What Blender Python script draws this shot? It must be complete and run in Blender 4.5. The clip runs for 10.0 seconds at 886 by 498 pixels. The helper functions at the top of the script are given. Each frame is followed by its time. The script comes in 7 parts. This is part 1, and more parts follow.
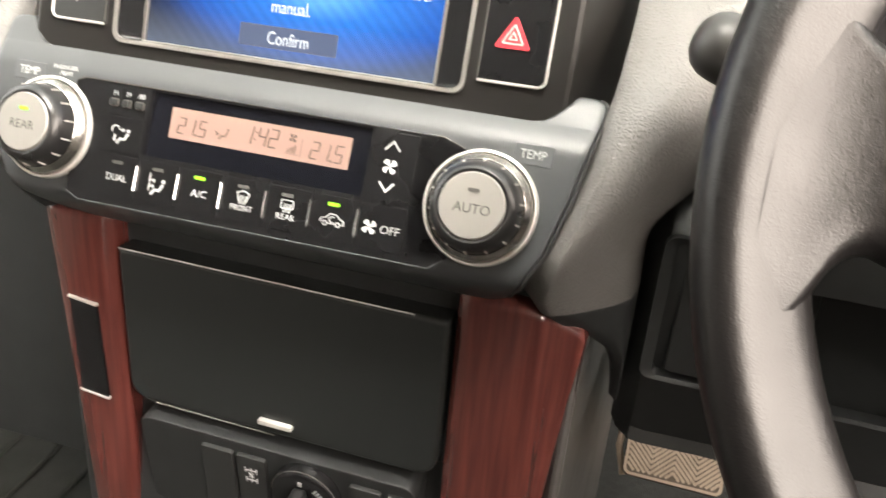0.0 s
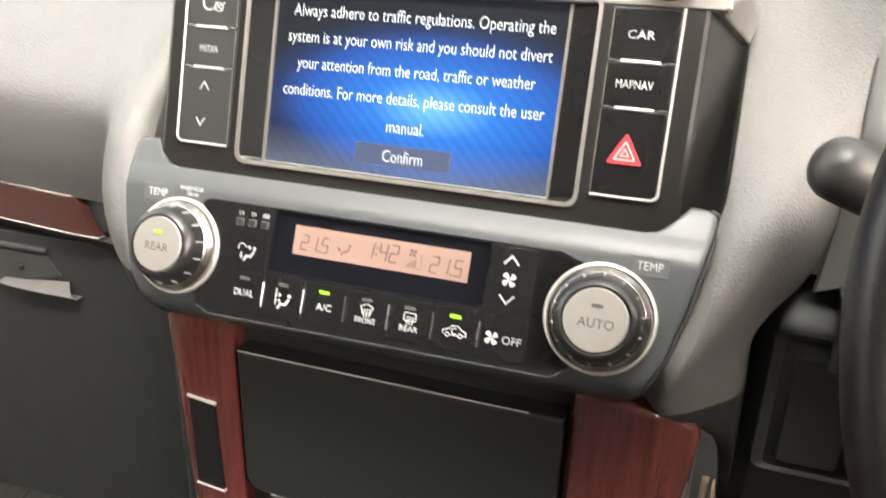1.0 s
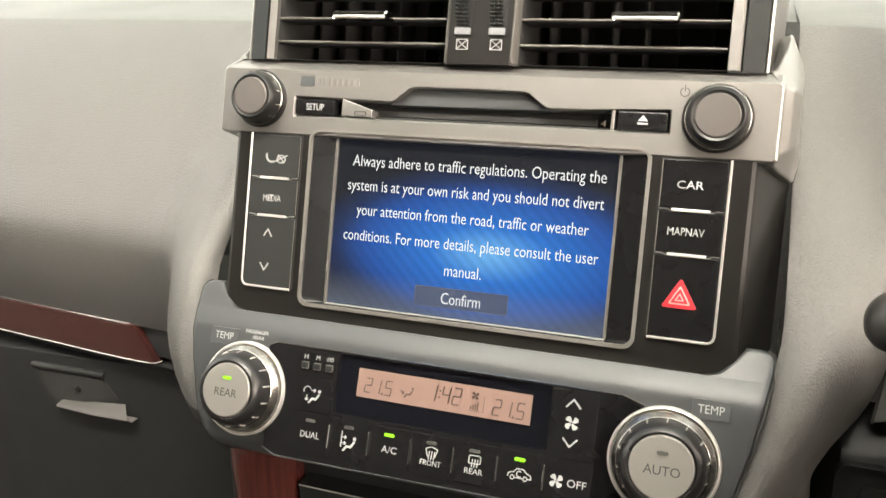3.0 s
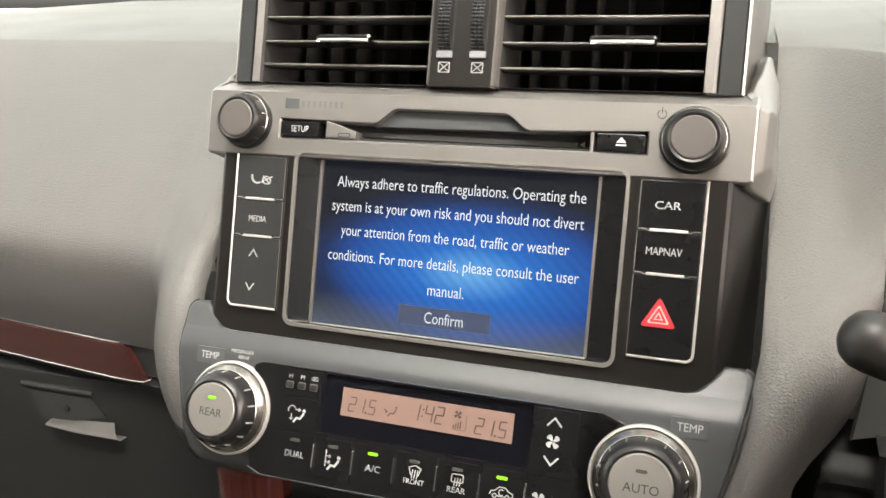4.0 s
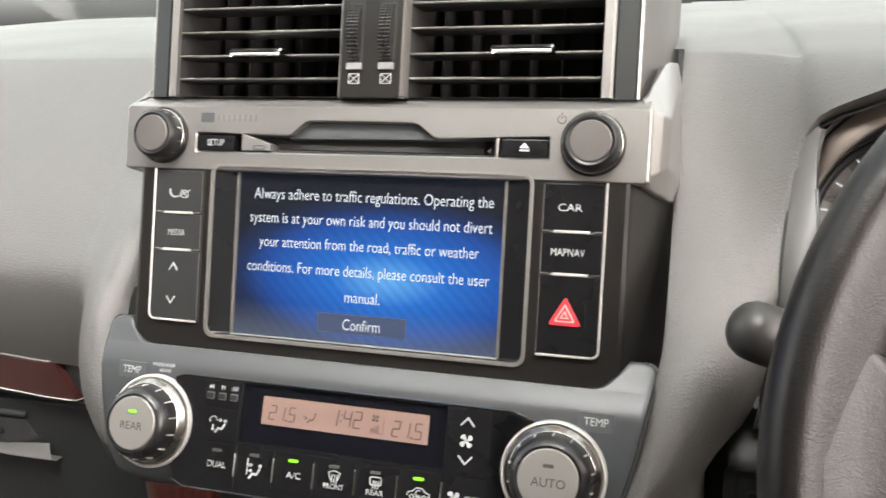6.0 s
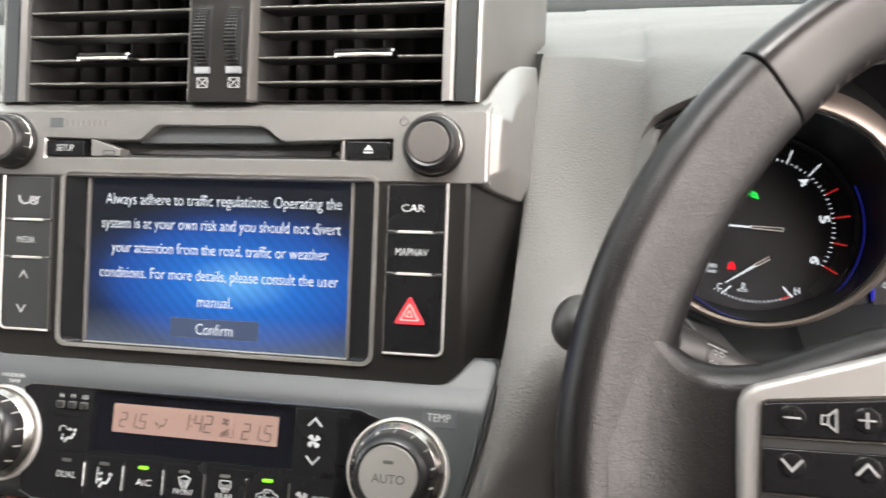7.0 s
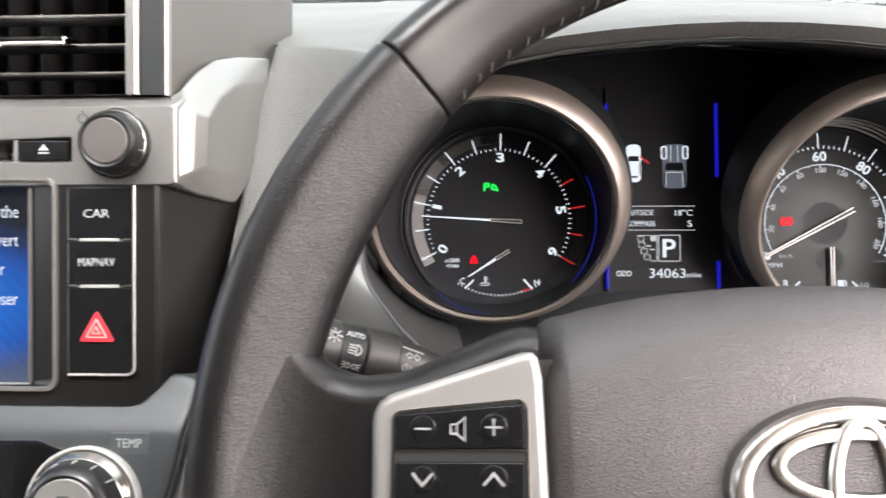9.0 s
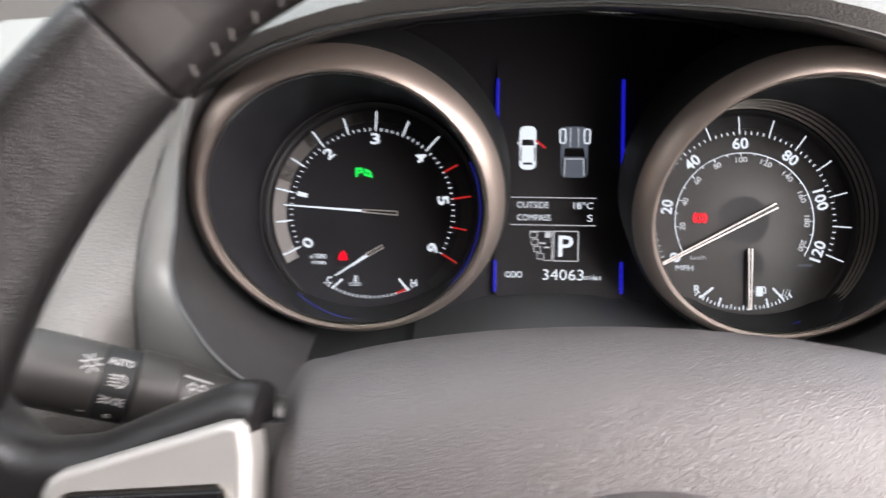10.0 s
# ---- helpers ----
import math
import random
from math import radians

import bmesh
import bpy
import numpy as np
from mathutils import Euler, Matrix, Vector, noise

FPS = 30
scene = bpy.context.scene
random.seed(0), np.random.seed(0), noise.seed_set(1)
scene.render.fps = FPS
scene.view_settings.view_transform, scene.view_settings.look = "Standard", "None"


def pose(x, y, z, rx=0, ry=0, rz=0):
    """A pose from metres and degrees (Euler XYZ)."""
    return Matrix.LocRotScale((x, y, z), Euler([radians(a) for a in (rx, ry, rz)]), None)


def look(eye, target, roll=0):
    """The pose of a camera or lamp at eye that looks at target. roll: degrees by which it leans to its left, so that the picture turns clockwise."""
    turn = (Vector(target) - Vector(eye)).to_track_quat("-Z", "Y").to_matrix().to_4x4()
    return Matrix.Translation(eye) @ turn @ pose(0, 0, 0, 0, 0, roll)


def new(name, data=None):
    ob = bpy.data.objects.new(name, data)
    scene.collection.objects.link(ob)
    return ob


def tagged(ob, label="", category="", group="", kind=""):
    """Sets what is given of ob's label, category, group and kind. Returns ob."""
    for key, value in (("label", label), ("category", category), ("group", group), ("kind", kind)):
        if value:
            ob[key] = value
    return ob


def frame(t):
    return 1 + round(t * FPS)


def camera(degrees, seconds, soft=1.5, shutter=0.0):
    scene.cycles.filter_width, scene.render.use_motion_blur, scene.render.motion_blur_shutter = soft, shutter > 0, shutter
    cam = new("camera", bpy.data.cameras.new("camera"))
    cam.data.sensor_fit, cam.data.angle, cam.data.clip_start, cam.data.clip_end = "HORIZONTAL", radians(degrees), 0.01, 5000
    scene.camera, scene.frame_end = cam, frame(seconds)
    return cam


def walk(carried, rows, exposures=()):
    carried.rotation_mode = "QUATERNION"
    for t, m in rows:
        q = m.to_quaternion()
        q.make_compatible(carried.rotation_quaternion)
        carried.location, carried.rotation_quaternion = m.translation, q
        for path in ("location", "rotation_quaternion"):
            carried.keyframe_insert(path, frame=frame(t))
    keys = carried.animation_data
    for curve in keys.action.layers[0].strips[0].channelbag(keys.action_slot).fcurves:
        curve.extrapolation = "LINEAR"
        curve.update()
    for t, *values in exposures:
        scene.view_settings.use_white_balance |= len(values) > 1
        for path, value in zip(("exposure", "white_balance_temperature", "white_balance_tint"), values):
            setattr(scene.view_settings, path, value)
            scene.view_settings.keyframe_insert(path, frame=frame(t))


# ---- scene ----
cam = camera(57.2, 10.0, shutter=0.5)
PATH = [
    (0, (0.2010, -0.3554, 0.7304), (-0.0364, 0.5229, 0.3153), 5.07),
    (0.5, (0.1833, -0.3635, 0.7461), (-0.0868, 0.5100, 0.3411), 3.52),
    (1, (0.1628, -0.3684, 0.7689), (-0.1252, 0.5098, 0.3871), 1.86),
    (1.5, (0.1499, -0.3654, 0.7839), (-0.1498, 0.5168, 0.4209), 0.78),
    (2, (0.1446, -0.3695, 0.8001), (-0.1656, 0.5162, 0.4545), 0.02),
    (2.5, (0.1435, -0.3742, 0.8069), (-0.1759, 0.5163, 0.4826), -0.39),
    (4, (0.1520, -0.3759, 0.8154), (-0.1678, 0.5259, 0.5248), -0.51),
    (4.5, (0.1616, -0.3825, 0.8120), (-0.1523, 0.5207, 0.5196), -0.74),
    (5, (0.1652, -0.3849, 0.8148), (-0.1447, 0.5210, 0.5264), -1.02),
    (6.5, (0.2034, -0.3722, 0.8148), (-0.0500, 0.5560, 0.5423), -1.53),
    (7, (0.2307, -0.3706, 0.8113), (0.0178, 0.5687, 0.5422), -1.34),
    (7.5, (0.2454, -0.3629, 0.8090), (0.0806, 0.5861, 0.5402), -1.17),
    (8, (0.2631, -0.3500, 0.8089), (0.1438, 0.6059, 0.5404), -1.18),
    (8.5, (0.2780, -0.3431, 0.8116), (0.2000, 0.6160, 0.5393), -1.02),
    (9, (0.3051, -0.3360, 0.8076), (0.2559, 0.6225, 0.5269), -0.83),
    (9.5, (0.3296, -0.3120, 0.8104), (0.2957, 0.6420, 0.5124), -0.33),
    (10, (0.3742, -0.2669, 0.8037), (0.3271, 0.6796, 0.4843), 0.08),
]
walk(cam, [(t, look(eye, target, roll)) for t, eye, target, roll in PATH], exposures=[(0, 3.78, 7100, 7), (1, 3.65, 7000, 7), (2, 3.20, 7300, 6), (2.5, 3.10, 7400, 6), (4.5, 2.88, 6900, 8), (7.5, 3.02, 6500, 8), (10, 3.11, 6300, 10)])

# ---- light: bright overcast day through the windscreen and the side windows ----
world = bpy.data.worlds.new("overcast_sky")
scene.world = world
world.use_nodes = True
wn, wl = world.node_tree.nodes, world.node_tree.links
sky = wn.new("ShaderNodeTexSky")
sky.sky_type, sky.sun_disc = "NISHITA", False
sky.sun_elevation, sky.sun_rotation, sky.dust_density, sky.air_density = radians(60), radians(168), 6.0, 1.0
grey = wn.new("ShaderNodeHueSaturation")
grey.inputs["Saturation"].default_value = 0.12
wl.new(sky.outputs[0], grey.inputs["Color"])
wl.new(grey.outputs[0], wn["Background"].inputs["Color"])
wn["Background"].inputs["Strength"].default_value = 0.15
sun = new("sun", bpy.data.lights.new("sun", "SUN"))
sun.data.energy, sun.data.angle, sun.data.color = 0.40, radians(45), (1.0, 0.92, 0.87)
sun.matrix_world = look((0.35, -0.72, 1.85), (0.2, -0.05, 0.68))

window_light = new("door_window_light", bpy.data.lights.new("door_window_light", "AREA"))
window_light.data.shape, window_light.data.size, window_light.data.size_y = "RECTANGLE", 1.1, 0.50
window_light.data.energy, window_light.data.color = 2.0, (1.0, 0.84, 0.78)
window_light.matrix_world = look((0.84, -0.38, 0.96), (0.2, -0.25, 0.80))

# ---- frames of the main panels: x to the right, y into the dashboard, z up ----
K = 0.0153                                   # the car's middle line
MS = pose(K, 0, 0.65, -16)                   # head unit
MC = pose(K, -0.0184, 0.6241, -23)           # climate panel
MG = pose(0.42, 0.156, 0.687, -20)           # dials
MW = pose(0.4145, -0.107, 0.666, -25)        # steering wheel
MV = pose(K, -0.005, 0, 0)                   # lower console


# ---- materials ----
def material(name, base, rough=0.5, metal=0.0, vary=0.12, scale=60, fine=900, bump=0.05, depth=0.0004, coat=0.0, spec=0.5, tint=None, cell=False, rvary=0.1):
    m = bpy.data.materials.new(name)
    m.use_nodes = True
    n, l = m.node_tree.nodes, m.node_tree.links
    b = n["Principled BSDF"]
    b.inputs["Metallic"].default_value = metal
    b.inputs["Coat Weight"].default_value = coat
    b.inputs["Coat Roughness"].default_value = 0.08
    b.inputs["Specular IOR Level"].default_value = spec
    co = n.new("ShaderNodeTexCoord")
    big = n.new("ShaderNodeTexNoise")
    big.inputs["Scale"].default_value, big.inputs["Detail"].default_value = scale, 5
    l.new(co.outputs["Object"], big.inputs["Vector"])
    mix = n.new("ShaderNodeMix")
    mix.data_type = "RGBA"
    c2 = tint or tuple(c * (1 - vary) for c in base)
    mix.inputs[6].default_value, mix.inputs[7].default_value = (*[min(1, c * (1 + vary)) for c in base], 1), (*c2, 1)
    l.new(big.outputs["Fac"], mix.inputs[0])
    l.new(mix.outputs[2], b.inputs["Base Color"])
    mr = n.new("ShaderNodeMapRange")
    mr.inputs[3].default_value, mr.inputs[4].default_value = max(0.02, rough - rvary), min(1, rough + rvary)
    l.new(big.outputs["Fac"], mr.inputs[0])
    l.new(mr.outputs[0], b.inputs["Roughness"])
    if bump:
        if cell:
            small = n.new("ShaderNodeTexVoronoi")
            small.feature = "DISTANCE_TO_EDGE"
            small.inputs["Scale"].default_value = fine
            warp = n.new("ShaderNodeTexNoise")
            warp.inputs["Scale"].default_value = fine * 0.5
            add = n.new("ShaderNodeMix")
            add.data_type = "VECTOR"
            add.inputs[0].default_value = 0.004 if fine > 200 else 0.01
            l.new(co.outputs["Object"], warp.inputs["Vector"])
            l.new(co.outputs["Object"], add.inputs[4])
            l.new(warp.outputs["Color"], add.inputs[5])
            l.new(add.outputs[1], small.inputs["Vector"])
            ramp = n.new("ShaderNodeMapRange")
            ramp.inputs[1].default_value, ramp.inputs[2].default_value = 0.0, 0.35
            l.new(small.outputs["Distance"], ramp.inputs[0])
            height = ramp.outputs[0]
        else:
            small = n.new("ShaderNodeTexNoise")
            small.inputs["Scale"].default_value, small.inputs["Detail"].default_value = fine, 3
            l.new(co.outputs["Object"], small.inputs["Vector"])
            height = small.outputs["Fac"]
        bp = n.new("ShaderNodeBump")
        bp.inputs["Strength"].default_value, bp.inputs["Distance"].default_value = bump, depth
        l.new(height, bp.inputs["Height"])
        l.new(bp.outputs[0], b.inputs["Normal"])
    return m


def worn_leather(name, base, rough, crease=0.5, **k):
    """Leather with soft hand-worn creases under its grain."""
    m = material(name, base, rough, **k)
    n, l = m.node_tree.nodes, m.node_tree.links
    co = n.new("ShaderNodeTexCoord")
    fold = n.new("ShaderNodeTexNoise")
    fold.inputs["Scale"].default_value, fold.inputs["Detail"].default_value, fold.inputs["Distortion"].default_value = 150, 4, 0.6
    l.new(co.outputs["Object"], fold.inputs["Vector"])
    bp = n.new("ShaderNodeBump")
    bp.inputs["Strength"].default_value, bp.inputs["Distance"].default_value = crease, 0.0012
    l.new(fold.outputs["Fac"], bp.inputs["Height"])
    grain = [x for x in n if x.bl_idname == "ShaderNodeBump" and x != bp][0]
    l.new(bp.outputs[0], grain.inputs["Normal"])
    return m


LIGHT = 6.5                                   # how much brighter the day is than the lit panels


def glow(name, colour, strength=1.0, base=(0.02, 0.02, 0.02)):
    m = bpy.data.materials.new(name)
    m.use_nodes = True
    b = m.node_tree.nodes["Principled BSDF"]
    b.inputs["Base Color"].default_value = (*base, 1)
    b.inputs["Emission Color"].default_value = (*colour, 1)
    b.inputs["Emission Strength"].default_value = strength / LIGHT
    b.inputs["Roughness"].default_value = 0.4
    b.inputs["Specular IOR Level"].default_value = 0.2
    return m


def tinted_glass(name, tint):
    m = bpy.data.materials.new(name)
    m.use_nodes = True
    n, l = m.node_tree.nodes, m.node_tree.links
    clear, shine, mix = n.new("ShaderNodeBsdfTransparent"), n.new("ShaderNodeBsdfGlossy"), n.new("ShaderNodeMixShader")
    clear.inputs[0].default_value = (*tint, 1)
    shine.inputs["Roughness"].default_value = 0.03
    mix.inputs[0].default_value = 0.07
    l.new(clear.outputs[0], mix.inputs[1])
    l.new(shine.outputs[0], mix.inputs[2])
    l.new(mix.outputs[0], n["Material Output"].inputs["Surface"])
    return m


def wood_material(name, stretch, light_gain=1.0):
    m = material(name, (0.11, 0.024, 0.020), 0.24, coat=0.6, bump=0.0, rvary=0.02)
    n, l = m.node_tree.nodes, m.node_tree.links
    b = n["Principled BSDF"]
    co = n.new("ShaderNodeTexCoord")
    mp = n.new("ShaderNodeMapping")
    mp.inputs["Scale"].default_value = stretch
    l.new(co.outputs["Object"], mp.inputs["Vector"])
    grain = n.new("ShaderNodeTexNoise")
    grain.inputs["Scale"].default_value, grain.inputs["Detail"].default_value = 3, 4
    l.new(mp.outputs[0], grain.inputs["Vector"])
    r = n.new("ShaderNodeValToRGB")
    r.color_ramp.elements[0].position, r.color_ramp.elements[0].color = 0.34, (0.046 * light_gain, 0.0118 * light_gain, 0.0100 * light_gain, 1)
    r.color_ramp.elements[1].position, r.color_ramp.elements[1].color = 0.70, (0.080 * light_gain, 0.020 * light_gain, 0.0165 * light_gain, 1)
    l.new(grain.outputs["Fac"], r.inputs[0])
    l.new(r.outputs[0], b.inputs["Base Color"])
    return m


def screen_material():
    """The lit display: black above, a blue glow spreading from the middle, with fine slanting lines."""
    m = bpy.data.materials.new("lit_display")
    m.use_nodes = True
    n, l = m.node_tree.nodes, m.node_tree.links
    b = n["Principled BSDF"]
    b.inputs["Base Color"].default_value = (0.006, 0.0065, 0.008, 1)
    b.inputs["Roughness"].default_value = 0.25
    b.inputs["Specular IOR Level"].default_value = 0.3
    co = n.new("ShaderNodeTexCoord")
    mp = n.new("ShaderNodeMapping")
    mp.inputs["Location"].default_value = (-0.014 / 0.105, 0, -0.030 / 0.046)
    mp.inputs["Scale"].default_value = (1 / 0.105, 0, 1 / 0.046)
    l.new(co.outputs["Object"], mp.inputs["Vector"])
    g = n.new("ShaderNodeTexGradient")
    g.gradient_type = "SPHERICAL"
    l.new(mp.outputs[0], g.inputs[0])
    r = n.new("ShaderNodeValToRGB")
    e = r.color_ramp.elements
    e[0].position, e[0].color = 0.0, (0.006, 0.008, 0.014, 1)
    e[1].position, e[1].color = 0.97, (0.13, 0.44, 0.95, 1)
    x = e.new(0.16)
    x.color = (0.008, 0.025, 0.10, 1)
    x = e.new(0.34)
    x.color = (0.008, 0.085, 0.42, 1)
    x = e.new(0.68)
    x.color = (0.014, 0.17, 0.68, 1)
    low = n.new("ShaderNodeSeparateXYZ")
    l.new(co.outputs["Object"], low.inputs[0])
    foot = n.new("ShaderNodeMapRange")
    foot.inputs[1].default_value, foot.inputs[2].default_value, foot.inputs[3].default_value, foot.inputs[4].default_value = -0.006, 0.014, 0.42, 0.0
    l.new(low.outputs["Z"], foot.inputs[0])
    wash = n.new("ShaderNodeMix")
    wash.data_type = "RGBA"
    wash.inputs[7].default_value = (0.22, 0.27, 0.40, 1)
    l.new(g.outputs["Fac"], r.inputs[0])
    l.new(foot.outputs[0], wash.inputs[0])
    l.new(r.outputs[0], wash.inputs[6])
    wave = n.new("ShaderNodeTexWave")
    wave.bands_direction = "DIAGONAL"
    wave.inputs["Scale"].default_value = 90
    l.new(co.outputs["Object"], wave.inputs[0])
    mr = n.new("ShaderNodeMapRange")
    mr.inputs[3].default_value, mr.inputs[4].default_value = 0.70 / LIGHT, 0.84 / LIGHT
    l.new(wave.outputs["Fac"], mr.inputs[0])
    l.new(wash.outputs[2], b.inputs["Emission Color"])
    l.new(mr.outputs[0], b.inputs["Emission Strength"])
    return m


leather_dash = material("grey_dash_skin", (0.106, 0.1025, 0.098), 0.50, vary=0.06, scale=8, fine=480, bump=0.38, depth=0.0005, cell=True)
leather_wheel = worn_leather("black_wheel_leather", (0.0075, 0.0068, 0.0070), 0.36, spec=0.42, crease=0.15, vary=0.2, scale=55, fine=800, bump=0.17, depth=0.0003, cell=True, rvary=0.08)
leather_smooth = worn_leather("black_smooth_leather", (0.0085, 0.0070, 0.0070), 0.32, spec=0.55, crease=0.07, vary=0.12, scale=40, fine=1300, bump=0.06, depth=0.0002, cell=True, rvary=0.06)
pad_skin = material("airbag_cover_skin", (0.062, 0.0565, 0.0578), 0.40, spec=0.7, vary=0.1, scale=30, fine=820, bump=0.30, depth=0.0005, cell=True, rvary=0.06)
grey_plastic = material("slate_grey_plastic", (0.042, 0.0455, 0.048), 0.42, vary=0.05, scale=20, fine=1500, bump=0.08)
black_plastic = material("black_grained_plastic", (0.017, 0.018, 0.0185), 0.5, spec=0.35, vary=0.15, scale=25, fine=900, bump=0.2)
dark_plastic = material("charcoal_plastic", (0.022, 0.023, 0.023), 0.45, spec=0.35, vary=0.12, scale=25, fine=1400, bump=0.08)
flap_black = material("satin_black_lid", (0.014, 0.0155, 0.0155), 0.36, vary=0.15, scale=12, fine=1600, bump=0.06)
bronze_black = material("satin_brown_black_trim", (0.0105, 0.0095, 0.0088), 0.34, spec=0.4, vary=0.08, scale=15, fine=1500, bump=0.04)
piano = material("gloss_black_plastic", (0.0085, 0.0085, 0.0092), 0.22, vary=0.2, scale=30, fine=600, bump=0.015, spec=0.32)
lcd_glass = material("smoked_display_glass", (0.005, 0.0055, 0.008), 0.10, vary=0.2, scale=30, bump=0.0, rvary=0.03)
silver = material("brushed_silver_paint", (0.36, 0.35, 0.335), 0.36, metal=0.82, vary=0.05, scale=20, fine=1800, bump=0.05, rvary=0.04)
trim_silver = material("satin_silver_trim", (0.38, 0.37, 0.355), 0.38, metal=0.5, vary=0.05, scale=20, fine=1800, bump=0.05, rvary=0.04)
knob_silver = material("satin_silver_cap", (0.29, 0.28, 0.265), 0.45, metal=0.5, vary=0.05, scale=40, fine=2500, bump=0.05, rvary=0.05)
teal_black = material("dark_teal_satin", (0.016, 0.018, 0.0185), 0.38, spec=0.35, vary=0.08, scale=20, fine=1500, bump=0.04)
knob_dark = material("dark_satin_knob_face", (0.20, 0.19, 0.175), 0.42, metal=0.6, vary=0.05, scale=40, fine=2500, bump=0.05, rvary=0.05)
faint_silver = material("faint_silver_print", (0.255, 0.248, 0.236), 0.42, metal=0.5, vary=0.05, scale=40, bump=0.0)
plaque_grey = material("slate_plaque", (0.060, 0.065, 0.068), 0.45, vary=0.05, scale=40, fine=1500, bump=0.05)
knob_face = material("dark_knob_face", (0.125, 0.115, 0.11), 0.40, metal=0.4, vary=0.05, scale=40, fine=2500, bump=0.05, rvary=0.05)
tab_grey = material("blue_grey_marker", (0.20, 0.205, 0.215), 0.45, vary=0.05, scale=60, bump=0.0)
duct_black = material("dark_duct", (0.042, 0.042, 0.042), 0.9, vary=0.2, scale=40, bump=0.0, spec=0.15)
slat_black = material("matt_slat", (0.034, 0.034, 0.034), 0.7, vary=0.2, scale=40, bump=0.0, spec=0.3)
frame_metal = material("dull_pinkish_frame", (0.40, 0.385, 0.36), 0.34, metal=0.75, vary=0.05, scale=40, bump=0.0, rvary=0.05)
knob_black = material("black_knob_body", (0.010, 0.010, 0.010), 0.38, vary=0.15, scale=60, fine=900, bump=0.05, spec=0.4)
chrome = material("chrome", (0.78, 0.77, 0.75), 0.12, metal=1.0, vary=0.04, scale=60, bump=0.0, rvary=0.05)
satin_chrome = material("satin_chrome_line", (0.55, 0.53, 0.50), 0.22, metal=1.0, vary=0.05, scale=60, bump=0.0, rvary=0.05)
bright_satin = material("bright_satin_metal", (0.72, 0.70, 0.67), 0.32, metal=0.55, vary=0.04, scale=60, bump=0.0, rvary=0.05)
cheek_grey = material("warm_grey_gloss_cheek", (0.095, 0.090, 0.084), 0.38, vary=0.06, scale=12, fine=1500, bump=0.05)
sign_grey = material("pale_grey_print", (0.34, 0.34, 0.34), 0.5, vary=0.05, scale=300, bump=0.0)
rose_silver = material("warm_satin_ring", (0.42, 0.36, 0.32), 0.46, metal=0.85, vary=0.05, scale=30, fine=1500, bump=0.04)
stalk_grey = material("warm_charcoal_stalk", (0.030, 0.029, 0.0275), 0.40, vary=0.1, scale=25, fine=1400, bump=0.08)
rubber = material("black_rubber_grip", (0.013, 0.013, 0.0135), 0.30, vary=0.15, scale=60, fine=900, bump=0.1)
gap_black = material("deep_gap", (0.021, 0.021, 0.021), 0.8, vary=0.2, scale=60, bump=0.0)
white_paint = material("white_print", (0.44, 0.45, 0.45), 0.5, vary=0.04, scale=300, bump=0.0)
grey_paint = material("dark_grey_print", (0.055, 0.055, 0.055), 0.5, vary=0.04, scale=300, bump=0.0)
red_plastic = material("red_hazard_triangle", (0.55, 0.035, 0.05), 0.35, vary=0.08, scale=200, bump=0.0)
red_line = material("white_red_line", (0.80, 0.55, 0.5), 0.4, vary=0.05, scale=200, bump=0.0)
carpet = material("dark_footwell_carpet", (0.022, 0.022, 0.020), 0.9, vary=0.3, scale=120, fine=2200, bump=0.8, depth=0.002)
mat_rubber = material("grey_green_floor_mat", (0.050, 0.052, 0.046), 0.75, vary=0.25, scale=40, fine=1500, bump=0.5, depth=0.001)
pedal_rubber = material("worn_tan_pedal_rubber", (0.34, 0.265, 0.20), 0.7, vary=0.2, scale=80, fine=900, bump=0.2)
pedal_dark = material("dark_pedal_rubber", (0.10, 0.08, 0.06), 0.85, vary=0.3, scale=70, fine=900, bump=0.2)
lining = material("pale_headliner_cloth", (0.40, 0.385, 0.36), 0.9, vary=0.05, scale=30, fine=1200, bump=0.2)
blocker_cloth = material("dark_blocker_cloth", (0.07, 0.065, 0.06), 0.9, vary=0.1, scale=15, fine=800, bump=0.2)
trim_cloth = material("beige_cabin_trim", (0.24, 0.22, 0.20), 0.8, vary=0.1, scale=15, fine=800, bump=0.2)
thread = material("grey_stitching", (0.13, 0.125, 0.12), 0.7, vary=0.1, scale=400, bump=0.0)
asphalt = material("pale_paving", (0.38, 0.37, 0.35), 0.9, vary=0.2, scale=2, fine=40, bump=0.2)
screen_glass = tinted_glass("tinted_windscreen", (0.80, 0.82, 0.81))
# same veneer twice: reflected light put into the cheeks' colour, its lack into the strip's
wood = wood_material("wood_veneer", (90, 90, 5), 1.35)
wood_level = wood_material("level_grained_wood_veneer", (5, 110, 110), 0.62)
lit_display = screen_material()
veil = glow("dark_blue_field", (0.035, 0.065, 0.16), 0.8)
warm_grey = material("warm_grey_tunnel_trim", (0.070, 0.065, 0.062), 0.5, vary=0.08, scale=15, fine=900, bump=0.12)
amber = glow("amber_lcd_backlight", (0.44, 0.27, 0.22), 0.40, (0.14, 0.095, 0.083))
lcd_ink = material("lcd_segments", (0.035, 0.020, 0.018), 0.5, vary=0.1, bump=0.0)
green_led = glow("green_led", (0.32, 1.0, 0.02), 1.3)
dim_led = material("unlit_led", (0.07, 0.07, 0.065), 0.3, vary=0.1, bump=0.0)
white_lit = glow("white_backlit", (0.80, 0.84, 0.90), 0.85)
screen_white = glow("screen_white", (0.84, 0.89, 0.97), 0.85)
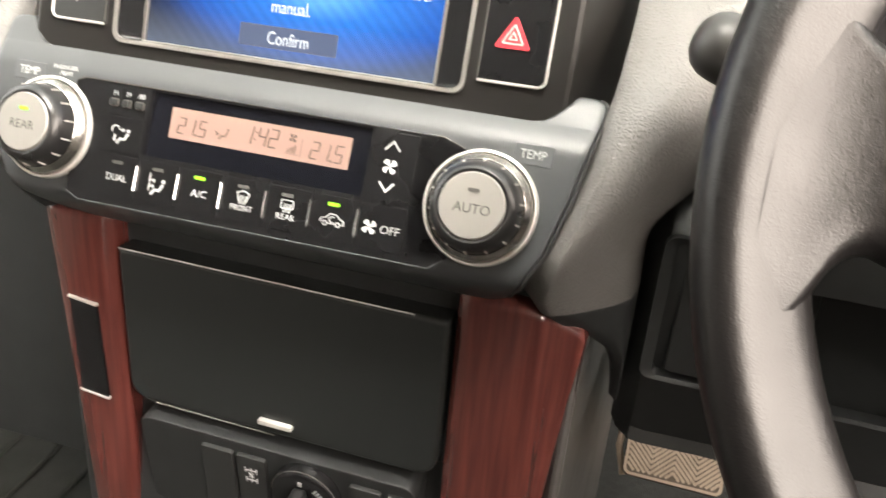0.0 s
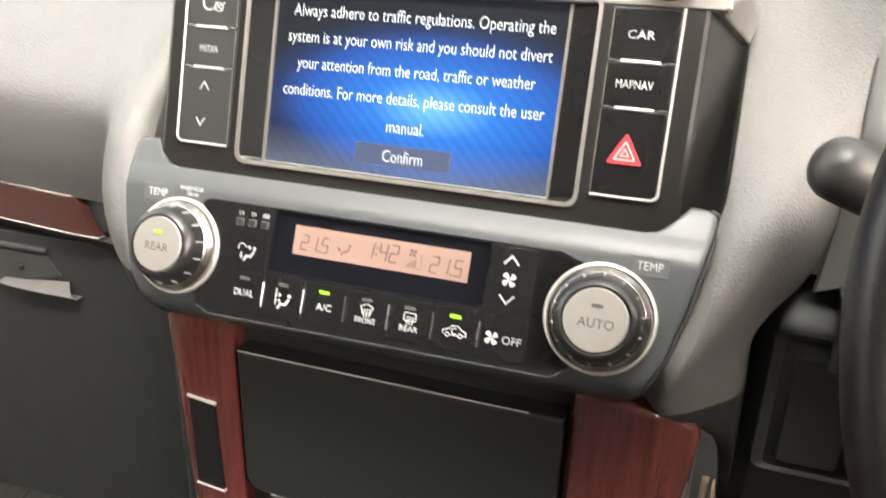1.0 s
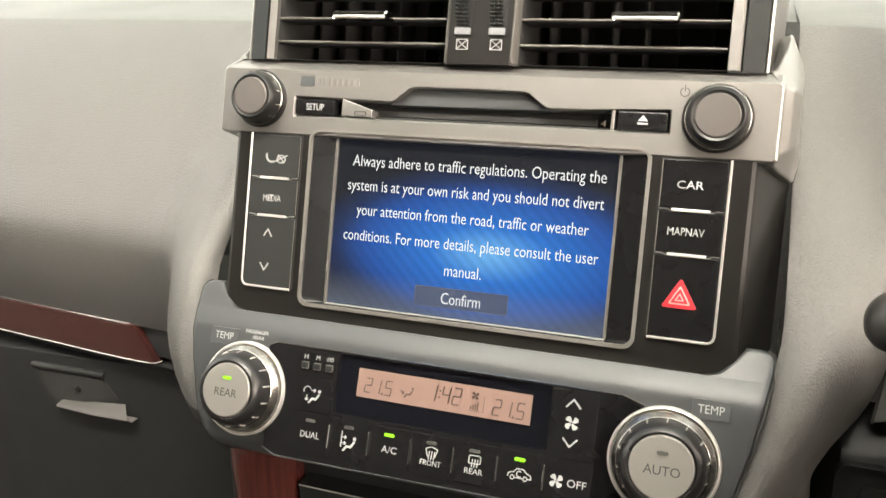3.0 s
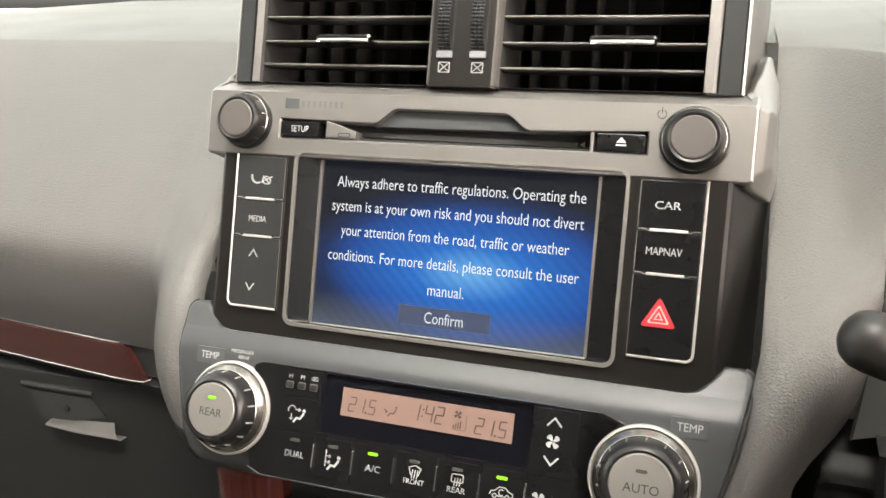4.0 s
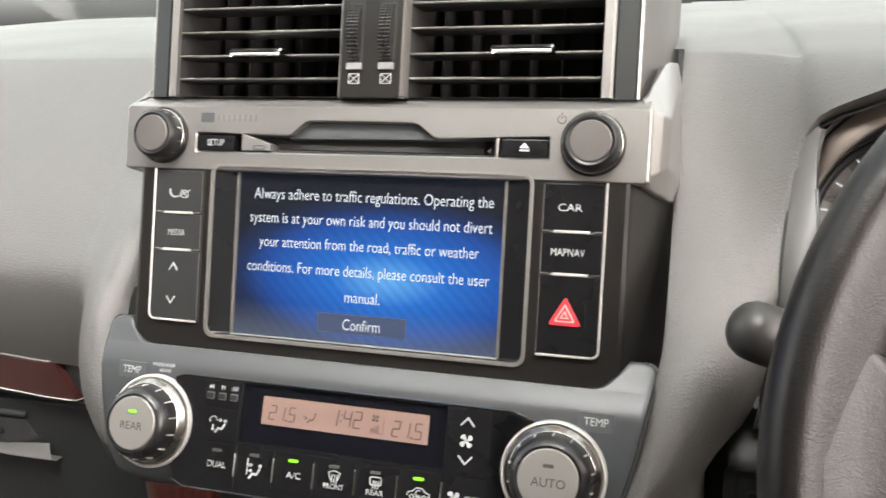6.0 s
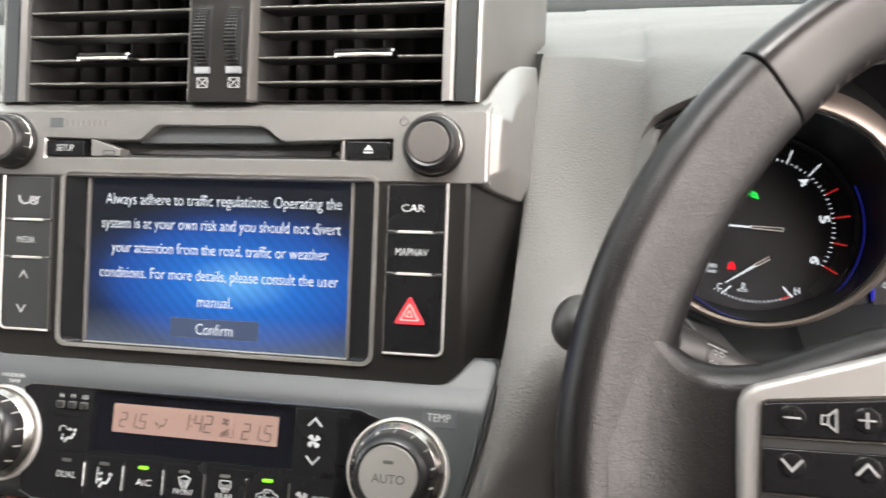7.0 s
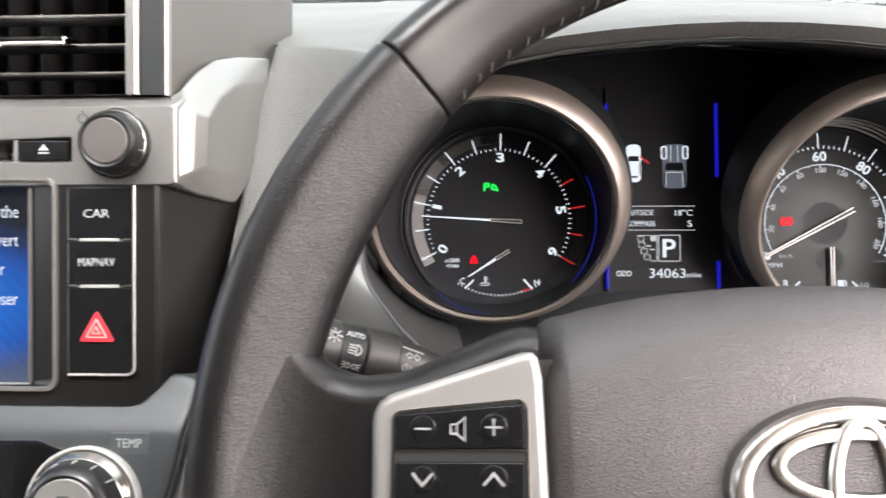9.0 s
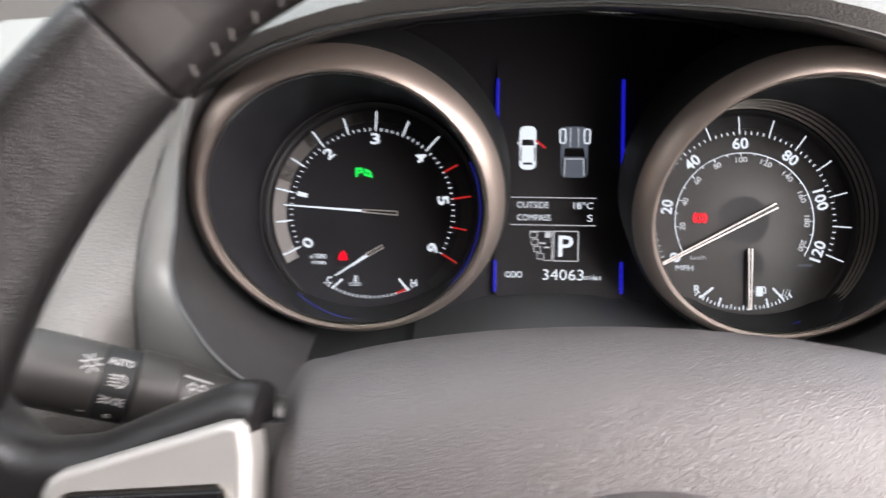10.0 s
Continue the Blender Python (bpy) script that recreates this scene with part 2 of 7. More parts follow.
dial_grey = material("dark_dial_print", (0.032, 0.031, 0.032), 0.35, vary=0.15, scale=30, bump=0.0, spec=0.3)
dial_black = material("black_dial", (0.021, 0.021, 0.0245), 0.45, vary=0.2, scale=30, bump=0.0, spec=0.25)
red_lit = glow("red_warning_light", (1.0, 0.002, 0.02), 0.9, (0.03, 0.0, 0.0))
dull_red = glow("red_scale_mark", (0.75, 0.03, 0.03), 0.55, (0.03, 0.0, 0.0))
lamp_green = glow("green_indicator", (0.02, 0.95, 0.10), 0.9)
blue_dim = glow("dim_blue_arc", (0.006, 0.008, 0.12), 1.0)
mid_grey = material("smooth_grey_trim", (0.105, 0.104, 0.100), 0.42, vary=0.05, scale=20, fine=1500, bump=0.08)
shell_grey = material("charcoal_shell", (0.036, 0.036, 0.037), 0.42, vary=0.06, scale=20, fine=1500, bump=0.06)
blue_lit = glow("blue_light_strip", (0.008, 0.008, 0.36), 1.0)
info_grey = glow("pale_grey_pixels", (0.62, 0.62, 0.64), 0.8)
info_dark = glow("slate_pixels", (0.13, 0.145, 0.18), 0.6)
sheen_pale, sheen_mid, sheen_dim = (material("painted_dial_sheen", (v, v * 0.97, v * 0.94), 0.4, bump=0.0, scale=30) for v in (0.36, 0.17, 0.075))
silver_line = material("pale_needle_edge", (0.62, 0.60, 0.57), 0.4, metal=0.3, vary=0.05, scale=60, bump=0.0)


# ---- mesh helpers ----
def bevelled(bm, edges, size, seg=2):
    if size > 0:
        bmesh.ops.bevel(bm, geom=list(edges), offset=size, segments=seg, profile=0.5, affect="EDGES", clamp_overlap=True)


def prism(bm, pts, y0, y1, bev=0.0, seg=2):
    """A plate of the outline pts (x, z), from its front y0 to its back y1."""
    t = bmesh.new()
    f = [t.verts.new((x, y0, z)) for x, z in pts]
    g = [t.verts.new((x, y1, z)) for x, z in pts]
    t.faces.new(f)
    t.faces.new(g[::-1])
    k = len(pts)
    for i in range(k):
        t.faces.new((f[(i + 1) % k], f[i], g[i], g[(i + 1) % k]))
    bmesh.ops.recalc_face_normals(t, faces=t.faces)
    fs = set(f)
    if bev:
        bevelled(t, [e for e in t.edges if e.verts[0] in fs and e.verts[1] in fs], bev, seg)
    merge(bm, t)
    return bm


def merge(bm, t, m=None):
    me = bpy.data.meshes.new("x")
    t.to_mesh(me)
    t.free()
    if m:
        me.transform(m)
    bm.from_mesh(me)
    bpy.data.meshes.remove(me)


def box(bm, x0, x1, y0, y1, z0, z1, bev=0.0, seg=2):
    t = bmesh.new()
    bmesh.ops.create_cube(t, size=1, matrix=Matrix.Translation(((x0 + x1) / 2, (y0 + y1) / 2, (z0 + z1) / 2)) @ Matrix.Diagonal((x1 - x0, y1 - y0, z1 - z0, 1)))
    bevelled(t, t.edges, bev, seg)
    merge(bm, t)
    return bm


def rounded(x0, x1, z0, z1, r=0.002, n=4, corners=(1, 1, 1, 1)):
    """The outline of a box with round corners; corners: lower left, lower right, upper right, upper left."""
    out = []
    for i, (cx, cz, a) in enumerate(((x0, z0, 180), (x1, z0, 270), (x1, z1, 0), (x0, z1, 90))):
        if not corners[i]:
            out.append((cx, cz))
            continue
        ox, oz = cx + (r if cx == x0 else -r), cz + (r if cz == z0 else -r)
        for j in range(n + 1):
            b = radians(a + 90 * j / n)
            out.append((ox + r * math.cos(b), oz + r * math.sin(b)))
    return out


def ring_plate(bm, outer, inner, y0, y1, yin=None):
    """A flat frame between two outlines of the same count."""
    k = len(outer)
    a = [bm.verts.new((x, y0, z)) for x, z in outer]
    b = [bm.verts.new((x, y0 if yin is None else yin, z)) for x, z in inner]
    c = [bm.verts.new((x, y1, z)) for x, z in outer]
    d = [bm.verts.new((x, y1, z)) for x, z in inner]
    for i in range(k):
        j = (i + 1) % k
        bm.faces.new((a[i], a[j], b[j], b[i]))
        bm.faces.new((a[j], a[i], c[i], c[j]))
        bm.faces.new((b[i], b[j], d[j], d[i]))
        bm.faces.new((c[i], c[j], d[j], d[i]))
    bmesh.ops.recalc_face_normals(bm, faces=bm.faces)
    return bm


def lathe(bm, prof, cx=0.0, cz=0.0, seg=56):
    """Turned round the y axis: prof is rows of (radius, y)."""
    rings = []
    for r, y in prof:
        if r < 1e-6:
            rings.append([bm.verts.new((cx, y, cz))])
        else:
            rings.append([bm.verts.new((cx + r * math.cos(2 * math.pi * i / seg), y, cz + r * math.sin(2 * math.pi * i / seg))) for i in range(seg)])
    for a, b in zip(rings, rings[1:]):
        for i in range(seg):
            j = (i + 1) % seg
            if len(a) == 1 and len(b) > 1:
                bm.faces.new((a[0], b[i], b[j]))
            elif len(b) == 1 and len(a) > 1:
                bm.faces.new((a[i], b[0], a[j]))
            elif len(a) > 1:
                bm.faces.new((a[i], a[j], b[j], b[i]))
    bmesh.ops.recalc_face_normals(bm, faces=bm.faces)
    return bm


def tube(bm, pts, r, closed=False, sides=8):
    """A round bar along 3D points."""
    pts = [Vector(p) for p in pts]
    k, rings = len(pts), []
    for i, p in enumerate(pts):
        q0, q1 = pts[(i - 1) % k] if closed or i else p, pts[(i + 1) % k] if closed or i < k - 1 else p
        d = (q1 - q0).normalized()
        u = d.cross(Vector((0, 1, 0)))
        u = u.normalized() if u.length > 1e-4 else Vector((1, 0, 0))
        v = d.cross(u)
        rings.append([bm.verts.new(p + r * (u * math.cos(2 * math.pi * s / sides) + v * math.sin(2 * math.pi * s / sides))) for s in range(sides)])
    for i in range(k if closed else k - 1):
        a, b = rings[i], rings[(i + 1) % k]
        for s in range(sides):
            bm.faces.new((a[s], a[(s + 1) % sides], b[(s + 1) % sides], b[s]))
    if not closed:
        bm.faces.new(rings[0][::-1])
        bm.faces.new(rings[-1])
    bmesh.ops.recalc_face_normals(bm, faces=bm.faces)
    return bm


def loft(bm, rows, closed=False, cap=False):
    """A skin over rows of the same number of 3D points."""
    vs = [[bm.verts.new(p) for p in row] for row in rows]
    n = len(vs[0])
    for a, b in zip(vs, vs[1:]):
        for i in range(n if closed else n - 1):
            j = (i + 1) % n
            bm.faces.new((a[i], a[j], b[j], b[i]))
    if cap:
        bm.faces.new(vs[0][::-1])
        bm.faces.new(vs[-1])
    bmesh.ops.recalc_face_normals(bm, faces=bm.faces)
    return bm


def stroke(bm, pts, w, y0, y1, closed=False):
    """A drawn line of width w through (x, z) points, as one thin raised ribbon."""
    pts = [Vector(p) for p in pts]
    if closed and (pts[0] - pts[-1]).length < 1e-7:
        pts.pop()
    k, left, right = len(pts), [], []
    for i, p in enumerate(pts):
        a = (p - pts[i - 1]).normalized() if i or closed else None
        b = (pts[(i + 1) % k] - p).normalized() if i < k - 1 or closed else None
        a, b = a or b, b or a
        na, nb = Vector((-a.y, a.x)), Vector((-b.y, b.x))
        m = na + nb
        m = m.normalized() if m.length > 1e-6 else na
        m *= w / 2 / max(0.45, m.dot(na))
        e = Vector((0, 0)) if closed or 0 < i < k - 1 else (b * (-w / 2) if i == 0 else a * (w / 2))
        left.append(p + m + e)
        right.append(p - m + e)
    rows = [[bm.verts.new((v.x, y, v.y)) for v in side] for side, y in ((left, y0), (right, y0), (right, y1), (left, y1))]
    fs = []
    for i in range(k if closed else k - 1):
        j = (i + 1) % k
        for r in range(4):
            fs.append(bm.faces.new((rows[r][i], rows[r][j], rows[(r + 1) % 4][j], rows[(r + 1) % 4][i])))
    if not closed:
        fs.append(bm.faces.new([r[0] for r in rows]))
        fs.append(bm.faces.new([r[-1] for r in rows][::-1]))
    bmesh.ops.recalc_face_normals(bm, faces=fs)
    return bm


def arc(cx, cz, r, a0, a1, n=12, rz=None):
    return [(cx + r * math.cos(radians(a0 + (a1 - a0) * i / n)), cz + (rz or r) * math.sin(radians(a0 + (a1 - a0) * i / n))) for i in range(n + 1)]


def smooth(me, angle=35):
    """Shades round edges softly and keeps large flat faces flat: normals weighted by area."""
    n = len(me.polygons)
    fn = np.empty(n * 3)
    me.polygons.foreach_get("normal", fn)
    fn = fn.reshape(n, 3)
    ar = np.empty(n)
    me.polygons.foreach_get("area", ar)
    me.polygons.foreach_set("use_smooth", np.ones(n, bool))
    lv = np.empty(len(me.loops), int)
    me.loops.foreach_get("vertex_index", lv)
    tot = np.empty(n, int)
    me.polygons.foreach_get("loop_total", tot)
    lf = np.repeat(np.arange(n), tot)
    order = np.argsort(lv, kind="stable")
    starts = np.flatnonzero(np.diff(np.concatenate(([-1], lv[order])))).tolist() + [len(order)]
    out, limit = np.zeros((len(lv), 3)), math.cos(radians(angle))
    for a, b in zip(starts, starts[1:]):
        lo = order[a:b]
        f = lf[lo]
        nn = fn[f]
        out[lo] = ((nn @ nn.T) > limit) @ (nn * ar[f][:, None])
    out /= np.maximum(np.linalg.norm(out, axis=1), 1e-12)[:, None]
    me.normals_split_custom_set(out)


def part(name, bm, mat, parent, label="", angle=35):
    me = bpy.data.meshes.new(name)
    bm.to_mesh(me)
    bm.free()
    smooth(me, angle)
    me.materials.append(mat)
    ob = new(name, me)
    ob.parent = parent
    if label:
        ob["label"] = label
    return ob


def thing(name, m, label, category, group="", kind=""):
    ob = new(name)
    ob.empty_display_size = 0.01
    ob.matrix_world = m
    return tagged(ob, label, category, group, kind)


def B():
    return bmesh.new()


WRITING = []


def write(parent, s, x, z, y, h, mat, w=None, turn=0.0, name="lettering", slant=0.0, bold=0.0):
    """A printed word centred at (x, z): h is the height of its capitals, w its width."""
    cu = bpy.data.curves.new(name, "FONT")
    cu.body, cu.size, cu.align_x, cu.align_y, cu.extrude, cu.resolution_u, cu.shear = s, h / 0.70, "CENTER", "CENTER", 0.00003, 3, slant
    cu.offset = bold * h
    WRITING.append((new(name, cu), parent, x, z, y, mat, w, turn, name))


def finish_writing():
    bpy.context.view_layer.update()
    deps = bpy.context.evaluated_depsgraph_get()
    made = []
    for ob, parent, x, z, y, mat, w, turn, name in WRITING:
        me = bpy.data.meshes.new_from_object(ob.evaluated_get(deps))
        xs = [v.co.x for v in me.vertices]
        ys = [v.co.y for v in me.vertices]
        mid = ((max(xs) + min(xs)) / 2, (max(ys) + min(ys)) / 2)
        k = w / (max(xs) - min(xs)) if w else 1.0
        me.transform(pose(x, y, z, 90, 0, 0) @ pose(0, 0, 0, 0, 0, turn) @ Matrix.Diagonal((k, 1, 1, 1)) @ Matrix.Translation((-mid[0], -mid[1], 0)))
        me.materials.clear()
        me.materials.append(mat)
        made.append((ob, me, parent, name))
    for ob, me, parent, name in made:
        cu = ob.data
        bpy.data.objects.remove(ob)
        bpy.data.curves.remove(cu)
        o = new(name, me)
        o.parent = parent


# ---- small printed signs, drawn as strokes ----
def fan_icon(bm, x, z, r, y0, y1):
    for a in range(4):
        pts = [(x + q * r * math.cos(radians(45 + 90 * a + d)), z + q * r * math.sin(radians(45 + 90 * a + d))) for q, d in ((0.10, -40), (0.50, -38), (0.86, -30), (1.0, -12), (0.98, 12), (0.80, 24), (0.50, 16), (0.16, 40))]
        prism(bm, pts, y0, y1)
    return bm


def person_icon(bm, x, z, s, y0, y1):
    prism(bm, arc(x + 0.55 * s, z + 0.75 * s, 0.22 * s, 0, 330, 9), y0, y1)
    stroke(bm, [(x + 0.5 * s, z + 0.3 * s), (x + 0.1 * s, z - 0.35 * s), (x - 0.45 * s, z - 0.3 * s), (x - 0.8 * s, z - 0.8 * s)], 0.26 * s, y0, y1)
    return bm


def arrow(bm, x, z, dx, dz, w, y0, y1):
    stroke(bm, [(x - dx, z - dz), (x + dx, z + dz)], w, y0, y1)
    k = 0.5
    stroke(bm, [(x + dx - k * (dx + dz), z + dz - k * (dz - dx)), (x + dx, z + dz), (x + dx - k * (dx - dz), z + dz - k * (dz + dx))], w, y0, y1)
    return bm


def chevron(bm, x, z, w, h, t, y0, y1):
    return stroke(bm, [(x - w / 2, z - h / 2), (x, z + h / 2), (x + w / 2, z - h / 2)], t, y0, y1)


SEG = {"0": "abcdef", "1": "bc", "2": "abged", "4": "fgbc", "5": "afgcd"}


def segment_digits(bm, text, x, z, h, y0, y1):
    """Slanting seven-segment figures; x is the left end."""
    w, t, lean = h * 0.46, h * 0.085, 0.12
    for ch in text:
        if ch == ".":
            prism(bm, arc(x - 0.12 * w, z - 0.46 * h, t * 1.0, 0, 320, 8), y0, y1)
            x += 0.36 * w
            continue
        if ch == ":":
            for q in (-0.2, 0.2):
                prism(bm, arc(x + q * h * lean, z + q * h, t * 0.7, 0, 320, 8), y0, y1)
            x += 0.4 * w
            continue
        p = {"a": ((0, 1), (1, 1)), "b": ((1, 1), (1, 0)), "c": ((1, 0), (1, -1)), "d": ((0, -1), (1, -1)), "e": ((0, 0), (0, -1)), "f": ((0, 1), (0, 0)), "g": ((0, 0), (1, 0))}
        for s in SEG[ch]:
            (xa, za), (xb, zb) = p[s]
            e = 0.1
            qa, qb = (xa + (xb - xa) * e, za + (zb - za) * e), (xb - (xb - xa) * e, zb - (zb - za) * e)
            stroke(bm, [(x + qa[0] * w + qa[1] * h / 2 * lean, z + qa[1] * h / 2), (x + qb[0] * w + qb[1] * h / 2 * lean, z + qb[1] * h / 2)], t, y0, y1)
        x += 1.5 * w
    return bm


# ---- cabin shell: floor, doors with window openings, unseen roof and rear walls ----
def slab(name, x0, x1, y0, y1, z0, z1, mat, label, category):
    me = bpy.data.meshes.new(name)
    bm = box(B(), x0, x1, y0, y1, z0, z1)
    bm.to_mesh(me)
    bm.free()
    me.materials.append(mat)
    return tagged(new(name, me), label, category, kind="structure")


slab("floor", -0.78, 0.81, -1.3, 0.95, 0.0, 0.04, carpet, "dark grey carpeted car floor under the dashboard", "floor")
slab("wall_left", -0.82, -0.78, -1.3, 0.95, 0.0, 0.64, trim_cloth, "beige door trim below the open window line", "door trim")
slab("wall_right", 0.81, 0.85, 0.52, 0.95, 0.0, 0.80, trim_cloth, "beige trim ahead of the driver's door", "door trim")
slab("wall_driver_door", 0.81, 0.85, -1.3, 0.52, 0.0, 0.60, trim_cloth, "beige trim of the driver's door below its window", "door trim")
slab("ground", -400, 400, -400, 400, -0.60, -0.55, asphalt, "pale grey paved yard outside the car", "ground")
# unseen full-height slabs, added to keep light from the rear off the dashboard
slab("wall_left_rear", -0.82, -0.78, -1.3, -0.42, 0.64, 1.24, blocker_cloth, "unseen dark slab added to close the left rear side against light", "cabin side")
slab("wall_rear", -0.82, 0.12, -1.34, -1.3, 0.0, 1.24, blocker_cloth, "unseen dark wall added to close the cabin behind against light", "seat backs")
slab("wall_driver", 0.12, 0.85, -0.98, -0.92, 0.0, 1.24, blocker_cloth, "unseen dark wall added behind the driver's place to block light", "seat backs")
# unseen roof; the hole is added to let sun onto fascia and hub
roof = B()
for x0, x1, y0, y1 in ((-0.82, 0.85, -1.34, -0.38), (-0.82, -0.36, -0.38, -0.18), (0.30, 0.85, -0.38, -0.18), (-0.82, 0.85, -0.18, -0.10)):
    box(roof, x0, x1, y0, y1, 1.24, 1.28)
me = bpy.data.meshes.new("ceiling")
roof.to_mesh(me)
roof.free()
me.materials.append(lining)
tagged(new("ceiling", me), "unseen pale cloth headliner with an opening added to let sun in", "headliner", kind="structure")
slab("windscreen", -0.82, 0.85, -0.006, 0.0, 0.0, 1.0, screen_glass, "tinted windscreen glass leaning over the dashboard", "windscreen").matrix_world = pose(0, 0.80, 0.815, 64.5)
slab("wall_firewall", -0.78, 0.81, 0.91, 0.95, 0.0, 0.80, carpet, "dark carpeted bulkhead ahead of the footwells", "bulkhead")

# ---- dashboard: padded skin on both sides of the centre stack ----
dash = thing("dashboard", pose(0, 0, 0), "grey grained soft-touch dashboard with dark wood strip", "dashboard")
ZL = (0.545, 0.565, 0.60, 0.63, 0.65, 0.675, 0.705, 0.745, 0.782)


def dash_rows(stations):
    rows = []
    for xs, ys in stations:
        far = not isinstance(xs, tuple)
        xs = (xs,) * 9 if far else xs
        zs = (0.566, 0.576) + ZL[2:] if far else ZL
        if far:
            ys = (ys[0] + 0.031, ys[1] + 0.023, ys[2] + 0.011, ys[3] + 0.001, ys[4] - 0.003) + ys[5:]
        pts = list(zip(xs, ys, zs))
        x, yb = xs[-1], ys[-1]
        pts += [(x, yb + 0.015, 0.7885), (x, yb + 0.06, 0.793), (x, yb + 0.22, 0.806), (x, 0.78, 0.822)]
        rows.append(pts)
    return rows


def refined(rows, kx=3, kz=3):
    """Rows of points made finer and rounder by a Catmull-Rom curve both ways."""
    def cr(p, k):
        out = []
        for i in range(len(p) - 1):
            a, b, c, d = p[max(i - 1, 0)], p[i], p[i + 1], p[min(i + 2, len(p) - 1)]
            for j in range(k):
                t = j / k
                out.append(0.5 * (2 * b + (c - a) * t + (2 * a - 5 * b + 4 * c - d) * t * t + (3 * b - a - 3 * c + d) * t ** 3))
        return out + [p[-1]]
    rows = [cr([Vector(p) for p in r], kz) for r in rows]
    cols = [cr([r[i] for r in rows], kx) for i in range(len(rows[0]))]
    return [[c[j] for c in cols] for j in range(len(cols[0]))]


LEFT = [
    ((-0.116, -0.120, -0.131, -0.139, -0.144, -0.145, -0.145, -0.145, -0.145), (0.01, -0.024, -0.015, 0.008, 0.022, 0.048, 0.080, 0.127, 0.178)),
    ((-0.122, -0.129, -0.139, -0.145, -0.148, -0.148, -0.148, -0.148, -0.148), (-0.010, -0.024, -0.0185, 0.000, 0.014, 0.040, 0.073, 0.121, 0.172)),
    ((-0.132, -0.140, -0.150, -0.155, -0.158, -0.158, -0.158, -0.158, -0.158), (-0.008, -0.020, -0.0175, -0.004, 0.009, 0.036, 0.070, 0.119, 0.171)),
    ((-0.160, -0.166, -0.173, -0.175, -0.175, -0.175, -0.175, -0.175, -0.175), (0.020, 0.006, 0.002, 0.010, 0.022, 0.047, 0.080, 0.125, 0.175)),
]
LEFT += [
    (-0.200, (0.042, 0.042, 0.042, 0.045, 0.052, 0.068, 0.094, 0.133, 0.178)),
    (-0.235, (0.052, 0.056, 0.060, 0.064, 0.070, 0.083, 0.105, 0.140, 0.180)),
    (-0.34, (0.060, 0.064, 0.068, 0.073, 0.080, 0.094, 0.116, 0.149, 0.185)),
    (-0.60, (0.085, 0.087, 0.09, 0.094, 0.10, 0.113, 0.133, 0.163, 0.195)),
    (-0.78, (0.10, 0.10, 0.105, 0.11, 0.117, 0.13, 0.15, 0.175, 0.205)),
]
PADL = refined(dash_rows(LEFT))
skin = loft(B(), [r[4:] for r in PADL[:10]])
loft(skin, PADL[9:])
bmesh.ops.remove_doubles(skin, verts=skin.verts, dist=1e-5)
bmesh.ops.recalc_face_normals(skin, faces=skin.faces)
part("left_pad", skin, leather_dash, dash, "pale grey grained passenger side pad", 60)
part("left_foot", loft(B(), [r[:5] for r in PADL[:10]]), black_plastic, dash, "black foot of the pad")
ZR = (0.48, 0.51, 0.545, 0.575, 0.60, 0.63, 0.65, 0.675, 0.705, 0.745, 0.782)


def pad_row(xs, ys, tops=None):
    xs = xs if isinstance(xs, tuple) else (xs,) * len(ZR)
    row = list(zip(xs, ys, ZR))
    x, y = xs[-1], ys[-1]
    return row + (tops or [(x, y + 0.015, 0.7885), (x, y + 0.06, 0.793), (x, y + 0.22, 0.806), (x, 0.78, 0.822)])


RIGHT = [
    pad_row((0.1965, 0.188, 0.150, 0.1545, 0.162, 0.170, 0.175, 0.176, 0.176, 0.176, 0.176), (0.04, 0.038, 0.004, -0.028, -0.019, -0.003, 0.008, 0.038, 0.074, 0.122, 0.173)),
    pad_row((0.1965, 0.191, 0.160, 0.1630, 0.1695, 0.1755, 0.179, 0.179, 0.179, 0.179, 0.179), (0.036, 0.032, -0.012, -0.030, -0.0235, -0.010, 0.004, 0.0365, 0.0725, 0.1205, 0.172)),
    pad_row((0.1975, 0.192, 0.1670, 0.1672, 0.1735, 0.1835, 0.190, 0.194, 0.195, 0.195, 0.195), (0.034, 0.030, -0.011, -0.0300, -0.0248, -0.0122, 0.0000, 0.032, 0.069, 0.117, 0.169)),
]
RIGHT += [
    pad_row((0.199, 0.197, 0.1800, 0.1765, 0.1840, 0.1950, 0.2015, 0.207, 0.210, 0.210, 0.210), (0.032, 0.027, 0.000, -0.0170, -0.0165, -0.0070, 0.004, 0.031, 0.066, 0.108, 0.160)),
    pad_row((0.2015, 0.2015, 0.1990, 0.1960, 0.2030, 0.2140, 0.2175, 0.221, 0.223, 0.228, 0.228), (0.03, 0.03, 0.024, 0.014, 0.012, 0.0150, 0.0190, 0.034, 0.059, 0.094, 0.143), [(0.228, 0.160, 0.7875), (0.228, 0.204, 0.7932), (0.228, 0.36, 0.806), (0.228, 0.78, 0.822)]),
    pad_row((0.202, 0.202, 0.202, 0.203, 0.217, 0.227, 0.228, 0.2295, 0.2315, 0.237, 0.240), (0.06, 0.06, 0.06, 0.06, 0.04, 0.042, 0.042, 0.041, 0.056, 0.0835, 0.128), [(0.240, 0.150, 0.7865), (0.240, 0.195, 0.7935), (0.240, 0.35, 0.8055), (0.240, 0.78, 0.822)]),
]
COLS = refined(RIGHT, 1, 3)
CUT_AT = min(i for i, p in enumerate(COLS[-1]) if p.z > 0.7295)
LOWER = refined([c[:CUT_AT + 1] for c in COLS], 3, 1)
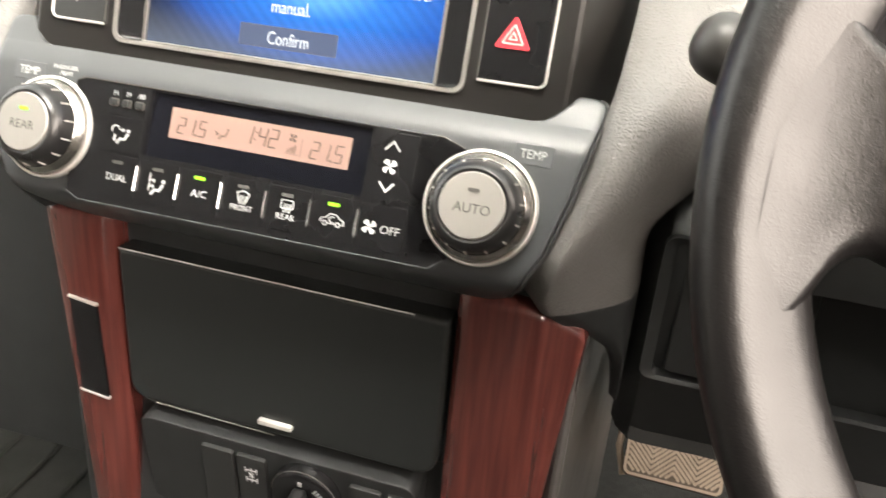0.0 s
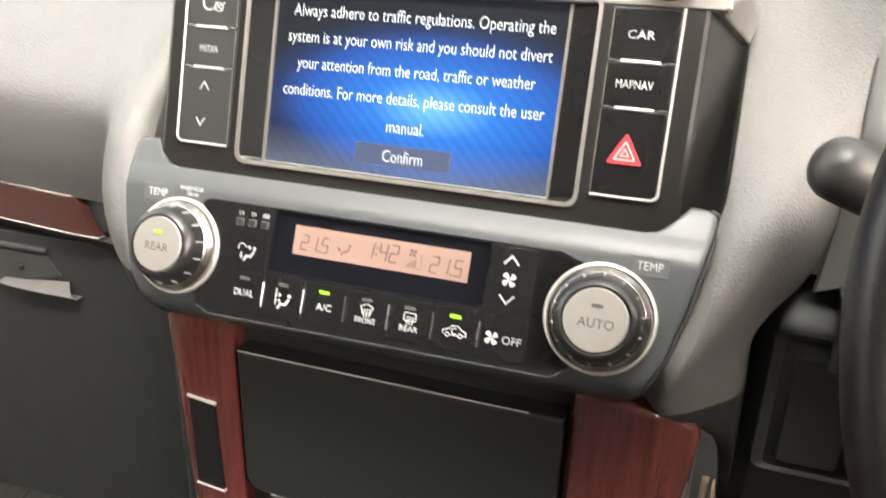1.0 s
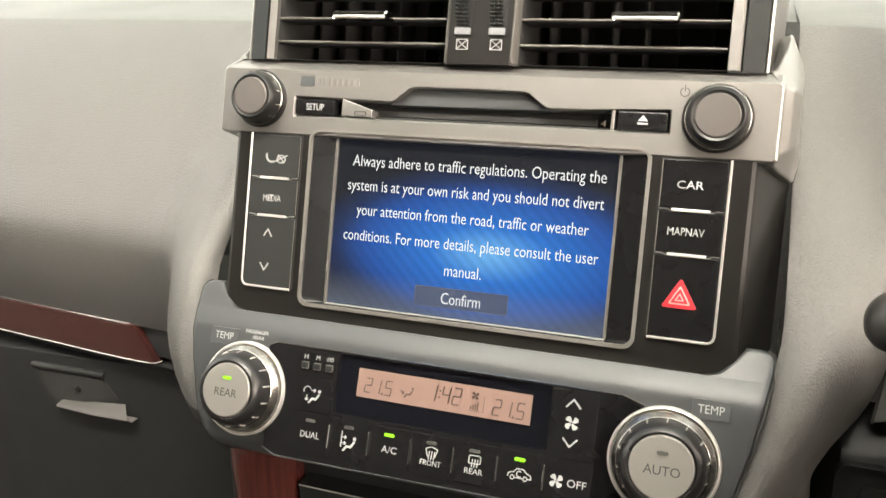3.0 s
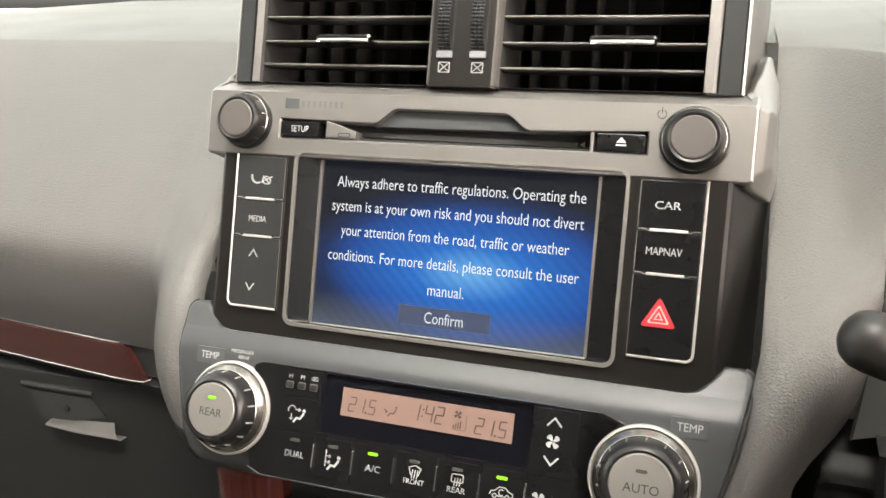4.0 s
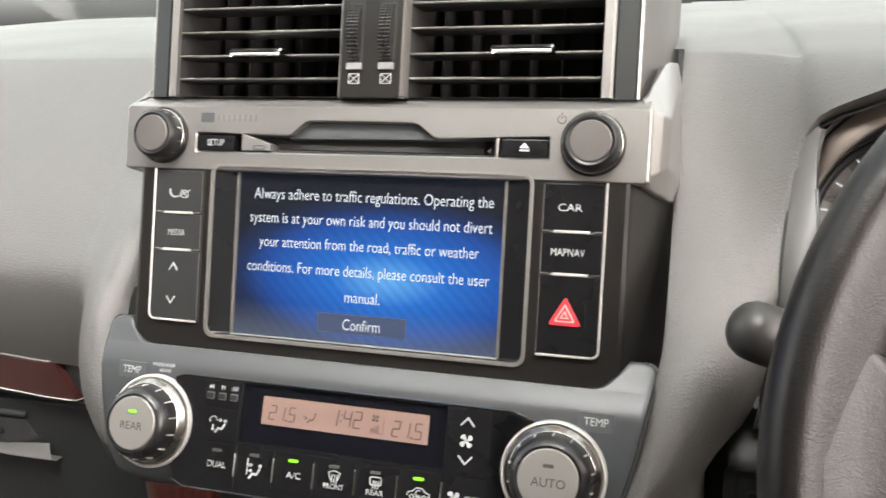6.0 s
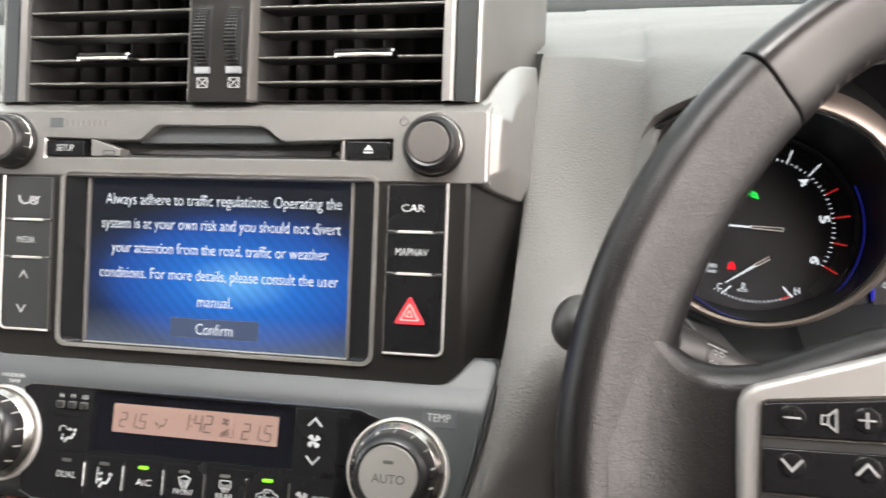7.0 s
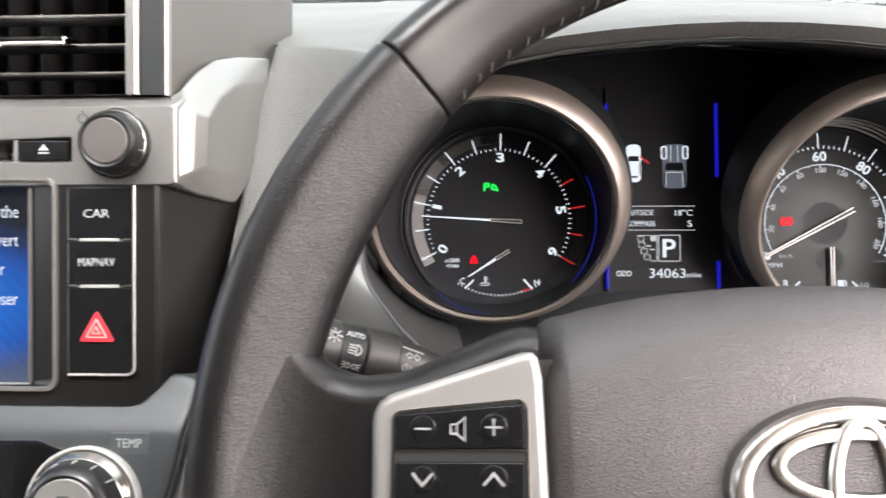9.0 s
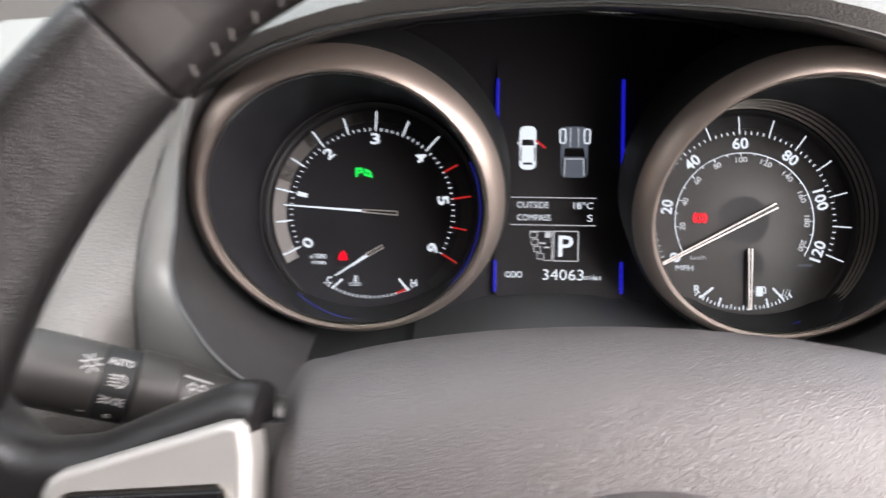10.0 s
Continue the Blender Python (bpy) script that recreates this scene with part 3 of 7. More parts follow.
# the pad's lowest rows, in black instead of the grey dash skin
part("lower_flange", loft(B(), [r[:7] for r in LOWER]), black_plastic, dash, "black foot of the pad", 60)
# the top behind the vents and over the cluster, up to the windscreen
top = B()
loft(top, [[(x, y, z) for y, z in ((0.205, 0.7885), (0.235, 0.792), (0.30, 0.7995), (0.5, 0.811), (0.78, 0.8205))] for x in (-0.150, 0.0, 0.177)])
part("top_pad", top, leather_dash, dash)
# wood strip and dark lower dash on the passenger side
rows = []
for x, y in ((-0.205, 0.060), (-0.218, 0.070), (-0.248, 0.082), (-0.34, 0.091), (-0.60, 0.116), (-0.78, 0.131)):
    rows.append([(x, y + 0.024, 0.5695), (x, y + 0.009, 0.5680), (x, y + 0.005, 0.556), (x, y + 0.006, 0.541), (x, y + 0.014, 0.5345)])
part("strip_end", loft(B(), rows[:4]), black_plastic, dash)
ENDS = [[(x + dx, y - 0.0022 + dy, z) for dx, dy, z in ((0.0, 0.020, 0.5682), (0.0, 0.002, 0.5668), (k * 0.0025, 0.0002, 0.5655), (k * 0.011, -0.0010, 0.5530), (k * 0.0195, -0.0004, 0.5370), (k * 0.021, 0.008, 0.5325))] for x, y, k in ((-0.2740, 0.0925, 1.0), (-0.2770, 0.0870, 1.0), (-0.2820, 0.0862, 0.85), (-0.2950, 0.0870, 0.4), (-0.34, 0.0915, 0.0), (-0.60, 0.1165, 0.0), (-0.78, 0.1315, 0.0))]
strip = part("wood_strip", loft(B(), ENDS), wood_level, dash, "dark red glossy wood veneer strip")
# highlights along the strip's two edges, drawn as pale satin tubes
for i in (1, 4):
    part("edge_line", tube(B(), [(p[i][0], p[i][1] - 0.0004, p[i][2]) for p in ENDS], 0.0005, sides=6), bright_satin, strip, "thin pale line drawn as the edge's highlight")
low = []
for x, y in ((-0.13, 0.035), (-0.16, 0.035), (-0.20, 0.066), (-0.235, 0.084), (-0.34, 0.094), (-0.60, 0.120), (-0.78, 0.132)):
    low.append([(x, y + 0.02, 0.5365), (x, y + 0.004, 0.5350), (x, y + 0.002, 0.529), (x, y + 0.03, 0.50), (x, y + 0.05, 0.42), (x, y + 0.06, 0.36), (x, y + 0.12, 0.33), (x, y + 0.3, 0.33)])
part("lower_panel", loft(B(), refined(low, 2, 2)), black_plastic, dash, "black plastic lower dash")

glove = thing("glove_box", pose(-0.368, 0.092, 0.511, 0, 0, 2), "black plastic glove box lid with recessed pull", "glove box")
part("lid", prism(B(), rounded(-0.24, 0.185, -0.25, 0.014, 0.01), 0.001, 0.02, 0.002), black_plastic, glove)
part("recess", prism(B(), [(-0.018, -0.003), (0.048, -0.003), (0.060, -0.018), (0.012, -0.030), (-0.006, -0.028)], -0.0004, 0.002), gap_black, glove)
part("recess_edge", loft(B(), refined([[(x, y, z) for y, z in ((0.004, 0.0045), (-0.0012, 0.0035), (-0.0022, 0.0010), (-0.0006, -0.0012), (0.006, -0.0030))] for x in (-0.022, 0.0, 0.030, 0.050)], 1, 2)), dark_plastic, glove)
part("latch", lathe(B(), [(0.0030, 0.0), (0.0026, -0.0030), (0.0, -0.0036)], 0.022, -0.015, 20), dark_plastic, glove)
part("pull", loft(B(), refined([[(x0, y, z) for x0, y, z in row] for row in (
    [(0.004, 0.004, -0.0270), (0.004, -0.0060, -0.0280), (0.004, -0.0085, -0.0295), (0.004, -0.0060, -0.0310), (0.004, 0.004, -0.0315)],
    [(0.034, 0.004, -0.0240), (0.036, -0.0070, -0.0280), (0.037, -0.0105, -0.0305), (0.037, -0.0070, -0.0322), (0.037, 0.004, -0.0325)],
    [(0.064, 0.004, -0.0200), (0.072, -0.0060, -0.0290), (0.077, -0.0085, -0.0320), (0.077, -0.0060, -0.0335), (0.077, 0.004, -0.0340)])], 2, 2)), warm_grey, glove, "grey plastic pull flap")

# ---- driver's side: knee panel, pedal, mats ----
knee = thing("knee_panel", pose(0.2, 0.02, 0), "black plastic panel under the steering column", "knee panel")
rows = []
for x in (0.0, 0.012, 0.05, 0.25, 0.6):
    e = 0.02 if x == 0 else 0.0
    rows.append([(x, 0.045 + e, 0.60), (x, 0.018 + e, 0.585), (x, 0.012 + e, 0.56), (x, 0.02 + e, 0.50), (x, 0.036 + e, 0.448), (x, 0.046 + e, 0.441), (x, 0.2, 0.441)])
part("panel", loft(B(), refined(rows, 2, 2)), black_plastic, knee)
part("switch_recess", ring_plate(B(), rounded(0.010, 0.14, 0.4985, 0.580, 0.006), rounded(0.0160, 0.137, 0.5005, 0.577, 0.004), 0.009, 0.03, 0.0105), black_plastic, knee)
for i, x in enumerate((0.022, 0.056)):
    part("blank_switch", prism(B(), rounded(x, x + 0.030, 0.504, 0.568, 0.003), 0.010, 0.022, 0.0015), black_plastic, knee)
ic = B()
stroke(ic, arc(0.072, 0.526, 0.004, 0, 180, 6), 0.0012, 0.0094, 0.0100)
stroke(ic, [(0.066, 0.526), (0.078, 0.526)], 0.0012, 0.0094, 0.0100)
stroke(ic, [(0.067, 0.520), (0.071, 0.517), (0.075, 0.520)], 0.0010, 0.0094, 0.0100)
part("stability_sign", ic, white_paint, knee)

pedal = thing("brake_pedal", pose(0.275, 0.40, 0.186, -42, 0, 0), "worn tan rubber brake pedal with chevron ribs", "pedal")
# body darker than its ribs, so that the gaps between them stand out
part("pad", prism(B(), rounded(-0.052, 0.052, -0.03, 0.03, 0.008), 0, 0.012, 0.003), pedal_dark, pedal, "dark rubber body")
part("border", ring_plate(B(), rounded(-0.0515, 0.0515, -0.0295, 0.0295, 0.007), rounded(-0.0485, 0.0485, -0.0265, 0.0265, 0.005), -0.0012, 0.002), pedal_rubber, pedal)
for c in range(4):
    s = 1 if c % 2 else -1
    x0 = -0.0470 + c * 0.0238
    for i in range(-6, 6):
        z0 = i * 0.0058
        q = [(x0 + u * 0.0226, z0 + s * (u - 0.5) * 0.0226) for u in (0.0, 0.25, 0.5, 0.75, 1.0) if abs(z0 + s * (u - 0.5) * 0.0226) < 0.0262]
        if len(q) > 1:
            part("rib", stroke(B(), q, 0.0029, -0.0022, 0.001), pedal_rubber, pedal)
part("bracket", tube(B(), [(-0.058, 0.010, 0.03), (-0.060, 0.012, 0.0), (-0.050, 0.016, -0.030)], 0.004), pedal_rubber, pedal)
part("lever", tube(B(), [(0, 0.012, 0), (0, 0.03, 0.06), (0, 0.03, 0.30)], 0.008), black_plastic, pedal)

for nm, x0, x1 in (("floor_mat", -0.72, -0.17),):
    mt = thing(nm, pose(0, 0, 0.041), "grey-green ribbed rubber floor mat in the passenger footwell", "floor mat")
    rows = [[(x, y, z) for y, z in ((-0.7, 0.004), (-0.2, 0.004), (0.12, 0.006), (0.30, 0.02), (0.42, 0.07), (0.55, 0.20), (0.68, 0.36))] for x in (x0, (x0 + x1) / 2, x1)]
    part("sheet", loft(B(), refined(rows, 1, 3)), mat_rubber, mt)
    for i in range(9):
        x = x0 + 0.06 + i * (x1 - x0 - 0.10) / 8
        part("rib", tube(B(), [(x + 0.05 * math.sin(i), 0.02, 0.006), (x, 0.14, 0.0075), (x, 0.30, 0.021), (x, 0.42, 0.071), (x, 0.52, 0.175)], 0.0035, sides=6), mat_rubber, mt)

# ---- lower centre console ----
con = thing("lower_console", MV, "black lower centre console between red wood cheeks", "console")
part("body", loft(B(), [[(-0.101, y, z), (0.101, y, z), (0.101, 0.3, z), (-0.101, 0.3, z)] for y, z in ((0.012, 0.55), (0.010, 0.43), (0.014, 0.425), (-0.005, 0.30), (-0.02, 0.04))], closed=True, cap=True), black_plastic, con)
for s in (-1, 1):
    rows = []
    for z in (0.548, 0.545, 0.540, 0.49, 0.43, 0.37, 0.28, 0.10):
        w = 0.1470 - (0.548 - z) * 0.055
        back = 0.008 if z == 0.548 else (0.002 if z == 0.545 else 0.0)
        if s > 0:
            e = 0.1580 + max(0.0, z - 0.43) * 0.074
            k = max(0.0, 1 - (0.548 - z) / 0.07)
            rows.append([(x, y + back, z - k * d) for x, y, d in ((0.1005, 0.014, 0), (0.1010, 0.004, 0), (0.1022, 0.0012, 0), (0.1062, -0.0018, 0), (0.1120, -0.0032, 0.0005), (0.130, -0.0042, 0.001), (0.1405, -0.0040, 0.002), (0.1455, -0.0028, 0.003), (0.1490, 0.0002, 0.005), (e - 0.006, 0.0055, 0.0120), (e - 0.0025, 0.0070, 0.0150), (e - 0.0005, 0.0080, 0.0185), (e, 0.0110, 0.021), (e, 0.03, 0.021))])
            continue
        rows.append([(s * x, y + back, z) for x, y in ((0.1005, 0.014), (0.1010, 0.004), (0.1022, 0.0012), (0.1062, -0.0018), (0.1120, -0.0032), (w - 0.018, -0.0042), (w - 0.007, -0.0036), (w - 0.0022, -0.0012), (w + 0.0012, 0.0030), (w + 0.0060, 0.0120), (w + 0.0150, 0.034), (w + 0.0170, 0.07))])
    cheek = part("wood_cheek", loft(B(), refined(rows, 1, 2)), wood, con, "glossy dark red wood veneer cheek", 50)


CUT = [(-0.1325, 0.4892), (-0.1142, 0.4870), (-0.1123, 0.4220), (-0.1315, 0.4240)]
blank = part("blank_cover", prism(B(), CUT[::-1], -0.0052, 0.004, 0.0005), piano, con, "black blanking insert with bright ends")
for p, q in ((CUT[0], CUT[1]), (CUT[3], CUT[2])):
    part("bright_end", stroke(B(), [p, q], 0.0011, -0.0060, -0.001), bright_satin, blank)
part("side_panel", loft(B(), refined([[(0.156, 0.022 + b, z), (0.1605, 0.0165 + b, z), (0.1645, 0.0185 + b, z), (0.1665, 0.03, z), (0.170, 0.12, z), (0.186, 0.40, z)] for z, b in ((0.512, 0.012), (0.504, 0.004), (0.49, 0.0), (0.43, 0.0), (0.30, 0.0), (0.04, 0.0))], 1, 2)), warm_grey, con, "warm grey tunnel side")
part("side_panel", loft(B(), refined([[(-0.160, 0.03, z), (-0.172, 0.035, z), (-0.182, 0.06, z), (-0.186, 0.12, z), (-0.188, 0.40, z)] for z in (0.535, 0.45, 0.30, 0.04)], 1, 2)), black_plastic, con)

flap = thing("storage_flap", MV, "closed matt black storage flap with small chrome tab", "storage lid")
lid = part("lid", prism(B(), rounded(-0.0975, 0.0985, 0.4262, 0.5265, 0.012, 5, (1, 1, 0, 0)), -0.003, 0.012, 0.003, 3), flap_black, flap)
part("tab", box(B(), -0.0095, 0.0120, -0.0065, -0.002, 0.4338, 0.4370, 0.001), bright_satin, flap, "small chrome opening tab")

part("top_line", tube(B(), [(-0.0965, -0.0028, 0.5268), (0.0, -0.0030, 0.5268), (0.080, -0.0028, 0.5266)], 0.00045, sides=6), bright_satin, lid)
part("foot_line", tube(B(), [(-0.080, -0.0022, 0.4262), (0.0, -0.0026, 0.4260)], 0.00035, sides=6), knob_dark, lid)

bank = thing("switch_bank", pose(K, -0.010, 0.40, 8), "black switch row with drive mode dial", "switch panel")
part("fascia", prism(B(), rounded(-0.09, 0.09, -0.07, 0.018, 0.008), 0, 0.02, 0.002), black_plastic, bank)
for x0, x1 in ((-0.0465, -0.0250), (-0.0228, -0.0032), (0.0500, 0.0695), (0.0725, 0.0880)):
    part("push_switch", prism(B(), rounded(x0, x1, -0.055, 0.0105, 0.002), -0.0030, 0.005, 0.0012), dark_plastic, bank)
ic = B()
for q in (0.0005, -0.0075):
    stroke(ic, [(-0.0162, q), (-0.0098, q)], 0.0007, -0.0034, -0.003)
    for x in (-0.0166, -0.0130, -0.0094):
        stroke(ic, [(x, q - 0.0017), (x, q + 0.0017)], 0.0007, -0.0034, -0.003)
stroke(ic, [(-0.0146, -0.0050), (-0.0114, -0.0020)], 0.0006, -0.0034, -0.003)
stroke(ic, [(-0.0146, -0.0020), (-0.0114, -0.0050)], 0.0006, -0.0034, -0.003)
part("difflock_sign", ic, sign_grey, bank)
DX, DZ = 0.0228, -0.0060
dial = part("mode_dial", lathe(B(), [(0.0215, 0.002), (0.0215, -0.004), (0.0205, -0.0075), (0.0180, -0.0092), (0.0120, -0.0098), (0, -0.0098)], DX, DZ), piano, bank, "black turning drive mode dial")
part("grip", box(B(), DX - 0.0042, DX + 0.0042, -0.0220, -0.0090, DZ - 0.0175, DZ + 0.0120, 0.0025, 3), rubber, dial)
part("rim_line", tube(B(), [(DX + 0.0210 * math.cos(i * 0.1745), -0.0062, DZ + 0.0210 * math.sin(i * 0.1745)) for i in range(36)], 0.0003, True, 5), knob_dark, dial)
mk = B()
for a in list(range(-20, 56, 8)) + [88, 93]:
    stroke(mk, [(DX + 0.0138 * math.cos(radians(a)), DZ + 0.0138 * math.sin(radians(a))), (DX + 0.0160 * math.cos(radians(a)), DZ + 0.0160 * math.sin(radians(a)))], 0.0009, -0.0101, -0.0092)
part("unreadable_print", mk, sign_grey, dial)
# ---- climate panel ----
cl = thing("climate_panel", MC, "slate grey climate control panel with two chrome-ringed dials", "climate control")
YZ = ((-0.0660, 0.0240), (-0.0640, 0.0155), (-0.0618, 0.0088), (-0.0585, 0.0032), (-0.0540, 0.0008), (-0.0426, 0.0), (-0.0165, 0.0), (0.001, 0.0), (0.006, 0.0012), (0.011, 0.0035), (0.0152, 0.0060))


def half_width(z):
    pts = ((-0.0715, 0.108), (-0.0690, 0.1190), (-0.0660, 0.1270), (-0.060, 0.1345), (-0.0426, 0.1440), (-0.0165, 0.1510), (0.0200, 0.1580), (0.0240, 0.1585), (0.0265, 0.1580), (0.0285, 0.1566), (0.0297, 0.1540), (0.0303, 0.1515))
    for (za, wa), (zb, wb) in zip(pts, pts[1:]):
        if z <= zb:
            return wa + (wb - wa) * max(0, (z - za)) / (zb - za)
    return pts[-1][1]


rows = []
for z, y in ((-0.0712, 0.070), (-0.0708, 0.056), (-0.0698, 0.0440), (-0.0680, 0.0335)) + YZ:
    w = half_width(z)
    row = [(-w, y + 0.04, z), (-w, y + 0.004, z), (-w + 0.0012, y + 0.0012, z), (-w + 0.004, y, z)]
    row += [(x, y, z) for x in (-0.10, -0.05, 0.0, 0.05, 0.10)]
    row += [(w - 0.004, y, z), (w - 0.0012, y + 0.0012, z), (w, y + 0.004, z), (w, y + 0.04, z)]
    rows.append(row)
rows.append([(x, y + 0.03, z) for x, y, z in rows[-1]])
panel = part("fascia", loft(B(), rows), grey_plastic, cl)
for s in (-1, 1):
    rows = []
    for z, y, xi in ((0.0150, 0.0059, 0.126), (0.0165, 0.0066, 0.1325), (0.0200, 0.0080, 0.1365), (0.0240, 0.0093, 0.1402), (0.0265, 0.0101, 0.1425), (0.0285, 0.0108, 0.1440), (0.0297, 0.0118, 0.1450), (0.0303, 0.0150, 0.1450)):
        w = half_width(z)
        rows.append([(s * x, yy, z) for x, yy in ((xi - 0.001, y + 0.03), (xi, y + 0.001), (xi + 0.0015, y), (w - 0.004, y), (w - 0.0012, y + 0.0012), (w, y + 0.004), (w, y + 0.04))])
    part("shoulder", loft(B(), rows), grey_plastic, panel)

OUTLINE = [(-0.1005, -0.0015), (-0.096, 0.0006), (0.0915, 0.0006), (0.1020, -0.0030), (0.1020, -0.0520), (0.0945, -0.0575), (-0.0885, -0.0592), (-0.0960, -0.0560)]
HOLE = [(-0.0577, -0.0004), (0.0577, -0.0004), (0.0577, -0.0318), (-0.0577, -0.0318)]
plate = B()
ov, iv = ([plate.verts.new((x, -0.0024, z)) for x, z in l] for l in (OUTLINE, HOLE))
bmesh.ops.triangle_fill(plate, use_beauty=True, use_dissolve=False, edges=[plate.edges.new((l[i], l[(i + 1) % len(l)])) for l in (ov, iv) for i in range(len(l))])
for l in (ov, iv):
    back = [plate.verts.new((v.co.x, 0.002, v.co.z)) for v in l]
    for i in range(len(l)):
        j = (i + 1) % len(l)
        plate.faces.new((l[i], l[j], back[j], back[i]))
bmesh.ops.recalc_face_normals(plate, faces=plate.faces)
for s in (-1, 1):
    part("edge_gap", tube(B(), [(s * (half_width(z) + 0.0004), y, z) for z, y in ((-0.0640, 0.0195), (-0.0585, 0.0072), (-0.0540, 0.0048), (-0.0426, 0.0040), (-0.0165, 0.0040), (0.001, 0.0040), (0.011, 0.0075), (0.0200, 0.0120), (0.0240, 0.0133), (0.0265, 0.0141), (0.0285, 0.0146), (0.0297, 0.0150))], 0.0010, sides=6), gap_black, cl)
keys = part("button_plate", plate, piano, cl, "gloss black button surround")
part("edge_line", tube(B(), [(x, -0.0025, z) for x, z in [(-0.1005, -0.0012), (-0.096, 0.0009), (0.0915, 0.0009), (0.1023, -0.0028)]], 0.0003, sides=5), satin_chrome, keys)
part("edge_line", tube(B(), [(x, -0.0025, z) for x, z in [(0.1015, -0.0526), (0.0945, -0.0578), (-0.0885, -0.0595), (-0.0965, -0.0562)]], 0.0003, sides=5), plaque_grey, keys)
WINDOW = rounded(-0.0577, 0.0577, -0.0318, -0.0004, 0.0008)
lcd = part("clock_display", prism(B(), WINDOW, -0.0002, 0.001), lcd_glass, cl, "smoked glass display window")
part("backlight", prism(B(), rounded(-0.0462, 0.0482, -0.0212, -0.0062, 0.0004), -0.0004, 0.0), amber, lcd, "pale amber lit panel")
T0, T1 = -0.00055, -0.0004
part("left_readout", segment_digits(B(), "21.5", -0.0415, -0.0145, 0.0074, T0, T1), lcd_ink, lcd)
part("clock_readout", segment_digits(B(), "1:42", -0.0058, -0.0130, 0.0084, T0, T1), lcd_ink, lcd)
part("right_readout", segment_digits(B(), "21.5", 0.0290, -0.0150, 0.0078, T0, T1), lcd_ink, lcd)
dg = person_icon(B(), -0.0165, -0.0150, 0.0030, T0, T1)
arrow(dg, -0.0205, -0.0150, 0.0007, -0.0007, 0.0006, T0, T1)
part("air_sign", dg, lcd_ink, lcd)
dg = fan_icon(B(), 0.0190, -0.0110, 0.0022, T0, T1)
for i in range(4):
    stroke(dg, [(0.0172 + i * 0.0012, -0.0178), (0.0172 + i * 0.0012, -0.0166 + i * 0.0007)], 0.0006, T0, T1)
stroke(dg, [(0.0160, -0.0186), (0.0238, -0.0186), (0.0238, -0.0110)], 0.0002, T0, T1)
part("fan_sign", dg, lcd_ink, lcd)

Y0, Y1 = -0.0034, -0.0030
SX = (-0.0575, -0.0346, -0.0113, 0.0120, 0.0349, 0.0583)
edges = (-0.0806,) + SX + (0.0815,)
LX = (-0.0688, -0.0460, -0.0230, 0.0004, 0.0233, 0.0465, 0.0701)
kinds = ("dual", "vent", "ac", "front", "rear", "recirculate", "off")
for i, kind in enumerate(kinds):
    b = part("key", prism(B(), rounded(edges[i] + 0.0003, edges[i + 1] - 0.0003, -0.0545, -0.0338, 0.0008), -0.0030, 0.0, 0.0004), piano, cl)
    x = LX[i]
    if kind != "off":
        lit = kind in ("ac", "recirculate")
        part("key_light", prism(B(), rounded(x - 0.0033, x + 0.0023, -0.0386, -0.0370, 0.0007), -0.0035, -0.0029), green_led if lit else dim_led, b, "lit green lamp" if lit else "unlit lamp")
    ic = B()
    if kind == "dual":
        write(b, "DUAL", x, -0.0452, -0.0031, 0.0034, white_paint, 0.0112)
    elif kind == "ac":
        write(b, "A/C", x + 0.0002, -0.0452, -0.0031, 0.0034, white_paint, 0.0084)
    elif kind == "vent":
        person_icon(ic, x + 0.0012, -0.0462, 0.0042, Y0, Y1)
        for q in (0.0, 0.003):
            arrow(ic, x - 0.0028, -0.0430 - q, 0.0014, 0.0, 0.00045, Y0, Y1)
        stroke(ic, [(x - 0.0040, -0.0400), (x - 0.0040, -0.0480)], 0.00045, Y0, Y1)
    elif kind == "front":
        write(b, "FRONT", x, -0.0478, -0.0031, 0.0027, white_paint, 0.0112)
        stroke(ic, [(x - 0.0020, -0.0445), (x - 0.0032, -0.0408), (x, -0.0396), (x + 0.0032, -0.0408), (x + 0.0020, -0.0445)], 0.00045, Y0, Y1)
        for q in (-0.0014, 0, 0.0014):
            stroke(ic, [(x + q, -0.0458), (x + q + 0.0003, -0.0420)], 0.00045, Y0, Y1)
    elif kind == "rear":
        write(b, "REAR", x, -0.0478, -0.0031, 0.0028, white_paint, 0.0095)
        stroke(ic, rounded(x - 0.0030, x + 0.0030, -0.0440, -0.0400, 0.0008), 0.00045, Y0, Y1, True)
        for q in (-0.0014, 0, 0.0014):
            stroke(ic, [(x + q, -0.0456), (x + q + 0.0003, -0.0420)], 0.00045, Y0, Y1)
    elif kind == "recirculate":
        stroke(ic, [(x - 0.0058, -0.0462), (x - 0.0054, -0.0447), (x - 0.0030, -0.0440), (x - 0.0014, -0.0423), (x + 0.0018, -0.0423), (x + 0.0036, -0.0440), (x + 0.0056, -0.0447), (x + 0.0058, -0.0465), (x + 0.0040, -0.0466)], 0.0005, Y0, Y1)
        for q in (-0.0034, 0.0030):
            stroke(ic, arc(x + q, -0.0467, 0.0010, 0, 330, 8), 0.00045, Y0, Y1)
        stroke(ic, arc(x, -0.0448, 0.0014, 60, 300, 8), 0.00045, Y0, Y1)
        stroke(ic, [(x - 0.0020, -0.0467), (x + 0.0018, -0.0467)], 0.00045, Y0, Y1)
    else:
        fan_icon(ic, x - 0.0054, -0.0446, 0.0036, Y0, Y1)
        write(b, "OFF", x + 0.0045, -0.0447, -0.0031, 0.0037, white_paint, 0.0092)
    if len(ic.verts):
        part("sign", ic, white_paint, b)
    else:
        ic.free()
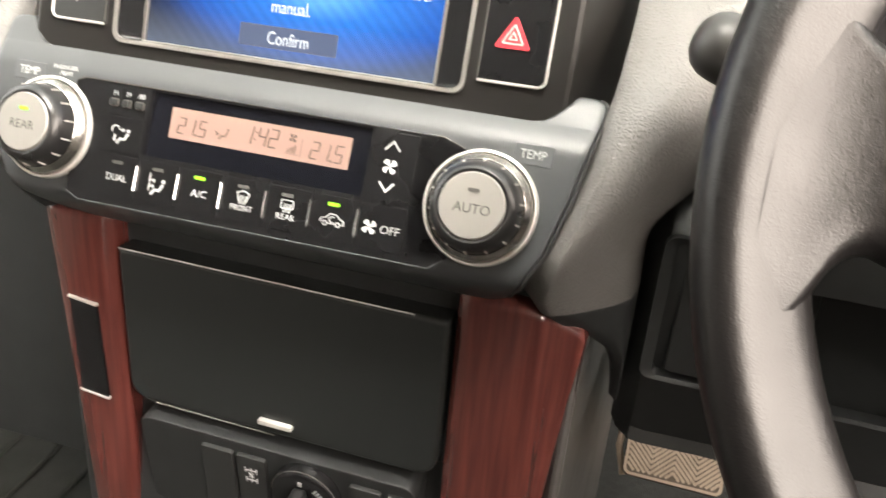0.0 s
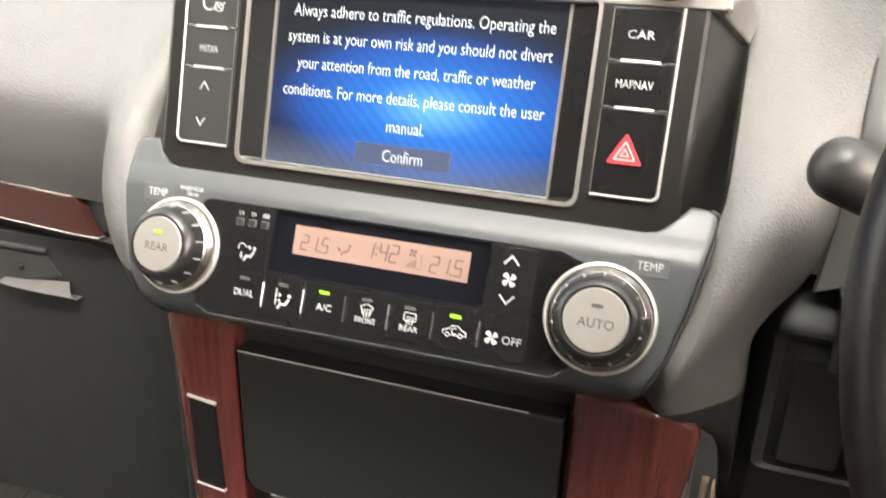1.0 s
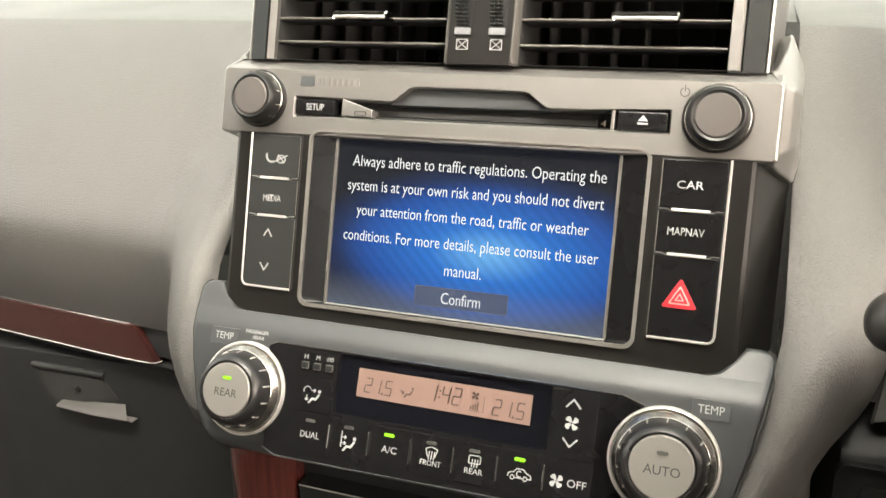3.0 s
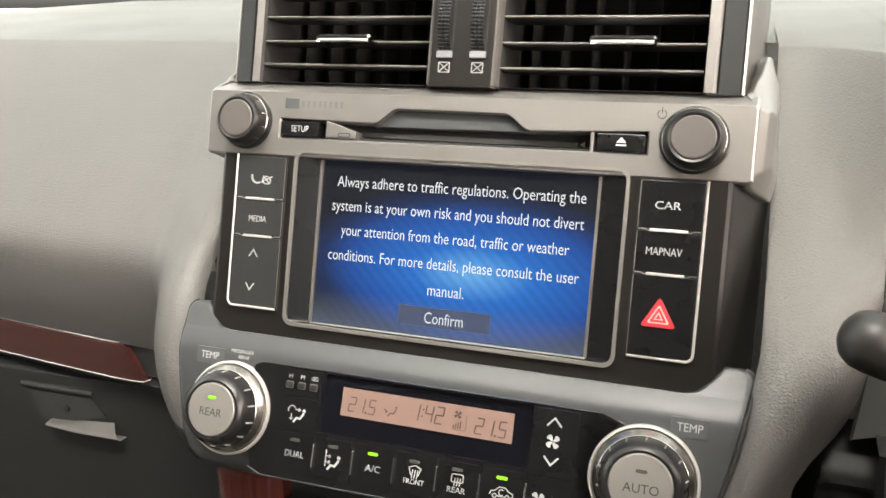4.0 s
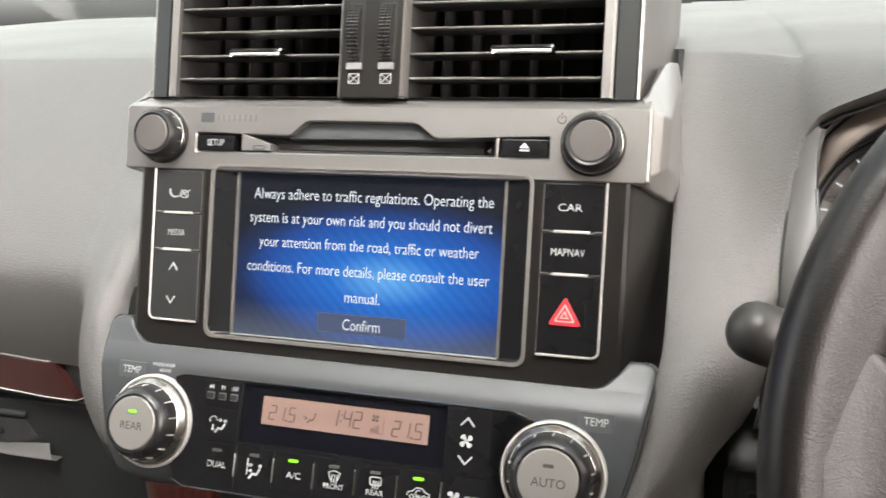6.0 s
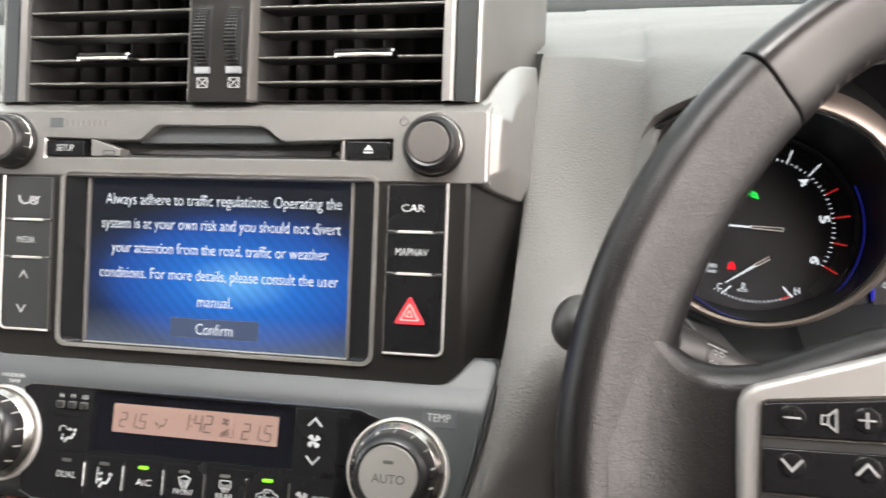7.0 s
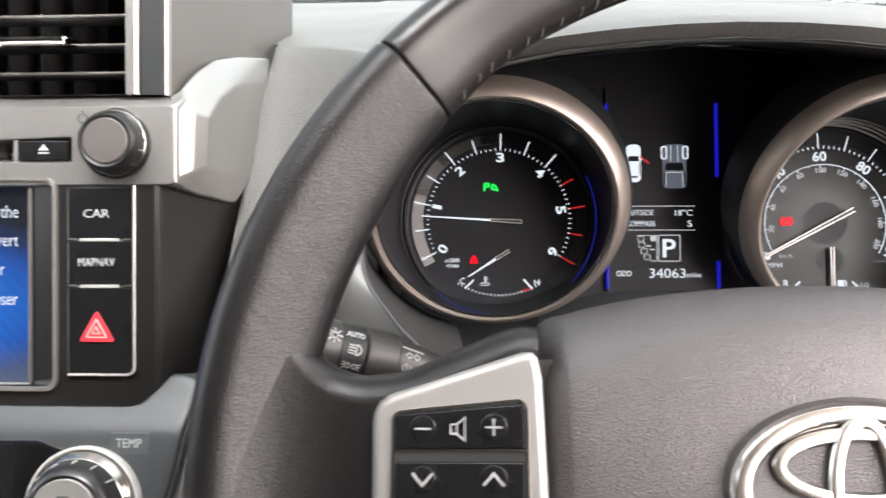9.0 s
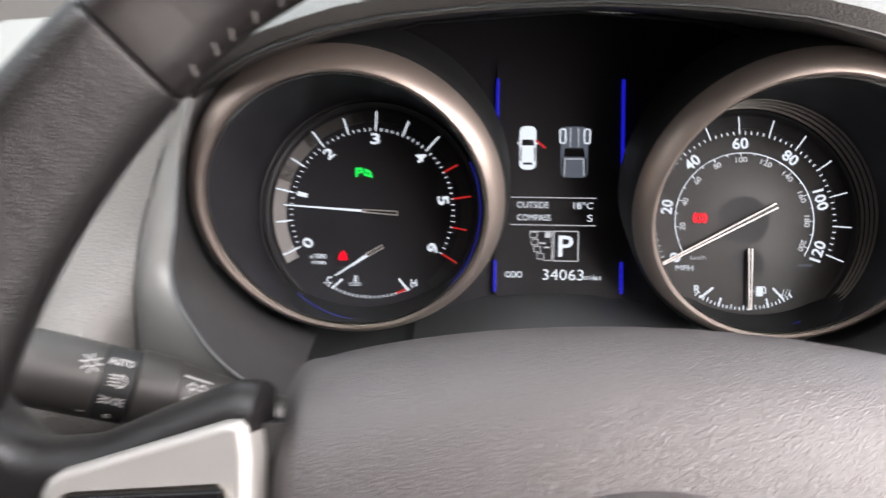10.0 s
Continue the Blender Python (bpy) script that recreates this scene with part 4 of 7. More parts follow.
for x in SX:
    part("divider", box(B(), x - 0.00045, x + 0.00045, -0.0048, -0.001, -0.0503, -0.0378, 0.0003, 1), chrome, cl, "slim chrome divider")

b = part("fan_key", prism(B(), rounded(0.0583, 0.0808, -0.0334, -0.0006, 0.0008), -0.0030, 0.0, 0.0004), piano, cl)
ic = chevron(B(), 0.0690, -0.0068, 0.0066, 0.0036, 0.0008, Y0, Y1)
chevron(ic, 0.0690, -0.0258, 0.0066, -0.0036, 0.0008, Y0, Y1)
fan_icon(ic, 0.0690, -0.0163, 0.0037, Y0, Y1)
part("sign", ic, white_paint, b)
part("filler", prism(B(), [(0.0813, -0.0006), (0.0912, -0.0006), (0.1012, -0.0035), (0.1012, -0.050), (0.0945, -0.0545), (0.0820, -0.0545)][::-1], -0.0024, 0, 0.0004), piano, cl)
b = part("clock_keys", prism(B(), rounded(-0.0806, -0.0584, -0.0146, -0.0006, 0.0006), -0.0028, 0, 0.0004), piano, cl)
for x, s in ((-0.0770, "H"), (-0.0698, "M"), (-0.0626, ":00")):
    part("push_pin", box(B(), x - 0.0019, x + 0.0019, -0.0048, -0.002, -0.0105, -0.0074, 0.0005), dark_plastic, b)
    part("pin_edge", stroke(B(), rounded(x - 0.0021, x + 0.0021, -0.0108, -0.0072, 0.0006, 2), 0.0003, -0.0034, -0.0026, True), knob_dark, b)
    write(b, s, x, -0.0043, -0.0029, 0.0024, white_paint, 0.0022 if s != ":00" else 0.0040)
b = part("mode_key", prism(B(), rounded(-0.0806, -0.0584, -0.0330, -0.0152, 0.0006), -0.0030, 0, 0.0004), piano, cl)
ic = person_icon(B(), -0.0685, -0.0250, 0.0040, Y0, Y1)
stroke(ic, arc(-0.0735, -0.0222, 0.0022, 40, 200, 6), 0.00045, Y0, Y1)
arrow(ic, -0.0700, -0.0218, 0.0014, 0, 0.00045, Y0, Y1)
arrow(ic, -0.0735, -0.0260, 0, -0.0014, 0.00045, Y0, Y1)
part("sign", ic, white_paint, b)

for s, word in ((-1, "REAR"), (1, "AUTO")):
    cx, cz = s * 0.1130, -0.0270
    k = part("dial", lathe(B(), [(0.0206, -0.0080), (0.0203, -0.0110), (0.0196, -0.0145), (0.0186, -0.0172), (0.0172, -0.0190), (0.0157, -0.0198), (0.0147, -0.0196), (0.0145, -0.0182)], cx, cz), rubber, cl, "ribbed black dial grip")
    part("chrome_ring", lathe(B(), [(0.0252, 0.002), (0.0259, -0.001), (0.0259, -0.0030), (0.0253, -0.0044), (0.0246, -0.0046), (0.0242, -0.0036), (0.0241, -0.0022)], cx, cz), bright_satin, k, "polished chrome ring")
    part("groove", lathe(B(), [(0.0243, -0.0020), (0.0238, -0.0020)], cx, cz), gap_black, k)
    part("chrome_ring", lathe(B(), [(0.0239, -0.0015), (0.0238, -0.0048), (0.0233, -0.0062), (0.0224, -0.0070), (0.0215, -0.0088), (0.0210, -0.0092), (0.0205, -0.0088)], cx, cz), satin_chrome, k, "stepped satin chrome collar")
    for i in range(14):
        a = radians(12 + i * 360 / 14)
        ca, sa = math.cos(a), math.sin(a)
        part("index_mark", tube(B(), [(cx + r * ca, y, cz + r * sa) for r, y in ((0.0206, -0.0100), (0.0203, -0.0128), (0.0198, -0.0148))], 0.0004, sides=5), bright_satin, k)
    cap = part("cap", lathe(B(), [(0.0144, -0.0185), (0.0143, -0.0198), (0.0138, -0.0203), (0, -0.0204)], cx, cz), knob_silver, k, "satin silver cap")
    write(k, word, cx + 0.0003, cz - 0.0012, -0.0205, 0.0042, grey_paint, 0.0135 if s < 0 else 0.0160)
    part("key_light", prism(B(), rounded(cx - 0.0026, cx + 0.0026, cz + 0.0056, cz + 0.0073, 0.0008), -0.0207, -0.020), green_led if s < 0 else dim_led, k, "lit green lamp" if s < 0 else "unlit lamp")
    x0, x1 = (0.1230, 0.1402) if s > 0 else (-0.1402, -0.1222)
    label = prism(B(), rounded(x0, x1, -0.0048, 0.0044, 0.0006), -0.0004, 0.001, 0.0003)
    lb = part("temp_plaque", label, plaque_grey, cl)
    write(lb, "TEMP", (x0 + x1) / 2, 0.0000, -0.0006, 0.0040, white_paint, 0.0118)
write(cl, "PASSENGER", -0.1110, 0.0042, 0.0005, 0.0020, white_paint, 0.0145, name="lettering")
write(cl, "/REAR", -0.1095, 0.0012, -0.0003, 0.0020, white_paint, 0.0075, name="lettering")

# ---- head unit ----
hu = thing("head_unit", MS, "car head unit with silver bezel and lit touch display", "head unit")
rows = []
for x, z0, y in ((0.1385, -0.0205, 0.0012), (0.1405, -0.0215, 0.0022), (0.1420, -0.0220, 0.0050), (0.1500, -0.0225, 0.030), (0.1580, -0.023, 0.060), (0.1605, -0.023, 0.090)):
    rows.append([(px, y, pz) for px, pz in rounded(-x, x, z0, 0.092, 0.004)])
house = loft(B(), rows, closed=True)
part("housing", house, bronze_black, hu, "satin brown-black housing")
N = 5
part("face", ring_plate(B(), rounded(-0.1386, 0.1386, -0.0205, 0.0905, 0.004, N), rounded(-0.0925, 0.0925, -0.0085, 0.0900, 0.006, N), 0.0012, 0.006), bronze_black, hu)
part("chrome_frame", ring_plate(B(), rounded(-0.0930, 0.0930, -0.0090, 0.0900, 0.006, N), rounded(-0.0912, 0.0912, -0.0070, 0.0885, 0.0048, N), -0.0006, 0.004), frame_metal, hu, "dull metal frame round the display")
part("surround", ring_plate(B(), rounded(-0.0912, 0.0912, -0.0070, 0.0885, 0.0048, N), rounded(-0.0775, 0.0775, -0.0060, 0.0880, 0.0010, N), 0.0010, 0.009, 0.0052), piano, hu)
# a matching pair; the left one's weaker reflection is put into its darker colour
for x in (-0.0779, 0.0779):
    part("bright_line", box(B(), x - 0.0007, x + 0.0007, 0.0036, 0.007, -0.0060, 0.088, 0.0002, 1), knob_dark if x > 0 else cheek_grey, hu)
part("bright_line", box(B(), -0.0779, 0.0779, 0.0030, 0.007, -0.0072, -0.0060, 0.0002, 1), frame_metal, hu)
disp = part("display", box(B(), -0.0772, 0.0772, 0.0056, 0.009, -0.0060, 0.0880), lit_display, hu, "lit display with blue glow and white message")
for s, z, w, x in (("Always adhere to traffic regulations. Operating the", 0.0735, 0.1395, 0.0018), ("system is at your own risk and you should not divert", 0.0601, 0.1415, 0.0008), ("your attention from the road, traffic or weather", 0.0466, 0.1285, 0.0008), ("conditions. For more details, please consult the user", 0.0325, 0.1415, 0.0005), ("manual.", 0.0193, 0.0205, 0.0008), ("Confirm", 0.0042, 0.0220, 0.0010)):
    write(disp, s, x, z, 0.0054, 0.0062, screen_white, w, bold=-0.004)
cf = ring_plate(B(), rounded(-0.0252, 0.0268, -0.0008, 0.0098, 0.0006, 2), rounded(-0.0249, 0.0265, -0.0005, 0.0095, 0.0005, 2), 0.00545, 0.0056)
part("confirm_outline", cf, info_dark, disp)
part("confirm_field", box(B(), -0.0249, 0.0265, 0.00552, 0.0056, -0.0005, 0.0095), veil, disp)

for s in (-1, 1):
    xi, xo = 0.0985, 0.1284
    part("key_gap", prism(B(), rounded(min(s * 0.0977, s * 0.1290), max(s * 0.0977, s * 0.1290), -0.0010, 0.0856, 0.0008), 0.0006, 0.004), gap_black, hu)
    for z0, z1, word in ((0.0618, 0.0850, 0), (0.0404, 0.0602, 1), (-0.0004, 0.0388, 2)):
        key = part("key", prism(B(), rounded(min(s * xi, s * xo), max(s * xi, s * xo), z0, z1, 0.0008), -0.0004, 0.004, 0.0004), piano if s > 0 else dark_plastic, hu)
        x = s * 0.1128 if s < 0 else 0.1120
        if word < 2:
            part("edge_line", tube(B(), [(s * px, -0.0003, pz) for px, pz in ((0.0987, z0 - 0.0004), (0.1018, z0 - 0.0004), (0.1036, z0 - 0.0012), (0.1236, z0 - 0.0012), (0.1252, z0 - 0.0004), (0.1282, z0 - 0.0004))], 0.00022, sides=5), frame_metal, key)
        part("edge_line", tube(B(), [(s * 0.0984, -0.0002, z0 + 0.0004), (s * 0.0984, -0.0002, z1 - 0.0004)], 0.00018, sides=5), knob_dark, key)
        ic = B()
        if s > 0 and word < 2:
            write(key, ("CAR", "MAPNAV")[word], x, (0.0732, 0.0508)[word], -0.0006, 0.0038, white_paint, (0.0122, 0.0170)[word])
        elif s > 0:
            for q, mat, y in ((0.0082, red_plastic, -0.0012), (0.0052, red_line, -0.0014), (0.0041, red_plastic, -0.0016), (0.0022, red_line, -0.0018), (0.0013, red_plastic, -0.0020)):
                c = (x + 0.0002, 0.0190)
                tri = []
                for a in (90, 210, 330):
                    px, pz = c[0] + q * math.cos(radians(a)), c[1] + q * math.sin(radians(a))
                    tri += [(px + 0.10 * q * math.cos(radians(a + e)), pz + 0.10 * q * math.sin(radians(a + e))) for e in (-60, 0, 60)]
                part("hazard_triangle", prism(B(), tri, y, -0.0003, 0.0001), mat, key)
        elif word == 1:
            write(key, "MEDIA", x - 0.0010, 0.0496, -0.0006, 0.0036, sign_grey, 0.0112)
        elif word == 2:
            chevron(ic, x - 0.0020, 0.0299, 0.0050, 0.0038, 0.0006, -0.0008, -0.0004)
            chevron(ic, x - 0.0029, 0.0104, 0.0050, -0.0038, 0.0006, -0.0008, -0.0004)
        else:
            stroke(ic, arc(x - 0.0030, 0.0735, 0.0035, 170, 290, 6), 0.0010, -0.0008, -0.0004)
            stroke(ic, arc(x + 0.0030, 0.0718, 0.0026, 0, 340, 8, 0.0022), 0.0006, -0.0008, -0.0004)
            stroke(ic, [(x - 0.0005, 0.0705), (x + 0.0065, 0.0740)], 0.0006, -0.0008, -0.0004)
            stroke(ic, [(x + 0.0010, 0.0740), (x + 0.0050, 0.0700)], 0.0006, -0.0008, -0.0004)
        if len(ic.verts):
            part("sign", ic, sign_grey, key)
        else:
            ic.free()
    a = arc(s * 0.1258, 0.0026, 0.0038, 180, 270, 6)
    if s > 0:
        a = [(2 * 0.1258 - px, pz) for px, pz in a]
    line = [(s * 0.1296, 0.086)] + a + [(s * 0.0985, -0.0012)]
    part("chrome_line", tube(B(), [(x, -0.0005, z) for x, z in line], 0.00065, sides=6), bright_satin, hu)
    for z in (0.0610, 0.0396):
        c = s * 0.1133
        part("chrome_bar", box(B(), c - 0.0090, c + 0.0090, -0.0014, 0.001, z - 0.0007, z + 0.0007, 0.0004), bright_satin, hu)

# silver bezel with the disc slot
bz = B()
YF = 0.0005
outer = [(-0.1508, 0.0878), (-0.1493, 0.0868), (0.1466, 0.0868), (0.1481, 0.0878), (0.1481, 0.1212), (0.1466, 0.1224), (-0.1493, 0.1224), (-0.1508, 0.1212)]
inner = [(-0.1046, 0.0960), (0.0998, 0.0966), (0.1002, 0.0972), (0.1002, 0.1082), (0.0997, 0.1088), (0.0402, 0.1070), (0.0376, 0.1078), (0.0292, 0.1142), (0.0262, 0.1150), (-0.0330, 0.1155), (-0.0360, 0.1146), (-0.0440, 0.1080), (-0.0465, 0.1072), (-0.1046, 0.1080), (-0.1050, 0.1074), (-0.1050, 0.0966)]
ov = [bz.verts.new((x, YF, z)) for x, z in outer]
iv = [bz.verts.new((x, YF, z)) for x, z in inner]
es = [bz.edges.new((l[i], l[(i + 1) % len(l)])) for l in (ov, iv) for i in range(len(l))]
bmesh.ops.triangle_fill(bz, use_beauty=True, use_dissolve=False, edges=es)
for k in range(len(iv)):
    (xa, za), (xb, zb) = inner[k], inner[(k + 1) % len(inner)]
    a, b2 = iv[k], iv[(k + 1) % len(iv)]
    e, f = (bz.verts.new((x + (0.0008 if x < 0 else -0.0008) * (abs(x) > 0.09), YF + 0.0011, z + (0.0010 if z < 0.1 else -0.0006))) for x, z in ((xb, zb), (xa, za)))
    c, d = (bz.verts.new((v.co.x, 0.0145, v.co.z)) for v in (e, f))
    bz.faces.new((a, b2, e, f))
    bz.faces.new((f, e, c, d))
loops = [ov]
for grow, y, zt, zb in ((0.0008, YF + 0.0006, 0.1230, 0.0863), (0.0014, YF + 0.0025, 0.1242, 0.0860), (0.0016, 0.0075, 0.1266, 0.0856), (0.0016, 0.012, 0.1290, 0.0856)):
    loops.append([bz.verts.new((x + (grow if x > 0 else -grow), y, zb if z < 0.0872 else (zt if z > 0.1217 else (z + (zb - 0.0868) if z < 0.1 else z + (zt - 0.1224))))) for x, z in outer])
for a, b2 in zip(loops, loops[1:]):
    for i in range(8):
        bz.faces.new((a[i], a[(i + 1) % 8], b2[(i + 1) % 8], b2[i]))
bmesh.ops.recalc_face_normals(bz, faces=bz.faces)
bezel = part("bezel", bz, silver, hu, "brushed silver bezel", 28)
for s in (-1, 1):
    w, e = B(), 0.0 if s > 0 else 0.0027
    # stations from the bezel's end outwards: back, top edge, upper node, lower node, bottom edge, back
    front = (
        ((0.1410 + e, 0.030, 0.1300), (0.1430 + e, 0.0115, 0.1300), (0.1474 + e, 0.0004, 0.1224), (0.1474 + e, 0.0004, 0.0872), (0.1467 + e, 0.0050, 0.0852), (0.1420 + e, 0.020, 0.0845)),
        ((0.1420 + e, 0.036, 0.1325), (0.1452 + e, 0.0145, 0.1320), (0.1508 + e, 0.0052, 0.1220), (0.1505 + e, 0.0045, 0.0900), (0.1485 + e, 0.0120, 0.0845), (0.1430 + e, 0.030, 0.0838)),
        ((0.1440, 0.050, 0.1390), (0.1472, 0.0180, 0.1372), (0.1545, 0.0100, 0.1213), (0.1540, 0.0085, 0.0926), (0.1515, 0.0220, 0.0828), (0.1450, 0.040, 0.0824)),
        ((0.1450, 0.060, 0.1475), (0.1500, 0.0270, 0.1450), (0.1584, 0.0195, 0.1208), (0.1578, 0.0175, 0.0957), (0.1550, 0.0320, 0.0820), (0.1470, 0.045, 0.0816)))
    rear = (
        ((0.1455, 0.075, 0.1560), (0.1522, 0.0460, 0.1545), (0.1592, 0.0330, 0.1320), (0.1598, 0.0330, 0.0952), (0.1575, 0.0390, 0.0812), (0.1480, 0.050, 0.0810)),
        ((0.1465, 0.095, 0.1640), (0.1542, 0.0780, 0.1632), (0.1598, 0.0620, 0.1440), (0.1612, 0.0500, 0.0947), (0.1588, 0.0440, 0.0808), (0.1490, 0.056, 0.0806)),
        ((0.1480, 0.134, 0.1742), (0.1578, 0.1300, 0.1738), (0.1610, 0.1150, 0.1560), (0.1632, 0.0650, 0.0942), (0.1600, 0.0470, 0.0806), (0.1500, 0.060, 0.0804)),
        ((0.1480, 0.137, 0.1730), (0.1578, 0.1330, 0.1725), (0.1610, 0.1190, 0.1550), (0.1632, 0.0700, 0.0935), (0.1600, 0.0530, 0.0806), (0.1500, 0.066, 0.0804)))
    rows = [[(s * x, y, z) for x, y, z in st] for st in front + rear]
    loft(w, rows)
    bevelled(w, [e for e in w.edges if len(e.link_faces) == 2 and e.calc_face_angle(0) > radians(12)], 0.0016, 3)
    part("wing", w, silver, bezel, "bright silver end of the bezel", angle=30)
part("pocket", box(B(), -0.106, 0.1015, 0.0135, 0.0165, 0.0945, 0.1165), black_plastic, hu)
part("slot_brow", prism(B(), [(-0.0490, 0.1054), (0.0406, 0.1060), (0.0277, 0.1146), (-0.0370, 0.1150)], 0.0055, 0.0125, 0.001), plaque_grey, hu, "grey recess above the disc slot")
part("disc_slot", box(B(), -0.065, 0.0637, 0.0097, 0.0145, 0.0999, 0.1027), gap_black, hu)
part("slot_lip", box(B(), -0.0795, 0.0735, 0.0070, 0.0145, 0.0968, 0.0990, 0.0004), dark_plastic, hu)
part("wedge", prism(B(), [(-0.0752, 0.0978), (-0.0570, 0.0978), (-0.0570, 0.1018), (-0.0752, 0.1074)], 0.0005, 0.0125, 0.0004), silver, hu)
part("wedge_sign", stroke(B(), rounded(-0.0672, -0.0604, 0.0986, 0.1006, 0.0003), 0.0004, 0.0002, 0.0006, True), grey_paint, hu)
part("wedge", prism(B(), [(0.0733, 0.0976), (0.0733, 0.1078), (0.0714, 0.1078), (0.0714, 0.0976)], 0.0015, 0.0125, 0.0004), silver, hu)
part("wedge_sign", prism(B(), [(0.0650, 0.1014), (0.0677, 0.1034), (0.0677, 0.0999)], 0.0100, 0.0135), satin_chrome, hu)
b = part("setup_key", box(B(), -0.1038, -0.0793, 0.0000, 0.0135, 0.0975, 0.1062, 0.0010), piano, hu)
write(b, "SETUP", -0.0912, 0.1020, -0.0002, 0.0036, white_paint, 0.0108)
b = part("eject_key", box(B(), 0.0746, 0.0985, 0.0000, 0.0135, 0.0978, 0.1070, 0.0010), piano, hu)
ic = prism(B(), [(0.0844, 0.1024), (0.0894, 0.1024), (0.0869, 0.1053)], -0.0003, 0.0002)
prism(ic, [(0.0844, 0.1008), (0.0894, 0.1008), (0.0894, 0.1017), (0.0844, 0.1017)], -0.0003, 0.0002)
part("sign", ic, white_paint, b)
logo = B()
prism(logo, rounded(-0.1017, -0.0931, 0.1134, 0.1188, 0.0003), YF - 0.0003, YF)
part("maker_badge", logo, plaque_grey, hu)
faint = B()
for i in range(8):
    prism(faint, [(-0.0912 + i * 0.0034, 0.1142), (-0.0894 + i * 0.0034, 0.1142), (-0.0894 + i * 0.0034, 0.1178), (-0.0912 + i * 0.0034, 0.1178)], YF - 0.0002, YF)
part("faint_print", faint, faint_silver, hu)
pw = stroke(B(), arc(0.1052, 0.1172, 0.0021, 120, 420, 12), 0.0004, YF - 0.0003, YF)
stroke(pw, [(0.1052, 0.1178), (0.1052, 0.1204)], 0.0004, YF - 0.0003, YF)
part("power_sign", pw, grey_paint, hu)
for s in (-1, 1):
    cx, cz = (0.1212 if s > 0 else -0.1258), 0.1053
    k = part("knob", lathe(B(), [(0.0162, YF + 0.001), (0.0162, YF - 0.0016), (0.0156, YF - 0.0026), (0.0147, YF - 0.0028), (0.0139, YF - 0.0085), (0.0130, YF - 0.0110), (0.0117, YF - 0.0121), (0.0103, YF - 0.0116)], cx, cz), knob_black, hu, "black knob with dark metal face")
    part("cap", lathe(B(), [(0.0103, YF - 0.0108), (0.0102, YF - 0.0121), (0.0097, YF - 0.0125), (0, YF - 0.0126)], cx, cz), knob_face, k, "dark satin metal knob face")
    part("bright_line", lathe(B(), [(0.0147, YF - 0.0030), (0.0150, YF - 0.0033), (0.0147, YF - 0.0036)], cx, cz), satin_chrome, k)
    for i in range(12):
        a = radians(i * 30 + 15)
        part("index_mark", tube(B(), [(cx + 0.0147 * math.cos(a), YF - 0.0036, cz + 0.0147 * math.sin(a)), (cx + 0.0142 * math.cos(a), YF - 0.0080, cz + 0.0142 * math.sin(a))], 0.00025, sides=5), satin_chrome, k)

